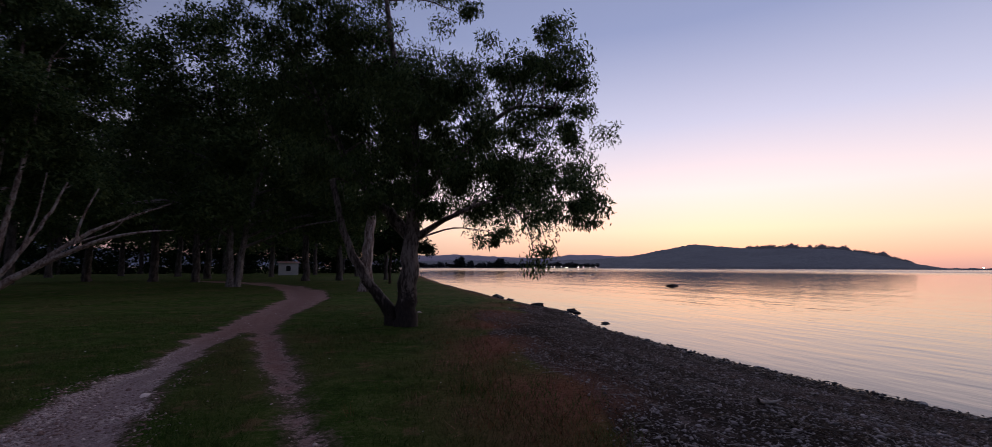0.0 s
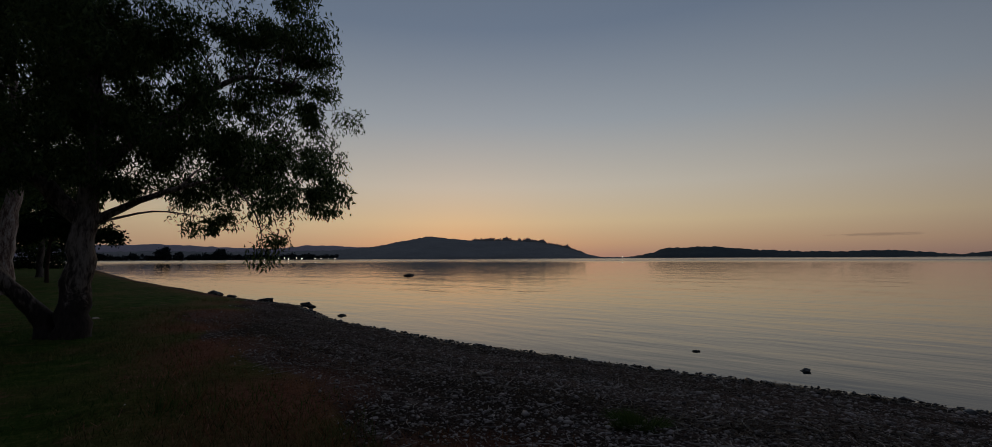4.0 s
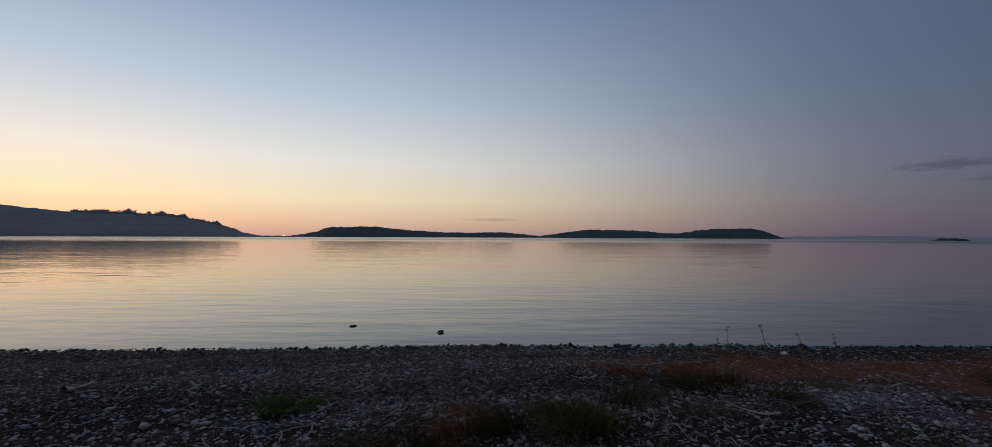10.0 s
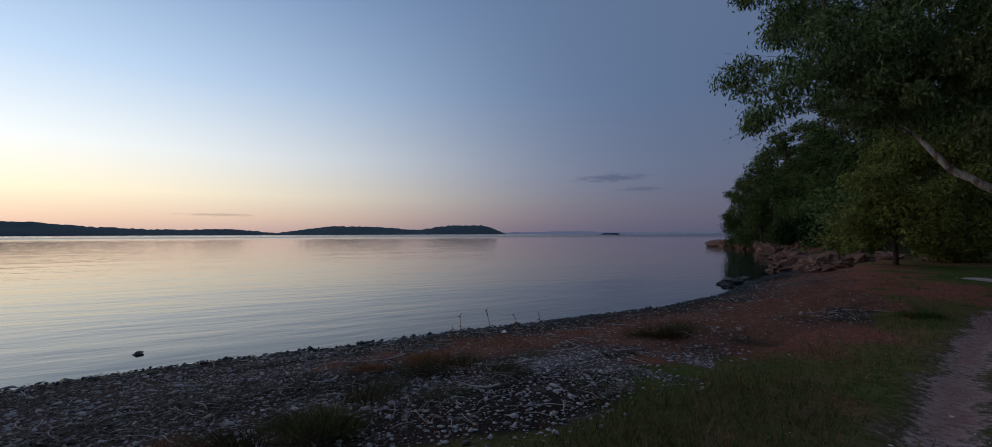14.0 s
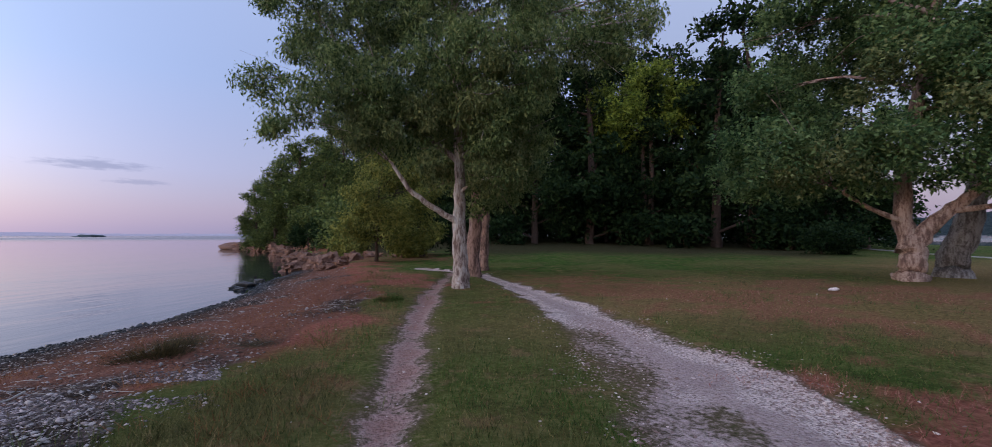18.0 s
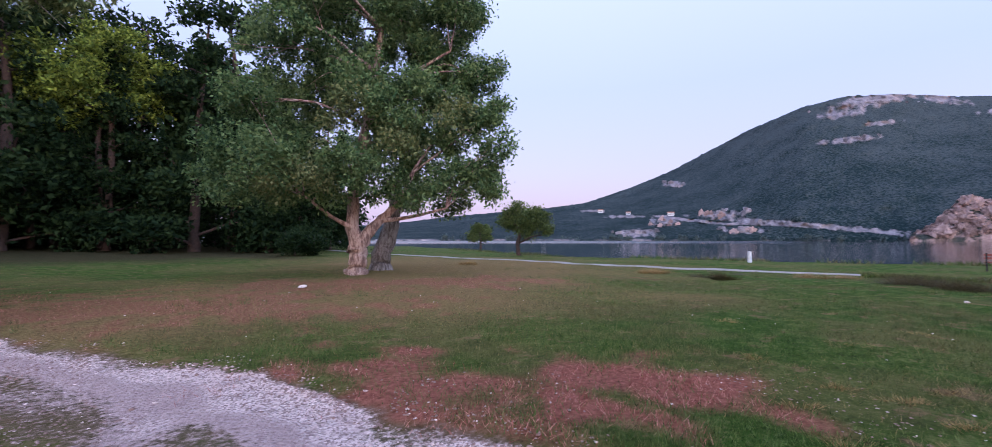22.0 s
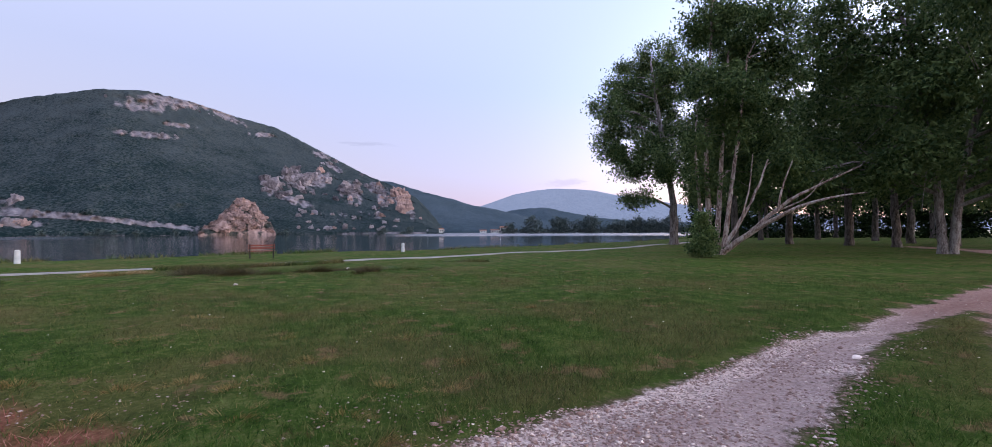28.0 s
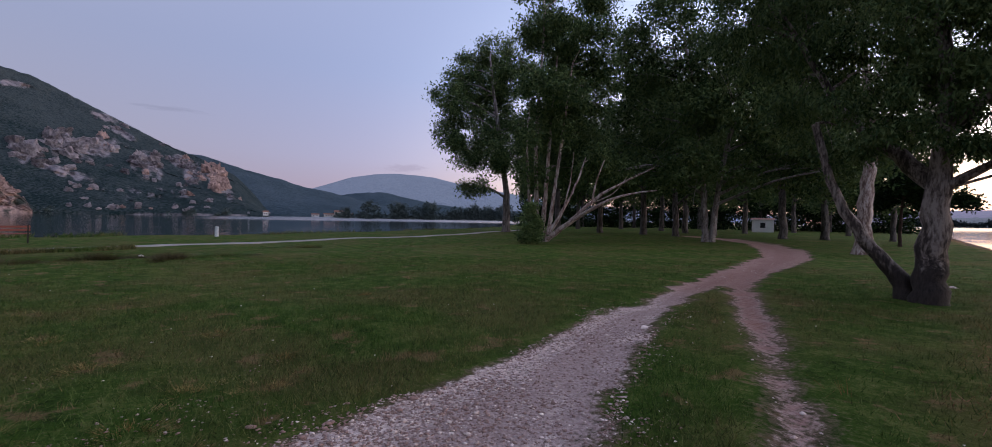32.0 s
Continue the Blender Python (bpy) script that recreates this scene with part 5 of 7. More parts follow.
def grove_tree(seed, height=19.0, spread=5.0, clear=3.6, mat=None, bark=None, count=8500, leaf=0.5):
    """A tall tree of the grove standing at the origin, to be copied."""
    r = np.random.default_rng(seed)
    lean = r.normal(0, 0.5, 2)
    line = [(0, 0, -0.2, 0.42), (0, 0, 1, 0.36), (lean[0] * 0.4, lean[1] * 0.4, height * 0.35, 0.28), (lean[0], lean[1], height * 0.7, 0.15), (lean[0], lean[1], height, 0.05)]
    blobs = []
    for k in range(13):
        z = clear + 1.8 + (height - clear - 2.5) * ((k + r.random()) / 13)
        a = k * 2.4 + r.uniform(-0.4, 0.4)
        d = spread * (0.35 + 0.5 * r.random()) * (1.0 if z < height * 0.7 else 0.65)
        blobs.append((d * math.cos(a), d * math.sin(a), z, r.uniform(1.4, 2.6) * spread / 5))
    return grow("grove_tree", "tall dark eucalyptus of the grove", (0, 0, 0), [line], blobs, count, leaf, bark or M_BARK_SHADED, mat or M_EUC, seed, group="trees of the grove", droop=0.7, width=0.45, clump=0.65, dense=3.0, limb=0.12, sprigs=2)


def stand_at(ob, x, y, turn, size=1.0):
    z = float(lie(x, y)[0])
    return pose(x, y, z, 0, 0, turn) @ Matrix.Scale(size, 4)


def spread_copies(models, places):
    """Each model is set down at its first place, and copied to the others."""
    used = set()
    for k, (lon, r, turn, size) in enumerate(places):
        p = at(lon, 0, r)
        ob = models[k % len(models)]
        m = stand_at(ob, p[0], p[1], turn, size)
        if k % len(models) in used:
            copy_thing(ob, m)
        else:
            ob.matrix_basis = m
            used.add(k % len(models))


pale = rise(15.5, 32, (15.4, 0, 0.36), (15.2, 4, 0.31), (14.9, 9, 0.24), (15.6, 15, 0.15), (16.5, 22, 0.08))
grow("grove_eucalyptus", "thick pale-barked eucalyptus at the grove's seaward edge", foot_of(pale), [pale], ball([(12, 14, 33, 1.9), (17.5, 12, 32, 2.0), (20.5, 17, 33, 2.2), (14.5, 19, 31, 2.2), (18, 23, 33, 2.2), (11, 20, 32, 1.6), (22.5, 11, 33, 1.6)]), 16000, 0.34, M_BARK, M_EUC, 57, droop=0.7, width=0.4, clump=0.5, dense=4)
low = rise(12.7, 46, (12.7, 0.4, 0.1), (12.6, 2, 0.08), (12.4, 4, 0.05))
grow("low_tree", "low round dark tree near the water behind the grove", foot_of(low), [low], ball([(12.5, 3.2, 46, 1.5), (14.3, 2.7, 46.5, 1.2), (10.6, 2.9, 46, 1.3), (8.9, 2.2, 46, 0.9), (12, 4.8, 46.5, 1.1)]), 9000, 0.28, M_PINEBARK, M_PINE_SHADED, 58, droop=0.2, width=0.5, clump=0.4)

GROVE = [(28.6, 62, 50, 1.0), (32.5, 57, 20, 0.95), (22.0, 56, 80, 1.0), (18.4, 58, 140, 0.95), (36, 62, 200, 1.1), (41, 66, 260, 1.1), (31.5, 72, 310, 1.05), (25.5, 80, 30, 1.0), (46, 58, 75, 1.0), (13.2, 62, 120, 0.75), (34, 88, 170, 1.1),
         (38.5, 95, 215, 1.1), (43.5, 90, 255, 1.1), (28.5, 98, 300, 1.1), (21, 104, 345, 1.05), (16.5, 84, 10, 0.9), (48.5, 80, 60, 1.0), (30, 120, 100, 1.2), (37, 125, 140, 1.2), (24, 125, 200, 1.2), (43, 120, 230, 1.2), (18, 120, 275, 1.1)]
spread_copies([grove_tree(71), grove_tree(72, 17, 5.5, 3.2), grove_tree(73, 20, 4.6, 4.0), grove_tree(74, 18, 5.2, 3.4)], GROVE)


# ---------------------------------------------------------------- pines of the headland
def pine(seed, height=13.0, spread=4.2, clear=2.5, mat=None, count=11500, leaf=0.3, name="pine_tree", label="dense dark green pine of the headland"):
    r = np.random.default_rng(seed)
    line = [(0, 0, -0.4, 0.3), (0.05, 0, 1, 0.25), (r.normal(0, 0.3), r.normal(0, 0.3), height * 0.5, 0.18), (r.normal(0, 0.5), r.normal(0, 0.5), height * 0.92, 0.05)]
    blobs = []
    for k in range(15):
        q = (k + r.random()) / 15
        z = clear + (height - clear) * q
        a = k * 2.4 + r.uniform(-0.5, 0.5)
        d = spread * (1.0 - 0.75 * q ** 1.6) * (0.4 + 0.35 * r.random())
        blobs.append((d * math.cos(a), d * math.sin(a), z, (0.9 + 0.9 * r.random()) * (1.25 - 0.6 * q) * spread / 4.2))
    return grow(name, label, (0, 0, 0), [line], blobs, count, leaf, M_PINEBARK, mat or M_PINE_SHADED, seed, group="pines of the headland", droop=-0.5, width=0.5, clump=0.42, dense=6.5, limb=0.08, foot=0.5, sprigs=1)


PINES = [(-128.3, 79, 10, 0.78), (-130.2, 73, 70, 1.0), (-132.5, 69, 130, 1.12), (-135, 66, 190, 1.15), (-137.6, 62, 240, 1.22), (-140.4, 60, 280, 1.22), (-143.5, 57, 330, 1.2), (-131.5, 84, 35, 1.15), (-136, 80, 95, 1.35), (-141, 77, 150, 1.4)]
spread_copies([pine(87, 13, 4.4, 0.7, M_PINE_SHORE, 19000, 0.25), pine(88, 12, 4.8, 0.6, M_PINE_SHORE, 19000, 0.25), pine(89, 12.5, 4.2, 0.8, M_PINE_SHORE, 19000, 0.25)], PINES)
PINES = [(-146.5, 56, 205, 1.05), (-149.5, 58, 265, 1.15), (-153, 55, 320, 1.38), (-156.5, 58, 15, 1.50), (-160, 54, 75, 1.38), (-163, 60, 125, 1.56), (-166.5, 56, 180, 1.4), (-170, 62, 235, 1.4), (-173.5, 57, 290, 1.3), (-177, 60, 345, 1.45),
         (179.5, 55, 45, 1.38), (176, 58, 100, 1.44), (172.6, 54, 160, 1.25), (169.4, 57, 215, 1.00), (166.4, 62, 270, 0.95), (-147, 74, 325, 1.35), (-154, 76, 25, 1.81), (-161, 78, 85, 1.88), (-168, 76, 140, 1.75), (-175, 78, 200, 1.7), (178, 76, 250, 1.75), (171, 78, 300, 1.50)]
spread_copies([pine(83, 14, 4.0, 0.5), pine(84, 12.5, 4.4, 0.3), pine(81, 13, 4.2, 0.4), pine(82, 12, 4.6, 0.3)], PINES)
spread_copies([pine(85, 17, 5.6, 11.5, M_PINE_LIGHT, 16000, 0.3, "umbrella_pine", "yellowish green dome of a tall pine"), pine(86, 15.5, 4.6, 10.5, M_PINE_LIGHT, 12000, 0.3, "umbrella_pine", "yellowish green dome of a tall pine")],
              [(-173.2, 57, 40, 1.22), (-168.4, 60, 120, 1.14)])
for lon, r, rad in ((-152.5, 18.6, 0.25), (-153.7, 21.5, 0.22)):
    line = rise(lon, r, (lon, 0, rad), (lon - 0.4, 4, rad * 0.85), (lon + 0.5, 9, rad * 0.6), (lon + 0.2, 15, 0.1))
    grow("forest_tree", "reddish trunk of a tree at the forest's edge", foot_of(line), [line],
         ball([(lon - 2.4, 6.4, r + 1, 1.1), (lon + 2.2, 7.6, r, 1.2), (lon, 10.5, r - 0.6, 1.4), (lon - 4.5, 9.5, r + 1, 1.4), (lon + 1, 15, r, 1.7), (lon - 0.6, 4.6, r - 1, 0.6)]), 16000, 0.2, M_BARK_RED, M_EUC_OLIVE, int(r * 10), droop=1.0, width=0.36, clump=0.4, dense=5)

# scrub in front of the headland
grow("scrub_tree", "olive-green weeping shrub above the cove", tuple(at(-141, 0, 29.5)[:2]) + (-0.1,), [rise(-141, 29.5, (-141, -1, 0.1), (-141, 2, 0.08), (-141.2, 5, 0.05))],
     ball([(-141.1, 6.4, 30.8, 1.5), (-140.4, 2.6, 28.4, 1.33), (-142.7, 1.9, 28.1, 1.3), (-139.6, -0.1, 29.6, 0.71), (-143.0, -0.4, 30.2, 0.82), (-138.8, 4.9, 27.6, 1.0), (-145.2, 3.6, 29, 1.3), (-146.6, 0.8, 29, 0.9), (-144, 8.2, 30, 1.3), (-147, 5.6, 30, 1.0), (-141.6, 10, 31, 1.0), (-138.2, 1.4, 28.6, 0.8), (-144.6, 0.2, 28, 0.8)]), 30000, 0.2, M_PINEBARK, M_SCRUB, 91, "shrub", droop=1.0, width=0.35, clump=0.4)
for i, (lon, r, h) in enumerate([(-146.5, 34, 2.6), (-150, 36, 3.0), (-137.5, 38, 2.2), (170, 45, 2.4), (-133.5, 52, 3.0)]):
    p = at(lon, 0, r)
    z = float(lie(p[0], p[1])[0])
    q = np.random.default_rng(900 + i)
    grow("shrub", "dark green shrub at the foot of the pines", (p[0], p[1], z), [[(p[0], p[1], z - 0.1, 0.08), (p[0], p[1], z + h * 0.6, 0.05)]],
         [(p[0] + q.normal(0, 1.0), p[1] + q.normal(0, 1.0), z + h * (0.25 + 0.6 * q.random()), 0.8 + 0.5 * q.random()) for _ in range(6)], 5000, 0.26, M_PINEBARK, M_SCRUB if i in (0, 2) else M_PINE_SHADED, 900 + i, "shrub", "shrubs under the pines", droop=0.0, width=0.45)

# two small trees by the lagoon
s1 = rise(144.0, 46, (144.2, -1, 0.2), (144.0, 0.8, 0.15), (143.6, 2.4, 0.09))
grow("small_tree", "small round dark tree by the lagoon path", foot_of(s1), [s1], ball([(143.7, 2.9, 46.4, 1.5), (145.2, 2.5, 46.5, 1.05), (142.1, 2.2, 45.0, 1.48), (140.8, 1.5, 45.1, 0.9), (143.3, 1.7, 46.4, 1.3), (144.8, 1.6, 46.9, 0.9), (146.0, 2.1, 46.3, 0.5), (141.6, 3.2, 45.6, 0.6), (144.4, 3.9, 46.2, 0.6)]), 9000, 0.24, M_PINEBARK, M_PINE_SHORE, 95,
     droop=0.0, width=0.5, clump=0.42, dense=4.0, shell=0.65, bare=[[(*at(144.0, -0.4, 46), 0.1), (*at(142.4, 0.4, 45.6), 0.06), (*at(140.6, 0.6, 45.2), 0.03)]])
s2 = rise(148.7, 66, (148.7, -0.8, 0.16), (148.7, 0.4, 0.1))
grow("small_tree", "low round shrub-like tree on the lagoon shore", foot_of(s2), [s2], ball([(148.7, 0.9, 66.5, 1.4), (149.6, 0.4, 66.9, 0.95), (147.9, 0.6, 67.2, 1.14), (149.2, 1.4, 66.5, 0.6)]), 4500, 0.28, M_PINEBARK, M_PINE_SHORE, 96, droop=0.0, width=0.5)


# ---------------------------------------------------------------- pines' undergrowth and far woods
def thicket(name, label, spots, count, leaf, mat, seed, clump=0.8, dense=3.0, kind="stuff"):
    """Dense scrub or far woods as one mass of leaves: spots of x, y, z, radius."""
    v, f = foliage(spots, count, leaf, leaf * 0.55, 0.0, np.random.default_rng(seed), clump, 0.35, dense)
    return tagged(new(name, mesh_of(name, v, f, mat)), label, "woods", kind=kind)


r_ = np.random.default_rng(501)
under = []
for lon in np.arange(-196, -139, 1.0):
    for d in (68 + r_.uniform(-4, 6), 88 + r_.uniform(-6, 6)):
        p = at(lon + r_.uniform(-0.5, 0.5), 0, d)
        z = float(lie(p[0], p[1])[0])
        q = r_.uniform(1.6, 3.0)
        under += [(p[0], p[1], z + q * 0.6, q), (p[0] + r_.normal(0, 1), p[1] + r_.normal(0, 1), z + 3.0 + q, r_.uniform(1.6, 3.0))]
r_ = np.random.default_rng(508)
fringe = []
for q in np.arange(0.6, 4.4, 0.05):
    sh = np.array(SEA_SHORE[18:24])
    i = int(q)
    x, y = sh[i] + (sh[i + 1] - sh[i]) * (q - i)
    x, y = x - 1.6 - r_.uniform(0, 3), y - 2.6 - r_.uniform(0, 4)
    fringe += [(x, y, float(lie(x, y)[0]) + r_.uniform(0.9, 3.6), r_.uniform(1.0, 1.9))]
thicket("headland_scrub", "dark green scrub hanging over the headland's rocks", fringe, 24000, 0.34, M_PINE_SHORE, 509)
thicket("undergrowth", "dark dense scrub filling the pine wood", under, 60000, 0.5, M_PINE_SHADED, 502, 1.5)
shade = []
for lon in np.arange(11.5, 50, 0.62):
    d = 132 + r_.uniform(-14, 8)
    p = at(lon, 0, d)
    if r_.random() < 0.98:
        shade += [(p[0], p[1], 0.9, r_.uniform(1.4, 2.4)), (p[0] + r_.normal(0, 1.0), p[1], 3.0 + 2 * r_.random(), r_.uniform(1.4, 2.6)), (p[0] + r_.normal(0, 1.0), p[1], 6.0 + 4 * r_.random(), r_.uniform(1.6, 3.0))]
thicket("far_scrub", "dark scrub at the far end of the grove", shade, 52000, 0.7, M_PINE_SHADED, 503)
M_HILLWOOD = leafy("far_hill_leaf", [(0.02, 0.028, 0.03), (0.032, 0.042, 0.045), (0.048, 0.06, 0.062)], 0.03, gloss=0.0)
crest = []
for lon in np.arange(-41.5, -28.2, 0.08):
    size = abs(r_.normal(0, 1)) ** 1.2 * 3.5 + 3
    crest.append((*at(lon, np.interp(lon, [-41.5, -39, -36.2, -32, -28.7], [0.5, 1.25, 1.88, 2.02, 2.08]), 2280), size))
    crest[-1] = (*crest[-1][:2], crest[-1][2] + size * r_.uniform(-0.5, 0.6), size)
# the crest trees take the hill's faint emission too, in place of haze
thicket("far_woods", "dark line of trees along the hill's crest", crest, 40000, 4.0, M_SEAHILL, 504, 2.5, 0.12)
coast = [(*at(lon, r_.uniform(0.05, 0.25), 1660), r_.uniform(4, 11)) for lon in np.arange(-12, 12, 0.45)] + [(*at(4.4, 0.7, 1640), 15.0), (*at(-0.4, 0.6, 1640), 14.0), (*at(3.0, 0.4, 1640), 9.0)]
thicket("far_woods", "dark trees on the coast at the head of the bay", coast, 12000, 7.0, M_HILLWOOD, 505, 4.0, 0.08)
# blue cast in these leaf tones is haze put into the colour
M_HAZED_LEAF = leafy("hazed_far_leaf", [(0.035, 0.055, 0.055), (0.06, 0.085, 0.08), (0.085, 0.11, 0.10)], 0.1)
bank = []
for lon in np.arange(46, 72.5, 0.3):
    size = 2.2 + 9.0 * r_.random() ** 3 * (1.2 if lon < 69.5 else 0.6)
    bank += [(*at(lon + r_.uniform(-0.1, 0.1), 0.0, 780), size * 0.8), (*at(lon, 0.0, 785)[:2], size * 1.3, size)]
thicket("far_woods", "blue-green row of trees on the lagoon's far shore", bank, 22000, 3.0, M_HAZED_LEAF, 506, 3.0, 0.3)
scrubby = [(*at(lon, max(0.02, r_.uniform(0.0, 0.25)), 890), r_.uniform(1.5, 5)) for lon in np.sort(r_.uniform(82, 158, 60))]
thicket("far_scrub", "scrub along the mountain's foot", scrubby, 7000, 3.0, M_HAZED_LEAF, 507, 3.0, 0.2)


# ---------------------------------------------------------------- rocks
def stone_shape(seed, subdiv=1, lump=0.22, flatten=0.6):
    bm = bmesh.new()
    bmesh.ops.create_icosphere(bm, subdivisions=subdiv, radius=0.5)
    r = np.random.default_rng(seed)
    o = r.uniform(-50, 50, 3)
    for v in bm.verts:
        p = Vector(v.co)
        v.co = p * (1 + lump * 2.2 * noise.noise(p * 2.1 + Vector(o)) + lump * 0.8 * noise.noise(p * 5 + Vector(o)))
        v.co.z *= flatten
    return bm


def stone_mesh(seed, mat, subdiv=1, lump=0.22, flatten=0.6, smooth=False):
    bm = stone_shape(seed, subdiv, lump, flatten)
    me = bpy.data.meshes.new("stone")
    bm.to_mesh(me)
    bm.free()
    me.materials.append(mat)
    if smooth:
        me.polygons.foreach_set("use_smooth", np.ones(len(me.polygons), dtype=bool))
    return me


ROCKS = [crag_mesh(600 + k, M_ROCK) for k in range(5)]
r_ = np.random.default_rng(601)
line = np.array(SEA_SHORE[17:24])
for k in range(60):
    q = (k + r_.random() * 0.8) / 60 * 4.6 + 0.25
    i = min(int(q), len(line) - 2)
    x, y = line[i] + (line[i + 1] - line[i]) * (q - i)
    size = r_.uniform(0.7, 1.7) * (0.55 if q < 1.6 else 1.0)
    ob = tagged(new("shore_rock", ROCKS[k % 5]), "reddish brown jagged rock at the headland's foot", "rock", "rocks of the headland")
    ob.matrix_basis = pose(x - 0.5 + r_.normal(0, 0.6), y - 0.9 + r_.normal(0, 0.6), WATER + size * 0.12, r_.uniform(-12, 12), r_.uniform(-12, 12), r_.uniform(0, 360)) @ Matrix.Diagonal((size * 1.3, size, size * r_.uniform(0.55, 1.0), 1))
for lon, d, size in ((-134.2, 33, 1.0), (-135.2, 31, 0.7), (-136.0, 35, 1.2), (-137.0, 30, 0.6), (-138.2, 34, 0.9), (-133.6, 37, 1.1), (-140.5, 36, 0.7), (-143.4, 35, 0.6), (-146.0, 34, 0.5), (-135.6, 27, 0.5), (-134.6, 28.5, 0.45)):
    p = at(lon, 0, d)
    ob = tagged(new("bank_rock", ROCKS[int(d) % 5]), "reddish rock on the bank above the cove", "rock", "rocks of the headland")
    ob.matrix_basis = pose(p[0], p[1], float(lie(p[0], p[1])[0]) + size * 0.15, 8, -6, d * 50) @ Matrix.Diagonal((size * 1.6, size * 1.1, size * 0.8, 1))
tip = tagged(new("shore_rock", stone_mesh(605, M_ROCK, 3, 0.3, 0.6)), "bare reddish rock at the headland's tip", "rock", "rocks of the headland")
tip.matrix_basis = pose(*at(-126.3, 0, 92)[:2], WATER + 0.35, 0, 0, 40) @ Matrix.Diagonal((4.6, 3.2, 2.4, 1))
islet = tagged(new("islet", stone_mesh(640, M_ISLAND, 3, 0.3, 0.3)), "tiny dark islet far out on the water", "islet")
islet.matrix_basis = pose(*at(-114.3, 0, 900)[:2], WATER - 0.3, 0, 0, 25) @ Matrix.Diagonal((38, 18, 26, 1))
islet.data.attributes.new("rock", "FLOAT", "POINT")
M_DARKROCK = plain("wave_worn_rock", (0.02, 0.019, 0.018), (0.075, 0.07, 0.065), 5, 0.6, 0.5, 0.02, per_piece=0.2)
DARK = [stone_mesh(650 + k, M_DARKROCK, 3, 0.3, 0.6) for k in range(4)]
for k, (lon, d, size, label) in enumerate([(-20.4, 64, 0.85, "dark rock standing out of the calm water"), (-20.9, 64.6, 0.4, "small dark rock just above the water"), (-53.4, 12.7, 0.12, "small dark stone in the shallows"), (-63.5, 11.5, 0.17, "small dark stone in the shallows"),
                                     (-0.2, 33, 0.85, "dark boulder at the top of the beach"), (-5.0, 29.0, 0.5, "dark stone in the shallows"), (-9.0, 25.8, 0.45, "dark stone in the shallows"), (-9.6, 24.6, 0.3, "dark stone in the shallows"), (-12.8, 20.3, 0.22, "small dark stone in the shallows"),
                                     (-1.6, 32, 0.5, "dark stone on the beach"), (-126.8, 22.5, 0.45, "dark stone in the cove"), (-127.2, 24.5, 0.6, "dark stone in the cove"), (-126.2, 23.5, 0.35, "dark stone in the cove"), (-128.6, 26, 0.5, "dark stone in the cove")]):
    p = at(lon, 0, d)
    z = max(float(lie(p[0], p[1])[0]), WATER)
    ob = tagged(new("rock", DARK[k % 4]), label, "rock", "stones in the water")
    ob.matrix_basis = pose(p[0], p[1], z + size * 0.06, 0, 0, k * 67) @ Matrix.Diagonal((size * 1.4, size, size * 0.85, 1))


def pebble_mass(name, label, xs, ys, sizes, mat, seed, sink=0.2):
    """Countless small stones as one mesh: each an uneven twelve-sided lump."""
    r = np.random.default_rng(seed)
    base = np.array([(0.5, 0, 0), (-0.5, 0, 0), (0, 0.5, 0), (0, -0.5, 0), (0, 0, 0.5), (0, 0, -0.5), (0.33, 0.33, 0.2), (-0.33, -0.33, 0.2)])
    tri = np.array([(0, 6, 4), (6, 2, 4), (2, 1, 4), (1, 7, 4), (7, 3, 4), (3, 0, 4), (2, 6, 0), (3, 7, 1), (2, 0, 5), (1, 2, 5), (3, 1, 5), (0, 3, 5)])
    n = len(xs)
    z = lie(xs, ys)[0]
    shape = r.uniform(0.6, 1.25, (n, 1, 3)) * np.array([1.1, 1.0, 0.6])
    lump = 1 + r.normal(0, 0.18, (n, len(base), 1))
    a = r.uniform(0, 6.28, n)
    p = base[None] * shape * lump * sizes[:, None, None]
    c, s = np.cos(a)[:, None], np.sin(a)[:, None]
    q = np.stack([p[..., 0] * c - p[..., 1] * s, p[..., 0] * s + p[..., 1] * c, p[..., 2]], -1)
    q += np.stack([xs, ys, z + sizes * (0.3 - sink)], -1)[:, None]
    faces = (tri[None] + (np.arange(n) * len(base))[:, None, None]).reshape(-1, 3)
    return tagged(new(name, mesh_of(name, q.reshape(-1, 3), faces, mat)), label, "stones", kind="stuff")


def scatter(n, reach, seed, keep, near=2.0, power=1.7):
    """Random spots round the viewing spot, thicker close by, kept with the given chance."""
    r = np.random.default_rng(seed)
    d = near + (reach - near) * r.random(n) ** power
    a = r.uniform(0, 2 * np.pi, n)
    x, y = d * np.cos(a), d * np.sin(a)
    ok = r.random(n) < keep(x, y)
    return x[ok], y[ok]


def beach_chance(x, y):
    sea = lie(x, y)[1]
    wide = np.interp(y, BEACH_Y, BEACH_W)
    return (sea > 0.1) * smooth01((wide - sea + 0.6 * rough_field(x, y, 1.3, 13)) / 0.8) * (1 - 0.8 * red_at(x, y))


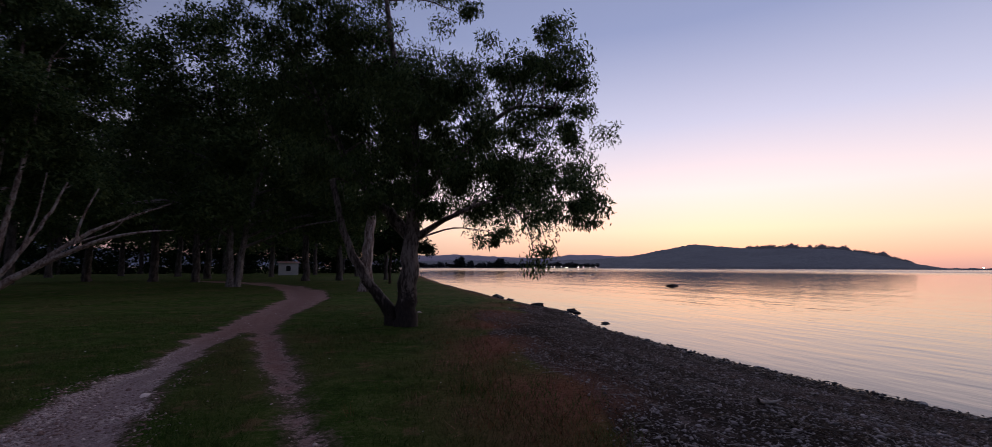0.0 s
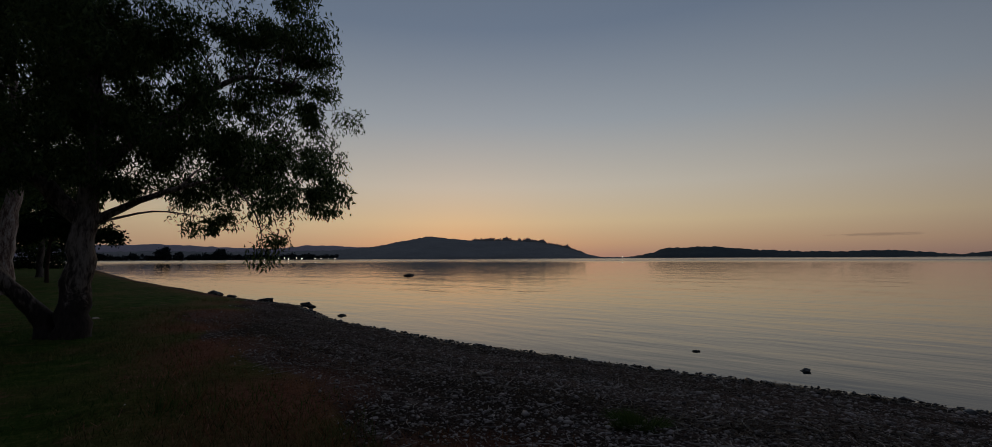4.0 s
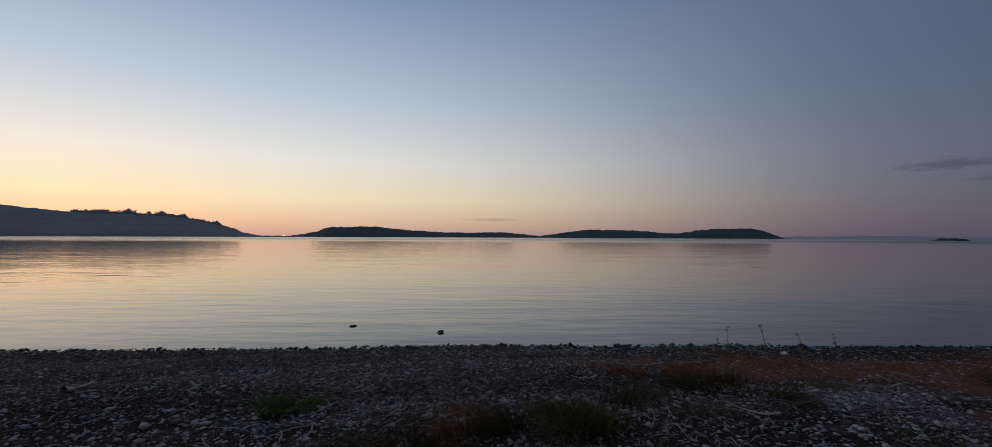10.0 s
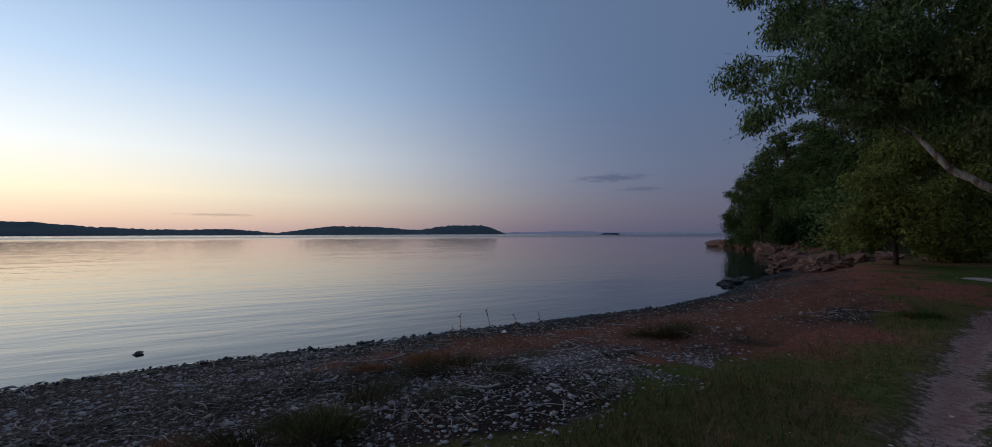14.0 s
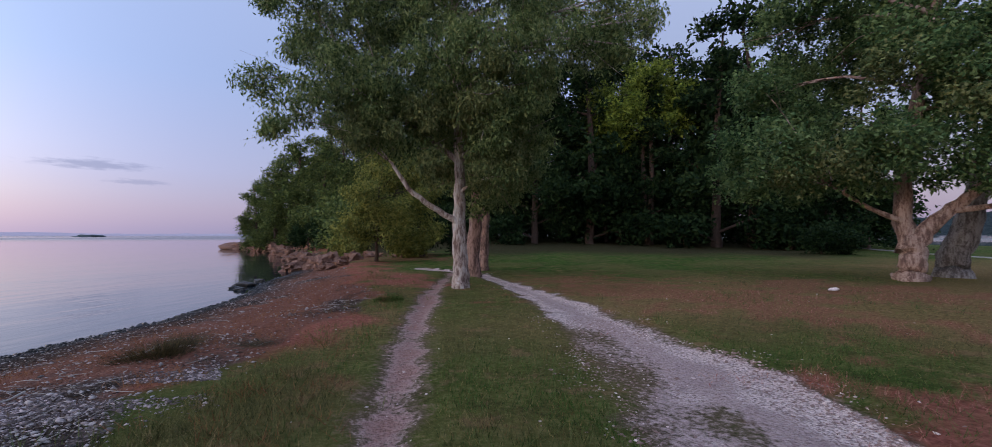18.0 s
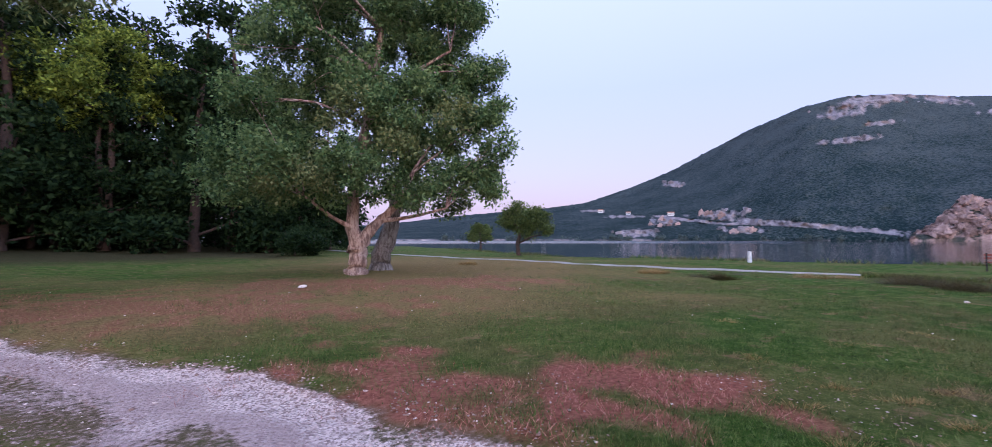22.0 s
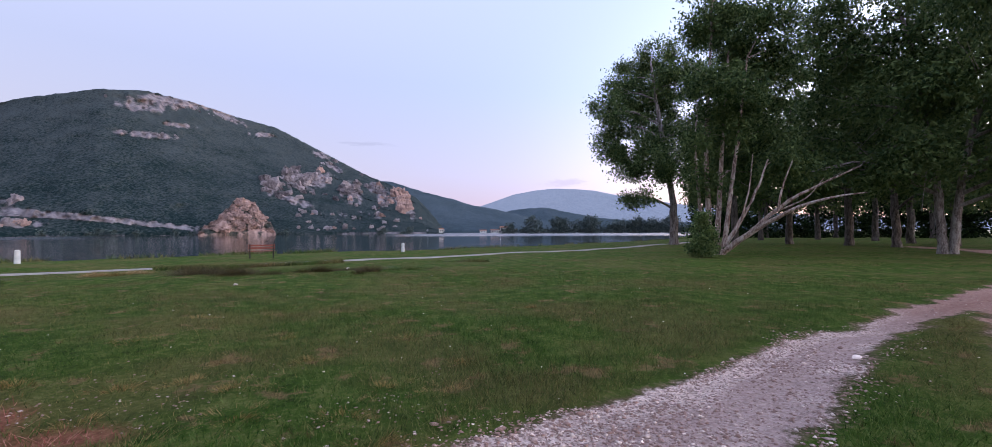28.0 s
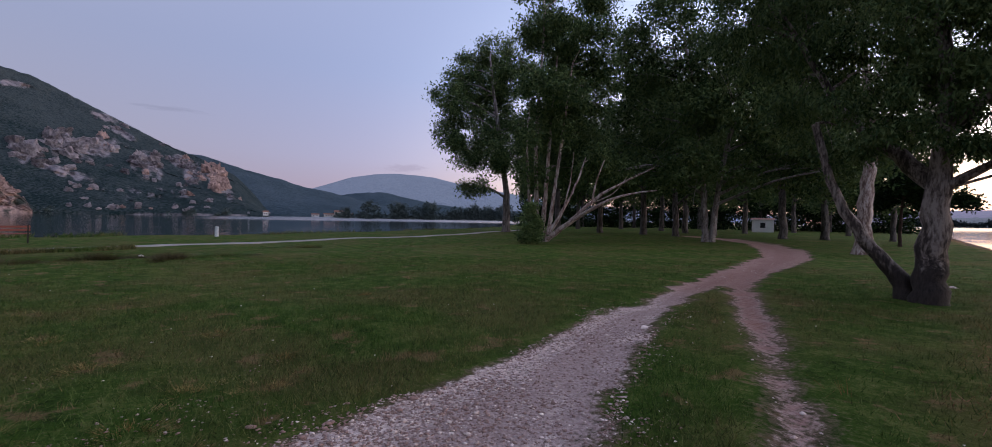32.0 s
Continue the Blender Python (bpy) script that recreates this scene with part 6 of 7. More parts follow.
def track_chance(x, y):
    a, wa = to_line(x, y, MAIN_TRACK)
    b, wb = to_line(x, y, SECOND_TRACK)
    worn = smooth01(0.35 + 0.8 * rough_field(x, y, 0.9, 71) + 0.5 * (a / np.maximum(wa, 0.1)))
    edge = np.exp(-((a - wa / 2) / 0.22) ** 2)
    strewn = 0.3 * np.exp(-((a - wa / 2) / 0.34) ** 2) * smooth01(0.35 + 1.3 * rough_field(x, y, 0.5, 75)) * (a > wa / 2) * (y < 8)
    return np.clip(strewn + np.maximum((a < wa / 2 - 0.02 + 0.2 * rough_field(x, y, 0.6, 73)) * np.maximum(worn * 0.8, 0.9 * edge) * (1 - 0.72 * worn_side(x, y)), 0.05 * (b < wb / 2 + 0.05 + 0.15 * rough_field(x, y, 0.5, 74))), 0, 1)


x, y = scatter(200000, 26, 701, beach_chance, 3.2, 1.45)
pebble_mass("beach_pebbles", "grey shingle of the beach, mixed sizes", x, y, np.random.default_rng(702).gamma(1.4, 0.011, len(x)) + 0.011, M_STONE, 703)
x, y = scatter(150000, 24, 711, track_chance, 2.3, 1.6)
x2, y2 = scatter(190000, 9.5, 714, track_chance, 0.6, 0.9)
x, y = np.concatenate([x, x2]), np.concatenate([y, y2])
pebble_mass("track_gravel", "pale crushed limestone on the track", x, y, np.random.default_rng(712).gamma(1.8, 0.0062, len(x)) + 0.014, M_GRAVEL, 713)


bx, by = [], []
r_ = np.random.default_rng(705)
for cx_, cy_, n_ in ((-5.3, -2.7, 34), (-5.2, -3.2, 36), (-4.9, -1.7, 30), (-4.46, 0.36, 60), (-4.3, -0.2, 30), (-5.3, -1.9, 26), (-1.7, -4.6, 40), (-2.3, -4.9, 40), (-3.3, -4.2, 24), (-2.9, -3.7, 30), (-6.3, -2.5, 16), (-6.0, -1.0, 18), (-5.6, 0.9, 14)):
    bx.append(r_.normal(cx_, 0.24, n_))
    by.append(r_.normal(cy_, 0.24, n_))
bx, by = np.concatenate(bx), np.concatenate(by)
pebble_mass("meadow_gravel", "patches of pale gravel in the turf", bx, by, r_.uniform(0.012, 0.036, len(bx)), M_GRAVEL, 706)


r_ = np.random.default_rng(707)
a_, d_ = np.radians(r_.uniform(-125, -103, 7600)), r_.normal(6.25, 0.42, 7600)
bx, by = -np.sin(a_) * d_, np.cos(a_) * d_
ok = rough_field(bx, by, 0.7, 77) > -0.25
pebble_mass("pale_shingle", "strip of pale pinkish gravel along the beach", bx[ok], by[ok], r_.gamma(1.6, 0.009, ok.sum()) + 0.010, M_PALE, 708)


def along_shore(n, seed, first=4, last=18, out=0.3, wide=0.3):
    """Spots strewn along the waterline, from one corner of the shore to another."""
    r = np.random.default_rng(seed)
    p = np.array(SEA_SHORE[first:last + 1], float)
    leg = np.hypot(*np.diff(p, axis=0).T)
    s = r.random(n) * leg.sum()
    c = np.concatenate([[0], np.cumsum(leg)])
    x, y = np.interp(s, c, p[:, 0]), np.interp(s, c, p[:, 1])
    i = np.clip(np.searchsorted(c, s) - 1, 0, len(leg) - 1)
    d = np.diff(p, axis=0)[i] / leg[i][:, None]
    o = r.normal(out, wide, n) - 0.22 * rough_field(x, y, 1.6, 3)
    return x + d[:, 1] * o, y - d[:, 0] * o


x, y = along_shore(15000, 721, out=-0.3, wide=0.34)
pebble_mass("wet_pebbles", "dark wet stones and weed along the waterline", x, y, np.random.default_rng(722).gamma(2.0, 0.016, len(x)) + 0.025, M_WETSTONE, 723, 0.1)

# single stones: dark ones at the waterline, pale ones on the shingle, on the track and in the grass
WETS = [stone_mesh(660 + k, M_WETSTONE, 2, 0.26, 0.62) for k in range(5)]
PALES = [stone_mesh(670 + k, M_GRAVEL, 2, 0.26, 0.6) for k in range(5)]
GREYS = [stone_mesh(680 + k, M_STONE, 2, 0.26, 0.6) for k in range(5)]


def strew(meshes, name, x, y, sizes, label, group, seed, parent=None):
    r = np.random.default_rng(seed)
    z = lie(x, y)[0]
    for k in range(len(x)):
        ob = new(name, meshes[k % len(meshes)])
        s = sizes[k]
        ob.matrix_basis = pose(x[k], y[k], z[k] + s * 0.12, r.uniform(-14, 14), r.uniform(-14, 14), r.uniform(0, 360)) @ Matrix.Diagonal((s * r.uniform(1, 1.5), s, s * r.uniform(0.7, 1.2), 1))
        if parent:
            ob.parent = parent
        else:
            tagged(ob, label, "stone", group)


x, y = along_shore(140, 731, 5, 17, -0.15, 0.32)
strew(WETS, "waterline_stone", x[:140], y[:140], np.random.default_rng(732).uniform(0.06, 0.16, 140), "dark wet stone at the water's edge", "stones at the waterline", 733)
x, y = scatter(3000, 13, 741, beach_chance, 4.5, 1.2)
strew(GREYS, "stone", x[:130], y[:130], np.random.default_rng(742).uniform(0.025, 0.06, 130), "", "", 743, ground)
x, y = scatter(3000, 9, 751, track_chance, 2.6, 1.2)
strew(PALES, "stone", x[:280], y[:280], np.random.default_rng(752).uniform(0.016, 0.028, 280), "", "", 753, ground)


def meadow_chance(x, y):
    _, sea, lag = lie(x, y)
    a, wa = to_line(x, y, MAIN_TRACK)
    b, wb = to_line(x, y, SECOND_TRACK)
    wide = np.interp(y, BEACH_Y, BEACH_W)
    return (sea > wide - 0.1) * (lag > 1) * smooth01((a - wa / 2) / 0.25) * smooth01((b - wb / 2 - 0.14) / 0.22)


x, y = scatter(1200, 14, 764, meadow_chance, 3.0, 1.2)
strew(PALES, "stone", x[:80], y[:80], np.random.default_rng(765).uniform(0.010, 0.026, 80), "", "", 766, ground)
x, y = scatter(700, 20, 761, meadow_chance, 3.0, 1.3)
strew(PALES, "white_stone", x[:55], y[:55], np.random.default_rng(762).uniform(0.012, 0.035, 55), "small white stone lying in the grass", "stones in the grass", 763)
for lon, d, size, label in ((169.2, 17.0, 0.22, "flat white stone slab in the turf"), (-101.4, 10.4, 0.13, "white stone near the waterline"), (9.2, 17.0, 0.13, "white stone beside the old tree"), (90.5, 22, 0.16, "pale stone in the meadow"), (102, 16, 0.12, "pale stone in the meadow"), (36, 7.5, 0.1, "white stone in the grass")):
    p = at(lon, 0, d)
    strew([PALES[int(d) % 5]], "white_stone", p[:1], p[1:2], [size], label, "stones in the grass", int(d))


# ---------------------------------------------------------------- driftwood
def driftwood(lon, d, length, thick, turn, bend, seed, label):
    p = at(lon, 0, d)
    r = np.random.default_rng(seed)
    a = radians(turn)
    pts = []
    for k in range(5):
        s = (k / 4 - 0.5) * length
        x, y = p[0] + math.cos(a) * s + bend * math.sin(k * 1.3) * -math.sin(a), p[1] + math.sin(a) * s + bend * math.sin(k * 1.3) * math.cos(a)
        pts.append((x, y, float(lie(x, y)[0]) + thick * 0.7 + (0.03 if k in (0, 4) else 0), thick * (1 - 0.13 * k)))
    base = np.array([p[0], p[1], float(lie(p[0], p[1])[0])])
    top = thing("driftwood", base, label, "driftwood", "driftwood on the beach")
    v, f = tube(wiggle(pts, 0.4, seed), 7, seed, 0.15)
    mesh_part("stick", v - base, f, M_WOOD, top, smooth=True)
    if length > 0.5:
        m = pts[2]
        e = (m[0] + r.normal(0, 0.12), m[1] + r.normal(0, 0.12), m[2] + 0.06)
        v, f = tube([(*m[:3], thick * 0.6), ((m[0] + e[0]) / 2, (m[1] + e[1]) / 2, m[2] + 0.05, thick * 0.4), (*e, thick * 0.2)], 6, seed)
        mesh_part("snag", v - base, f, M_WOOD, top, smooth=True)


STICKS = [(-68.5, 5.2, 0.34, 0.014, 60, 0.02), (-29, 7.3, 0.55, 0.03, 35, 0.02), (-38, 6.5, 0.3, 0.02, 80, 0.01), (-78, 6.6, 0.6, 0.014, 10, 0.05), (-74, 6.8, 0.5, 0.012, 140, 0.06), (-80.5, 5.9, 0.32, 0.016, 120, 0.03), (-58, 4.6, 0.4, 0.01, 20, 0.03), (-60, 4.4, 0.5, 0.009, 75, 0.02), (-62, 4.7, 0.35, 0.009, 130, 0.02), (-86, 7.2, 0.9, 0.014, 100, 0.08), (-48, 8.0, 0.6, 0.012, 40, 0.04)]
SMALL_STICKS = [(-33, 9.5, 0.8, 0.015, 60, 0.03), (-21, 12, 0.9, 0.02, 75, 0.03), (-90, 8.0, 0.7, 0.012, 70, 0.05), (-66, 8.6, 1.0, 0.012, 30, 0.05), (-56, 9.0, 1.1, 0.012, 45, 0.04), (-101, 6.0, 0.7, 0.016, 95, 0.05), (-108, 7.0, 0.8, 0.014, 110, 0.05), (-98, 5.0, 0.5, 0.012, 60, 0.03), (-52, 5.6, 0.6, 0.01, 160, 0.04), (-44, 7.0, 0.5, 0.012, 15, 0.03), (-118, 9, 0.9, 0.016, 120, 0.05)]
for k, q in enumerate(STICKS + SMALL_STICKS):
    driftwood(*q, 800 + k, "bleached driftwood stick lying on the shingle")
r_ = np.random.default_rng(850)
bits = []
x, y = scatter(9000, 15, 851, beach_chance, 4.0, 1.2)
for k in range(min(800, len(x))):
    a, L = r_.uniform(0, 6.28), r_.uniform(0.08, 0.4)
    z = float(lie(x[k], y[k])[0]) + 0.015
    bits.append(tube([(x[k] - math.cos(a) * L / 2, y[k] - math.sin(a) * L / 2, z, 0.004), (x[k], y[k], z + 0.012, 0.005), (x[k] + math.cos(a + 0.3) * L / 2, y[k] + math.sin(a + 0.3) * L / 2, z + 0.01, 0.002)], 4))
v, f = joined(bits)
tagged(new("driftwood_litter", mesh_of("driftwood_litter", v, f, M_WOOD)), "thin dry twigs strewn over the shingle", "driftwood", kind="stuff")


M_WRACK = leafy("dry_sea_wrack", [(0.012, 0.009, 0.007), (0.04, 0.028, 0.02), (0.11, 0.075, 0.05)], 0.05)
x, y = scatter(240000, 18, 861, lambda x, y: beach_chance(x, y) * smooth01(rough_field(lie(x, y)[1] * 2.0, y * 0.35, 0.9, 91) * 1.8 + 0.1), 3.6, 1.25)
z = lie(x, y)[0] + 0.02
v, f = leaves(np.stack([x, y, z], -1), 0.13, 0.02, 0.0, np.random.default_rng(862))
v[:, 2] = np.repeat(z, 4) + (v[:, 2] - np.repeat(z, 4)) * 0.25
tagged(new("sea_wrack", mesh_of("sea_wrack", v, f, M_WRACK)), "dark dry sea wrack strewn over the shingle", "sea wrack", kind="stuff")


# ---------------------------------------------------------------- grass and weeds
def blades(name, label, x, y, length, width, mat, seed, spread=0.35, category="grass"):
    r = np.random.default_rng(seed)
    n = len(x)
    z = lie(x, y)[0]
    h = length * r.uniform(0.5, 1.35, n)
    a, t = r.uniform(0, 6.28, n), r.normal(0, spread, (n, 2))
    wx, wy = np.cos(a) * width / 2, np.sin(a) * width / 2
    p = np.stack([np.stack([x - wx, y - wy, z - 0.01], -1), np.stack([x + wx, y + wy, z - 0.01], -1), np.stack([x + t[:, 0] * h, y + t[:, 1] * h, z + h], -1)], 1)
    return tagged(new(name, mesh_of(name, p.reshape(-1, 3), np.arange(n * 3).reshape(-1, 3), mat)), label, category, kind="stuff")


def tufted(x, y, per, spread, seed):
    r = np.random.default_rng(seed)
    k = np.repeat(np.arange(len(x)), per)
    return x[k] + r.normal(0, spread, len(k)), y[k] + r.normal(0, spread, len(k))


x, y = scatter(700000, 20, 901, lambda x, y: meadow_chance(x, y) * (1 - 0.8 * red_at(x, y)) * (1 - 0.9 * straw_at(x, y)) * (0.65 + 0.5 * rough_field(x, y, 1.1, 81)), 2.2, 1.25)
x2, y2 = scatter(60000, 2.6, 917, lambda x, y: meadow_chance(x, y) * 0.75, 0.05, 0.55)
x, y = np.concatenate([x, x2]), np.concatenate([y, y2])
blades("grass", "short green meadow grass", x, y, 0.065, 0.008, M_BLADE, 902, 0.6)
x, y = scatter(30000, 30, 903, lambda x, y: meadow_chance(x, y) * smooth01(rough_field(x, y, 1.6, 82) * 2) * 0.6, 2.4, 1.2)
x, y = tufted(x, y, 12, 0.05, 904)
blades("grass_tufts", "taller tufts in the meadow", x, y, 0.11, 0.006, M_BLADE, 905, 0.45)
x, y = scatter(220000, 34, 906, lambda x, y: meadow_chance(x, y) * straw_at(x, y) * 0.7, 3.0, 1.2)
blades("dry_grass", "brownish dry turf", x, y, 0.06, 0.007, M_STRAW, 907, 0.5)
x, y = scatter(260000, 26, 908, lambda x, y: red_at(x, y) * smooth01(0.55 + 1.0 * rough_field(x, y, 0.45, 76)) * (lie(x, y)[1] > 0.8) * np.minimum(1, 0.3 + track_chance(x, y) < 0.6), 2.5, 1.25)
shore = (lie(x, y)[1] < np.interp(y, BEACH_Y, BEACH_W) + 0.6)
blades("rusty_weeds", "low rust-brown weeds on the shingle", x[shore], y[shore], 0.10, 0.008, M_RUST, 910, 0.9, "weeds")
x, y = x[~shore], y[~shore]
blades("dry_weeds", "low reddish dry weeds", x, y, 0.07, 0.008, M_DRY, 909, 0.8, "weeds")


def fringe_chance(x, y):
    """The ragged seam of longer grass at the top of the beach."""
    sea = lie(x, y)[1]
    wide = np.interp(y, BEACH_Y, BEACH_W)
    return np.exp(-((sea - wide - 0.5) / 0.7) ** 2) * smooth01(0.5 + rough_field(x, y, 0.9, 83))


x, y = scatter(16000, 24, 911, fringe_chance, 2.6, 1.2)
x, y = tufted(x, y, 10, 0.07, 912)
blades("beach_grass", "dark long grass at the top of the beach", x, y, 0.17, 0.007, M_BLADE, 913, 0.5)
x, y = scatter(7000, 24, 914, fringe_chance, 2.6, 1.2)
x, y = tufted(x, y, 8, 0.08, 915)
blades("rusty_grass", "rusty dry grass at the top of the beach", x, y, 0.13, 0.007, M_RUST, 916, 0.7)


def clump_of(name, label, lon, d, wide, tall, count, mat, seed, width=0.007, category="plant", group=""):
    """One plant: a tuft of leaning blades."""
    p = at(lon, 0, d)
    r = np.random.default_rng(seed)
    hubs = r.normal(0, wide / 2.0, (7, 2))
    q = hubs[r.integers(0, 7, count)] + r.normal(0, wide / 6, (count, 2))
    z = lie(p[0] + q[:, 0], p[1] + q[:, 1])[0]
    base = np.array([p[0], p[1], float(lie(p[0], p[1])[0])])
    h = 0.6 * tall * r.uniform(0.3, 1.5, count) * np.exp(-0.6 * (np.hypot(q[:, 0], q[:, 1]) / wide) ** 2)
    a = r.uniform(0, 6.28, count)
    o = np.stack([np.cos(a), np.sin(a), 0 * a], -1) * width / 2
    b = np.stack([q[:, 0] + base[0], q[:, 1] + base[1], z - 0.01], -1)
    t = b + np.stack([q[:, 0] * 0.5 + r.normal(0, 0.25, count) * h, q[:, 1] * 0.5 + r.normal(0, 0.25, count) * h, h], -1)
    v = np.stack([b - o, b + o, t], 1).reshape(-1, 3) - base
    top = thing(name, base, label, category, group)
    tagged(mesh_part("leaves", v, np.arange(count * 3).reshape(-1, 3), mat, top), kind="stuff")


M_TUSSOCK = leafy("rank_tussock", [(0.02, 0.018, 0.008), (0.055, 0.045, 0.02), (0.11, 0.085, 0.035)], 0.15)
BEACH_TUFTS = [(-46.5, 5.0, 0.28, 0.2, M_BLADE, "dark green tuft growing through the shingle"),
    (-94, 6.4, 0.6, 0.2, M_RUST, "rusty low weed on the shingle"),
    (-80, 4.2, 0.5, 0.26, M_BLADE, "dark green tuft at the top of the beach"),
    (-66, 3.9, 0.45, 0.2, M_RUST, "rusty weed at the top of the beach"),
    (-88, 6.2, 0.5, 0.16, M_RUST, "rusty low weed on the shingle"),
    (-84, 4.6, 0.7, 0.3, M_TUSSOCK, "dark brown weeds at the top of the beach"),
    (-97, 5.8, 0.7, 0.3, M_TUSSOCK, "dark brown weeds at the top of the beach"),
    (-74, 4.1, 0.6, 0.25, M_TUSSOCK, "dark brown weeds at the top of the beach")]
MEADOW_TUFTS = [(-62, 3.7, 0.6, 0.22, M_TUSSOCK, "dark brown weeds at the top of the beach"),
    (-120, 8.5, 0.9, 0.35, M_TUSSOCK, "dark brown weeds at the top of the beach"),
    (128, 24, 0.9, 0.4, M_STRAW, "dark brown tussock in the meadow"),
    (104.5, 20.5, 1.6, 0.5, M_TUSSOCK, "dark brown tussock in the meadow"),
    (101, 20, 1.3, 0.5, M_TUSSOCK, "dark brown tussock in the meadow"),
    (94, 21, 1.1, 0.45, M_TUSSOCK, "dark brown tussock in the meadow"),
    (88, 19.5, 0.8, 0.4, M_TUSSOCK, "dark brown tussock in the meadow"),
    (121, 21.5, 1.0, 0.45, M_TUSSOCK, "dark brown tussock in the meadow"),
    (150, 30, 0.7, 0.35, M_STRAW, "brown tussock in the meadow"),
    (84, 21, 1.0, 0.3, M_BLADE, "dark green tussock in the meadow"),
    (112, 23, 1.0, 0.3, M_STRAW, "brown tussock in the meadow"),
    (76, 26, 1.1, 0.35, M_BLADE, "dark green tussock in the meadow"),
    (-142, 12.5, 0.5, 0.3, M_BLADE, "tuft of grass beside the narrow track")]
for k, (lon, d, wide, tall, mat, label) in enumerate(BEACH_TUFTS + MEADOW_TUFTS):
    clump_of("tuft", label, lon, d, wide, tall, int(900 * (1 + wide * 1.6)), mat, 920 + k, group="tufts")
for k, (x0, y0) in enumerate([(-10.2, -2.8), (-5.88, -1.7), (-4.6, -1.0), (-3.83, -0.44), (-4.4, -0.1), (-3.8, 0.12), (-5.9, -2.35), (-5.2, 0.3), (-8.7, -5.3), (-7.4, 0.8), (-9.5, 3.6), (-6.3, -3.4), (-5.5, -1.2), (-6.8, -1.5), (-6.4, -0.5), (-5.0, -2.3), (-4.2, -1.6), (-8.2, -3.1), (-7.9, -1.0), (-5.9, 1.3), (-4.9, 0.9)]):
    clump_of("dry_tuft", "straw-coloured dry tuft in the meadow", math.degrees(math.atan2(-x0, y0)), math.hypot(x0, y0), 0.26, 0.09, 340, M_STRAW, 960 + k, group="dry tufts")
for k, (lon, d, h) in enumerate([(-96.2, 9.6, 0.5), (-99.8, 9.8, 0.55), (-103.2, 10.2, 0.4), (-105.8, 10.6, 0.45), (-94.9, 9.4, 0.3)]):
    p = at(lon, 0, d)
    base = np.array([p[0], p[1], float(lie(p[0], p[1])[0])])
    top = thing("weed_stalk", base, "thin dry weed stalk at the waterline", "plant", "weed stalks")
    s = radians(k * 50)
    v, f = tube([(0, 0, -0.02, 0.006), (0.03 * math.cos(s), 0.03 * math.sin(s), h * 0.5, 0.004), (0.1 * math.cos(s), 0.1 * math.sin(s), h, 0.002)], 5, k)
    mesh_part("stem", v, f, M_RUST, top)
    v, f = leaves(np.array([(0.1 * math.cos(s) * q, 0.1 * math.sin(s) * q, h * q) for q in np.linspace(0.4, 1, 14)]), 0.06, 0.018, 0.0, np.random.default_rng(930 + k))
    mesh_part("leaves", v, f, M_RUST, top)


r_ = np.random.default_rng(940)
t_ = r_.random(26000)
i_ = (t_ * 9).astype(int)
L_ = np.array(LAGOON_SHORE[3:13])
x = L_[i_, 0] + (L_[i_ + 1, 0] - L_[i_, 0]) * (t_ * 9 - i_) + r_.uniform(0.5, 8.5, len(t_)) ** 1.0
y = L_[i_, 1] + (L_[i_ + 1, 1] - L_[i_, 1]) * (t_ * 9 - i_) + r_.normal(0, 0.6, len(t_))
ok = rough_field(x, y, 2.5, 88) > 0.0
blades("bank_grass", "rank dark grass along the lagoon bank", x[ok], y[ok], 0.34, 0.05, M_BLADE, 941, 0.5)


# ---------------------------------------------------------------- the paved footpath by the lagoon
M_PAVING = plain("pale_concrete", (0.27, 0.235, 0.205), (0.42, 0.37, 0.33), 1.2, 0.9, 0.3, 0.006)
fp = np.array(FOOTPATH)
s_ = np.linspace(0, len(fp) - 1, 130)
cx, cy = np.interp(s_, np.arange(len(fp)), fp[:, 0]), np.interp(s_, np.arange(len(fp)), fp[:, 1])
dx, dy = np.gradient(cx), np.gradient(cy)
ln = np.hypot(dx, dy)
rows = []
for o, lift in ((-0.5, -0.12), (-0.47, 0.035), (0.47, 0.035), (0.5, -0.12)):
    px, py = cx - dy / ln * o, cy + dx / ln * o
    rows.append(np.stack([px, py, np.maximum(lie(cx, cy)[0], lie(px, py)[0]) + lift], -1))
pv = np.stack(rows, 1).reshape(-1, 3)
pf = [(i * 4 + k, i * 4 + k + 1, i * 4 + k + 5, i * 4 + k + 4) for i in range(129) for k in range(3)]
tagged(new("footpath", mesh_of("footpath", pv, pf, M_PAVING)), "narrow pale concrete footpath along the lagoon", "path", kind="structure")

# longer grass that hides stretches of the path
r_ = np.random.default_rng(950)
vx, vy = [], []
for lo, hi, n_ in ((91, 109, 7000),):
    lon_ = r_.uniform(lo, hi, n_)
    ang_ = np.degrees(np.arctan2(-cx, cy)) % 360
    o_ = np.argsort(ang_)
    d_ = np.interp(lon_, ang_[o_], np.hypot(cx, cy)[o_]) - r_.uniform(0.7, 1.8, n_)
    vx.append(-np.sin(np.radians(lon_)) * d_)
    vy.append(np.cos(np.radians(lon_)) * d_)
blades("verge_grass", "longer grass beside the footpath", np.concatenate(vx), np.concatenate(vy), 0.17, 0.03, M_BLADE, 951, 0.5)

# ---------------------------------------------------------------- bench, bollards, houses, lamps
M_BENCH = plain("red_brown_paint", (0.20, 0.05, 0.035), (0.34, 0.10, 0.07), 9, 0.6, 0.2, 0.003)
M_WHITE = plain("whitewashed_concrete", (0.55, 0.54, 0.52), (0.78, 0.77, 0.75), 5, 0.85, 0.3, 0.005)
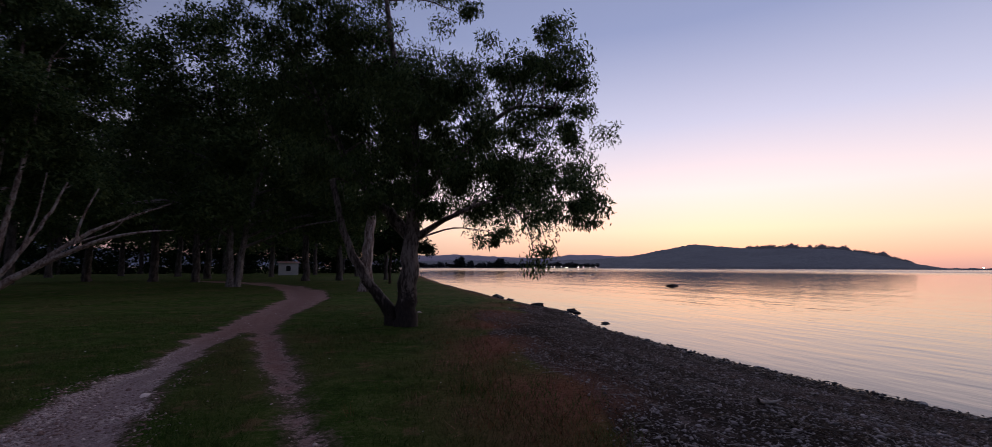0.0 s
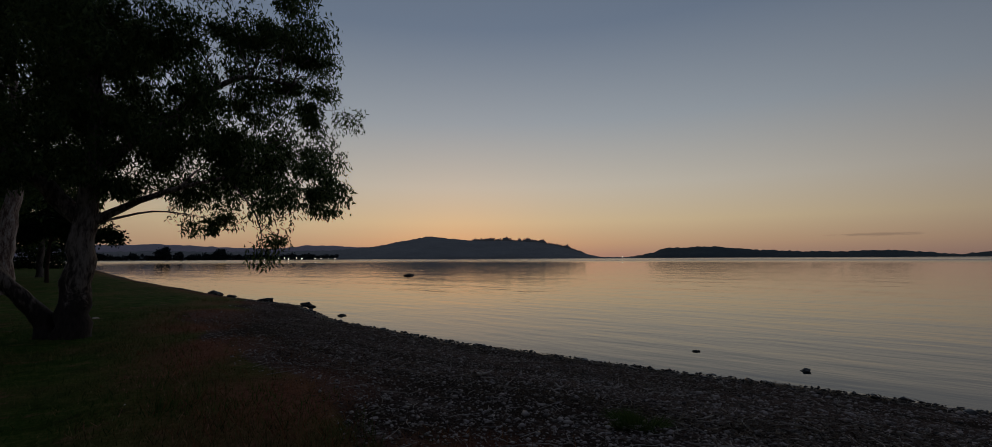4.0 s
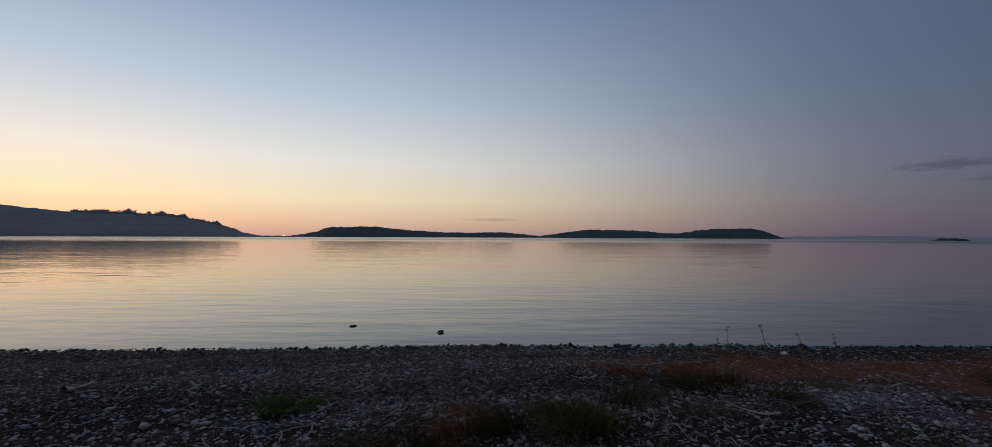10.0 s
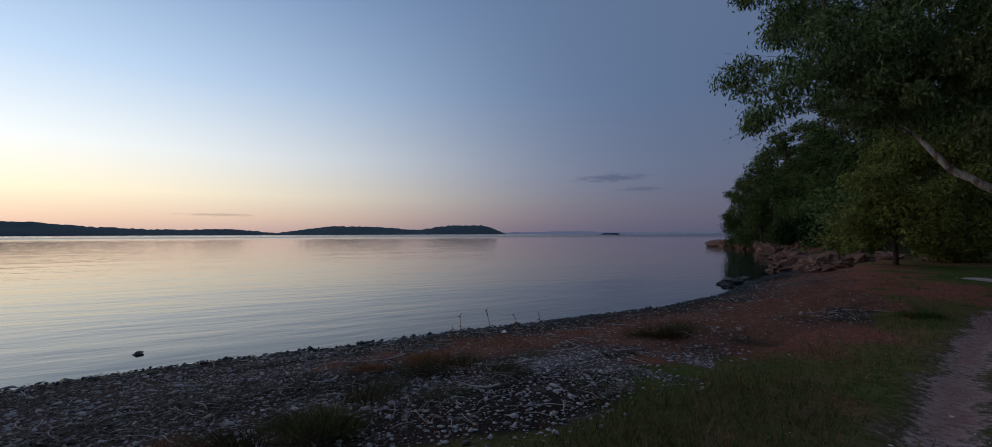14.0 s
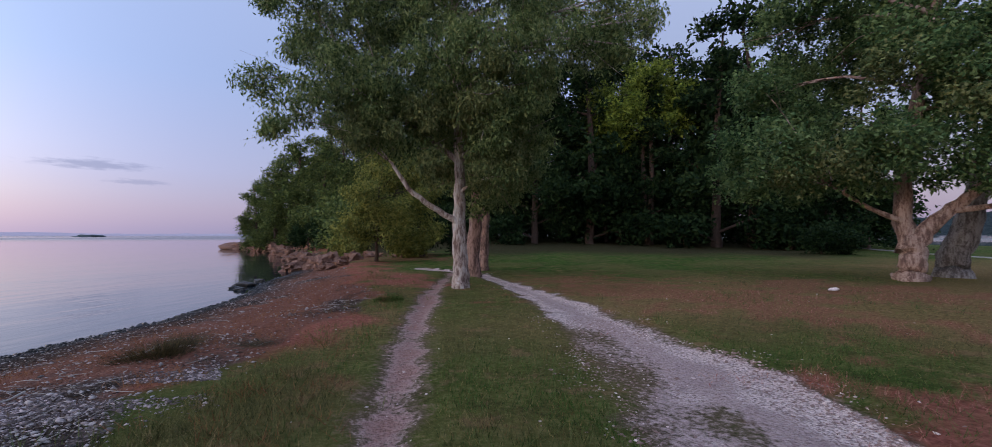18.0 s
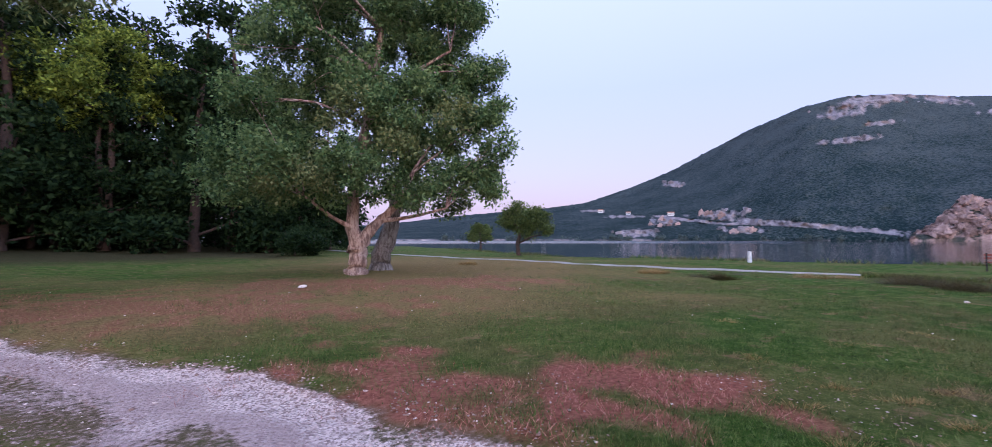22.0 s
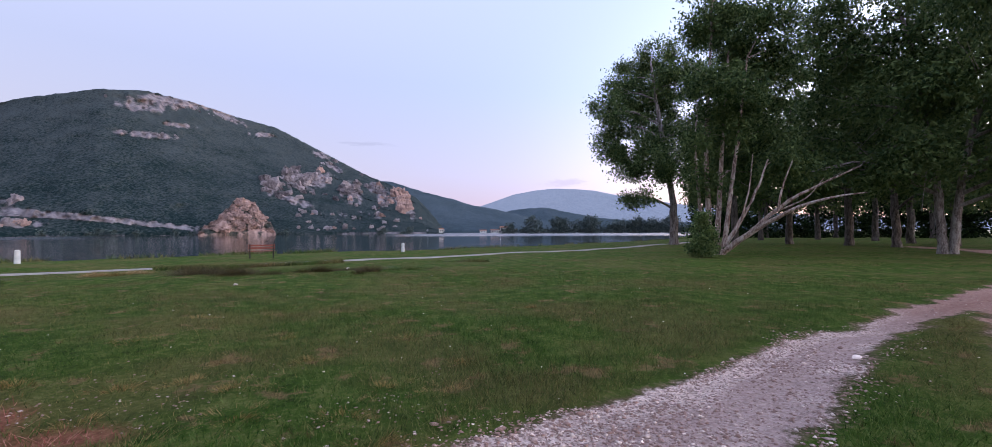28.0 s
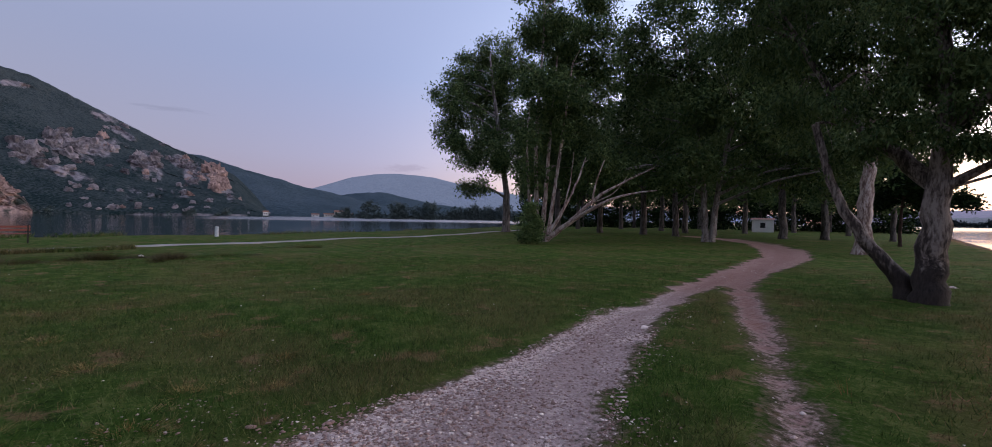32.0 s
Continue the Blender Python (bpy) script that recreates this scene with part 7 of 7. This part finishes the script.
M_PLASTER = plain("white_plaster", (0.55, 0.54, 0.52), (0.74, 0.73, 0.70), 0.7, 0.9, 0.2, 0.01)
M_TILE = plain("clay_roof", (0.20, 0.09, 0.06), (0.36, 0.18, 0.12), 0.8, 0.85, 0.4, 0.03)
M_OPENING = plain("dark_window", (0.012, 0.013, 0.015), (0.03, 0.032, 0.036), 1.0, 0.25, 0.05, 0.002)
M_IRON = plain("dark_iron", (0.02, 0.018, 0.017), (0.06, 0.05, 0.045), 12, 0.6, 0.2, 0.002, 0.6)
bp = at(99.5, 0, 33.2)
bench = thing("bench", (bp[0], bp[1], float(lie(bp[0], bp[1])[0])), "red-brown wooden bench facing the lagoon", "bench")
bench.rotation_euler = (0, 0, radians(99.5))
for x0 in (-0.66, 0.66):
    bm = bmesh.new()
    box(bm, (0.06, 0.42, 0.05), (x0, 0.02, 0.42), 0.008)
    for yy in (-0.16, 0.2):
        box(bm, (0.06, 0.05, 0.45), (x0, yy, 0.2), 0.008)
    box(bm, (0.06, 0.05, 0.5), (x0, -0.2, 0.66), 0.008, None)
    part("leg_frame", bm, M_IRON, bench, "dark iron side frame")
for k, yy in enumerate((-0.12, 0.0, 0.12, 0.22)):
    bm = bmesh.new()
    box(bm, (1.5, 0.09, 0.035), (0, yy, 0.465), 0.008)
    part("seat_slat", bm, M_BENCH, bench)
for zz in (0.66, 0.82):
    bm = bmesh.new()
    box(bm, (1.5, 0.035, 0.1), (0, -0.16, zz), 0.008)
    part("back_slat", bm, M_BENCH, bench)


def bollard(lon, d):
    p = at(lon, 0, d)
    top = thing("bollard", (p[0], p[1], float(lie(p[0], p[1])[0])), "short white concrete bollard by the footpath", "bollard", "bollards by the lagoon")
    bm = bmesh.new()
    bmesh.ops.create_cone(bm, cap_ends=True, segments=16, radius1=0.14, radius2=0.12, depth=0.75)
    bmesh.ops.translate(bm, vec=(0, 0, 0.32), verts=bm.verts)
    part("post", bm, M_WHITE, top, smooth=False)
    bm = bmesh.new()
    bmesh.ops.create_uvsphere(bm, u_segments=16, v_segments=8, radius=0.125)
    bmesh.ops.scale(bm, vec=(1, 1, 0.5), verts=bm.verts)
    bmesh.ops.translate(bm, vec=(0, 0, 0.69), verts=bm.verts)
    part("cap", bm, M_WHITE, top)


bollard(118.5, 36.5)
bollard(84.2, 40.5)


def house(name, label, where, turn, size, roof, windows, group=""):
    """A plain house: walls, pitched roof, each window with its frame, a door."""
    wx, wy, wz = size
    top = thing(name, where, label, "house", group)
    top.rotation_euler = (0, 0, radians(turn))
    bm = bmesh.new()
    box(bm, (wx, wy, wz), (0, 0, wz / 2 - 0.2))
    part("wall", bm, M_PLASTER, top)
    bm = bmesh.new()
    o, h = 0.06 * wx, roof
    v = [bm.verts.new(c) for c in ((-wx / 2 - o, -wy / 2 - o, wz - 0.25), (wx / 2 + o, -wy / 2 - o, wz - 0.25), (wx / 2 + o, wy / 2 + o, wz - 0.25), (-wx / 2 - o, wy / 2 + o, wz - 0.25), (-wx / 2 - o, 0, wz + h), (wx / 2 + o, 0, wz + h))]
    for q in ((0, 1, 5, 4), (2, 3, 4, 5), (0, 4, 3), (1, 2, 5), (3, 2, 1, 0)):
        bm.faces.new([v[i] for i in q])
    part("roof", bm, M_TILE, top)
    s = wz / 3.0
    for k in range(windows):
        x0 = (k + 0.5) / windows * wx * 0.86 - wx * 0.43
        bm = bmesh.new()
        box(bm, (0.95 * s, 0.08, 1.15 * s), (x0, -wy / 2 - 0.01, wz * 0.5))
        win = part("window", bm, M_OPENING, top)
        bm = bmesh.new()
        box(bm, (1.15 * s, 0.16, 0.09 * s), (x0, -wy / 2 - 0.03, wz * 0.5 - 0.62 * s))
        part("sill", bm, M_WHITE, win)
    return top


hp = at(23.8, 0, 98)
house("house", "white single-storey house behind the grove", (hp[0], hp[1], float(lie(hp[0], hp[1])[0])), 24, (3.4, 3.4, 2.5), 0.06, 1)
for lon, lat, d, size, n_ in ((72.0, -0.02, 840, (13, 8, 8), 3), (72.9, -0.05, 850, (20, 8, 4.5), 4), (70.9, -0.05, 850, (16, 8, 4.5), 3), (74.5, -0.05, 850, (12, 7, 4), 2), (79.6, 0.0, 872, (8, 6, 6), 2)):
    house("far_house", "pale house on the lagoon's far shore", tuple(at(lon, lat, d)), lon, size, size[2] * 0.35, n_, "houses on the far shore")
for lon, lat, d, size in ((126.3, 2.72, 985, (12, 8, 6)), (134.2, 3.2, 1010, (10, 8, 5)), (131.0, 2.95, 1010, (9, 7, 4)), (141.0, 1.6, 985, (10, 7, 5))):
    house("hillside_house", "pale house on the mountain's lower slope", tuple(at(lon, lat, d)), lon, size, 2.0, 3, "houses on the slope")
M_LAMP, n = material("lamp_glow")
n.surface.inputs["Emission Color"].default_value = (1.0, 0.86, 0.66, 1)
n.surface.inputs["Emission Strength"].default_value = 14.0
for lon, lat in ((-6.1, 0.06), (-6.7, 0.14), (-7.1, 0.03), (-7.9, 0.12), (-8.5, 0.05), (-9.9, 0.08), (-10.5, 0.05), (-4.7, 0.04), (-11.3, 0.04), (-12.0, 0.07), (-46.0, 0.1)):
    p = at(lon, lat, 1590)
    lamp = thing("street_lamp", (p[0], p[1], WATER), "lit street lamp on the far shore", "street lamp", "lamps on the far shore")
    bm = bmesh.new()
    bmesh.ops.create_icosphere(bm, subdivisions=2, radius=1.3 if lat < 0.1 else 0.9)
    bmesh.ops.translate(bm, vec=(0, 0, p[2] - WATER), verts=bm.verts)
    part("globe", bm, M_LAMP, lamp)
    bm = bmesh.new()
    bmesh.ops.create_cone(bm, cap_ends=True, segments=6, radius1=0.2, radius2=0.12, depth=p[2] - WATER + 4)
    bmesh.ops.translate(bm, vec=(0, 0, (p[2] - WATER - 4) / 2), verts=bm.verts)
    part("pole", bm, M_IRON, lamp)
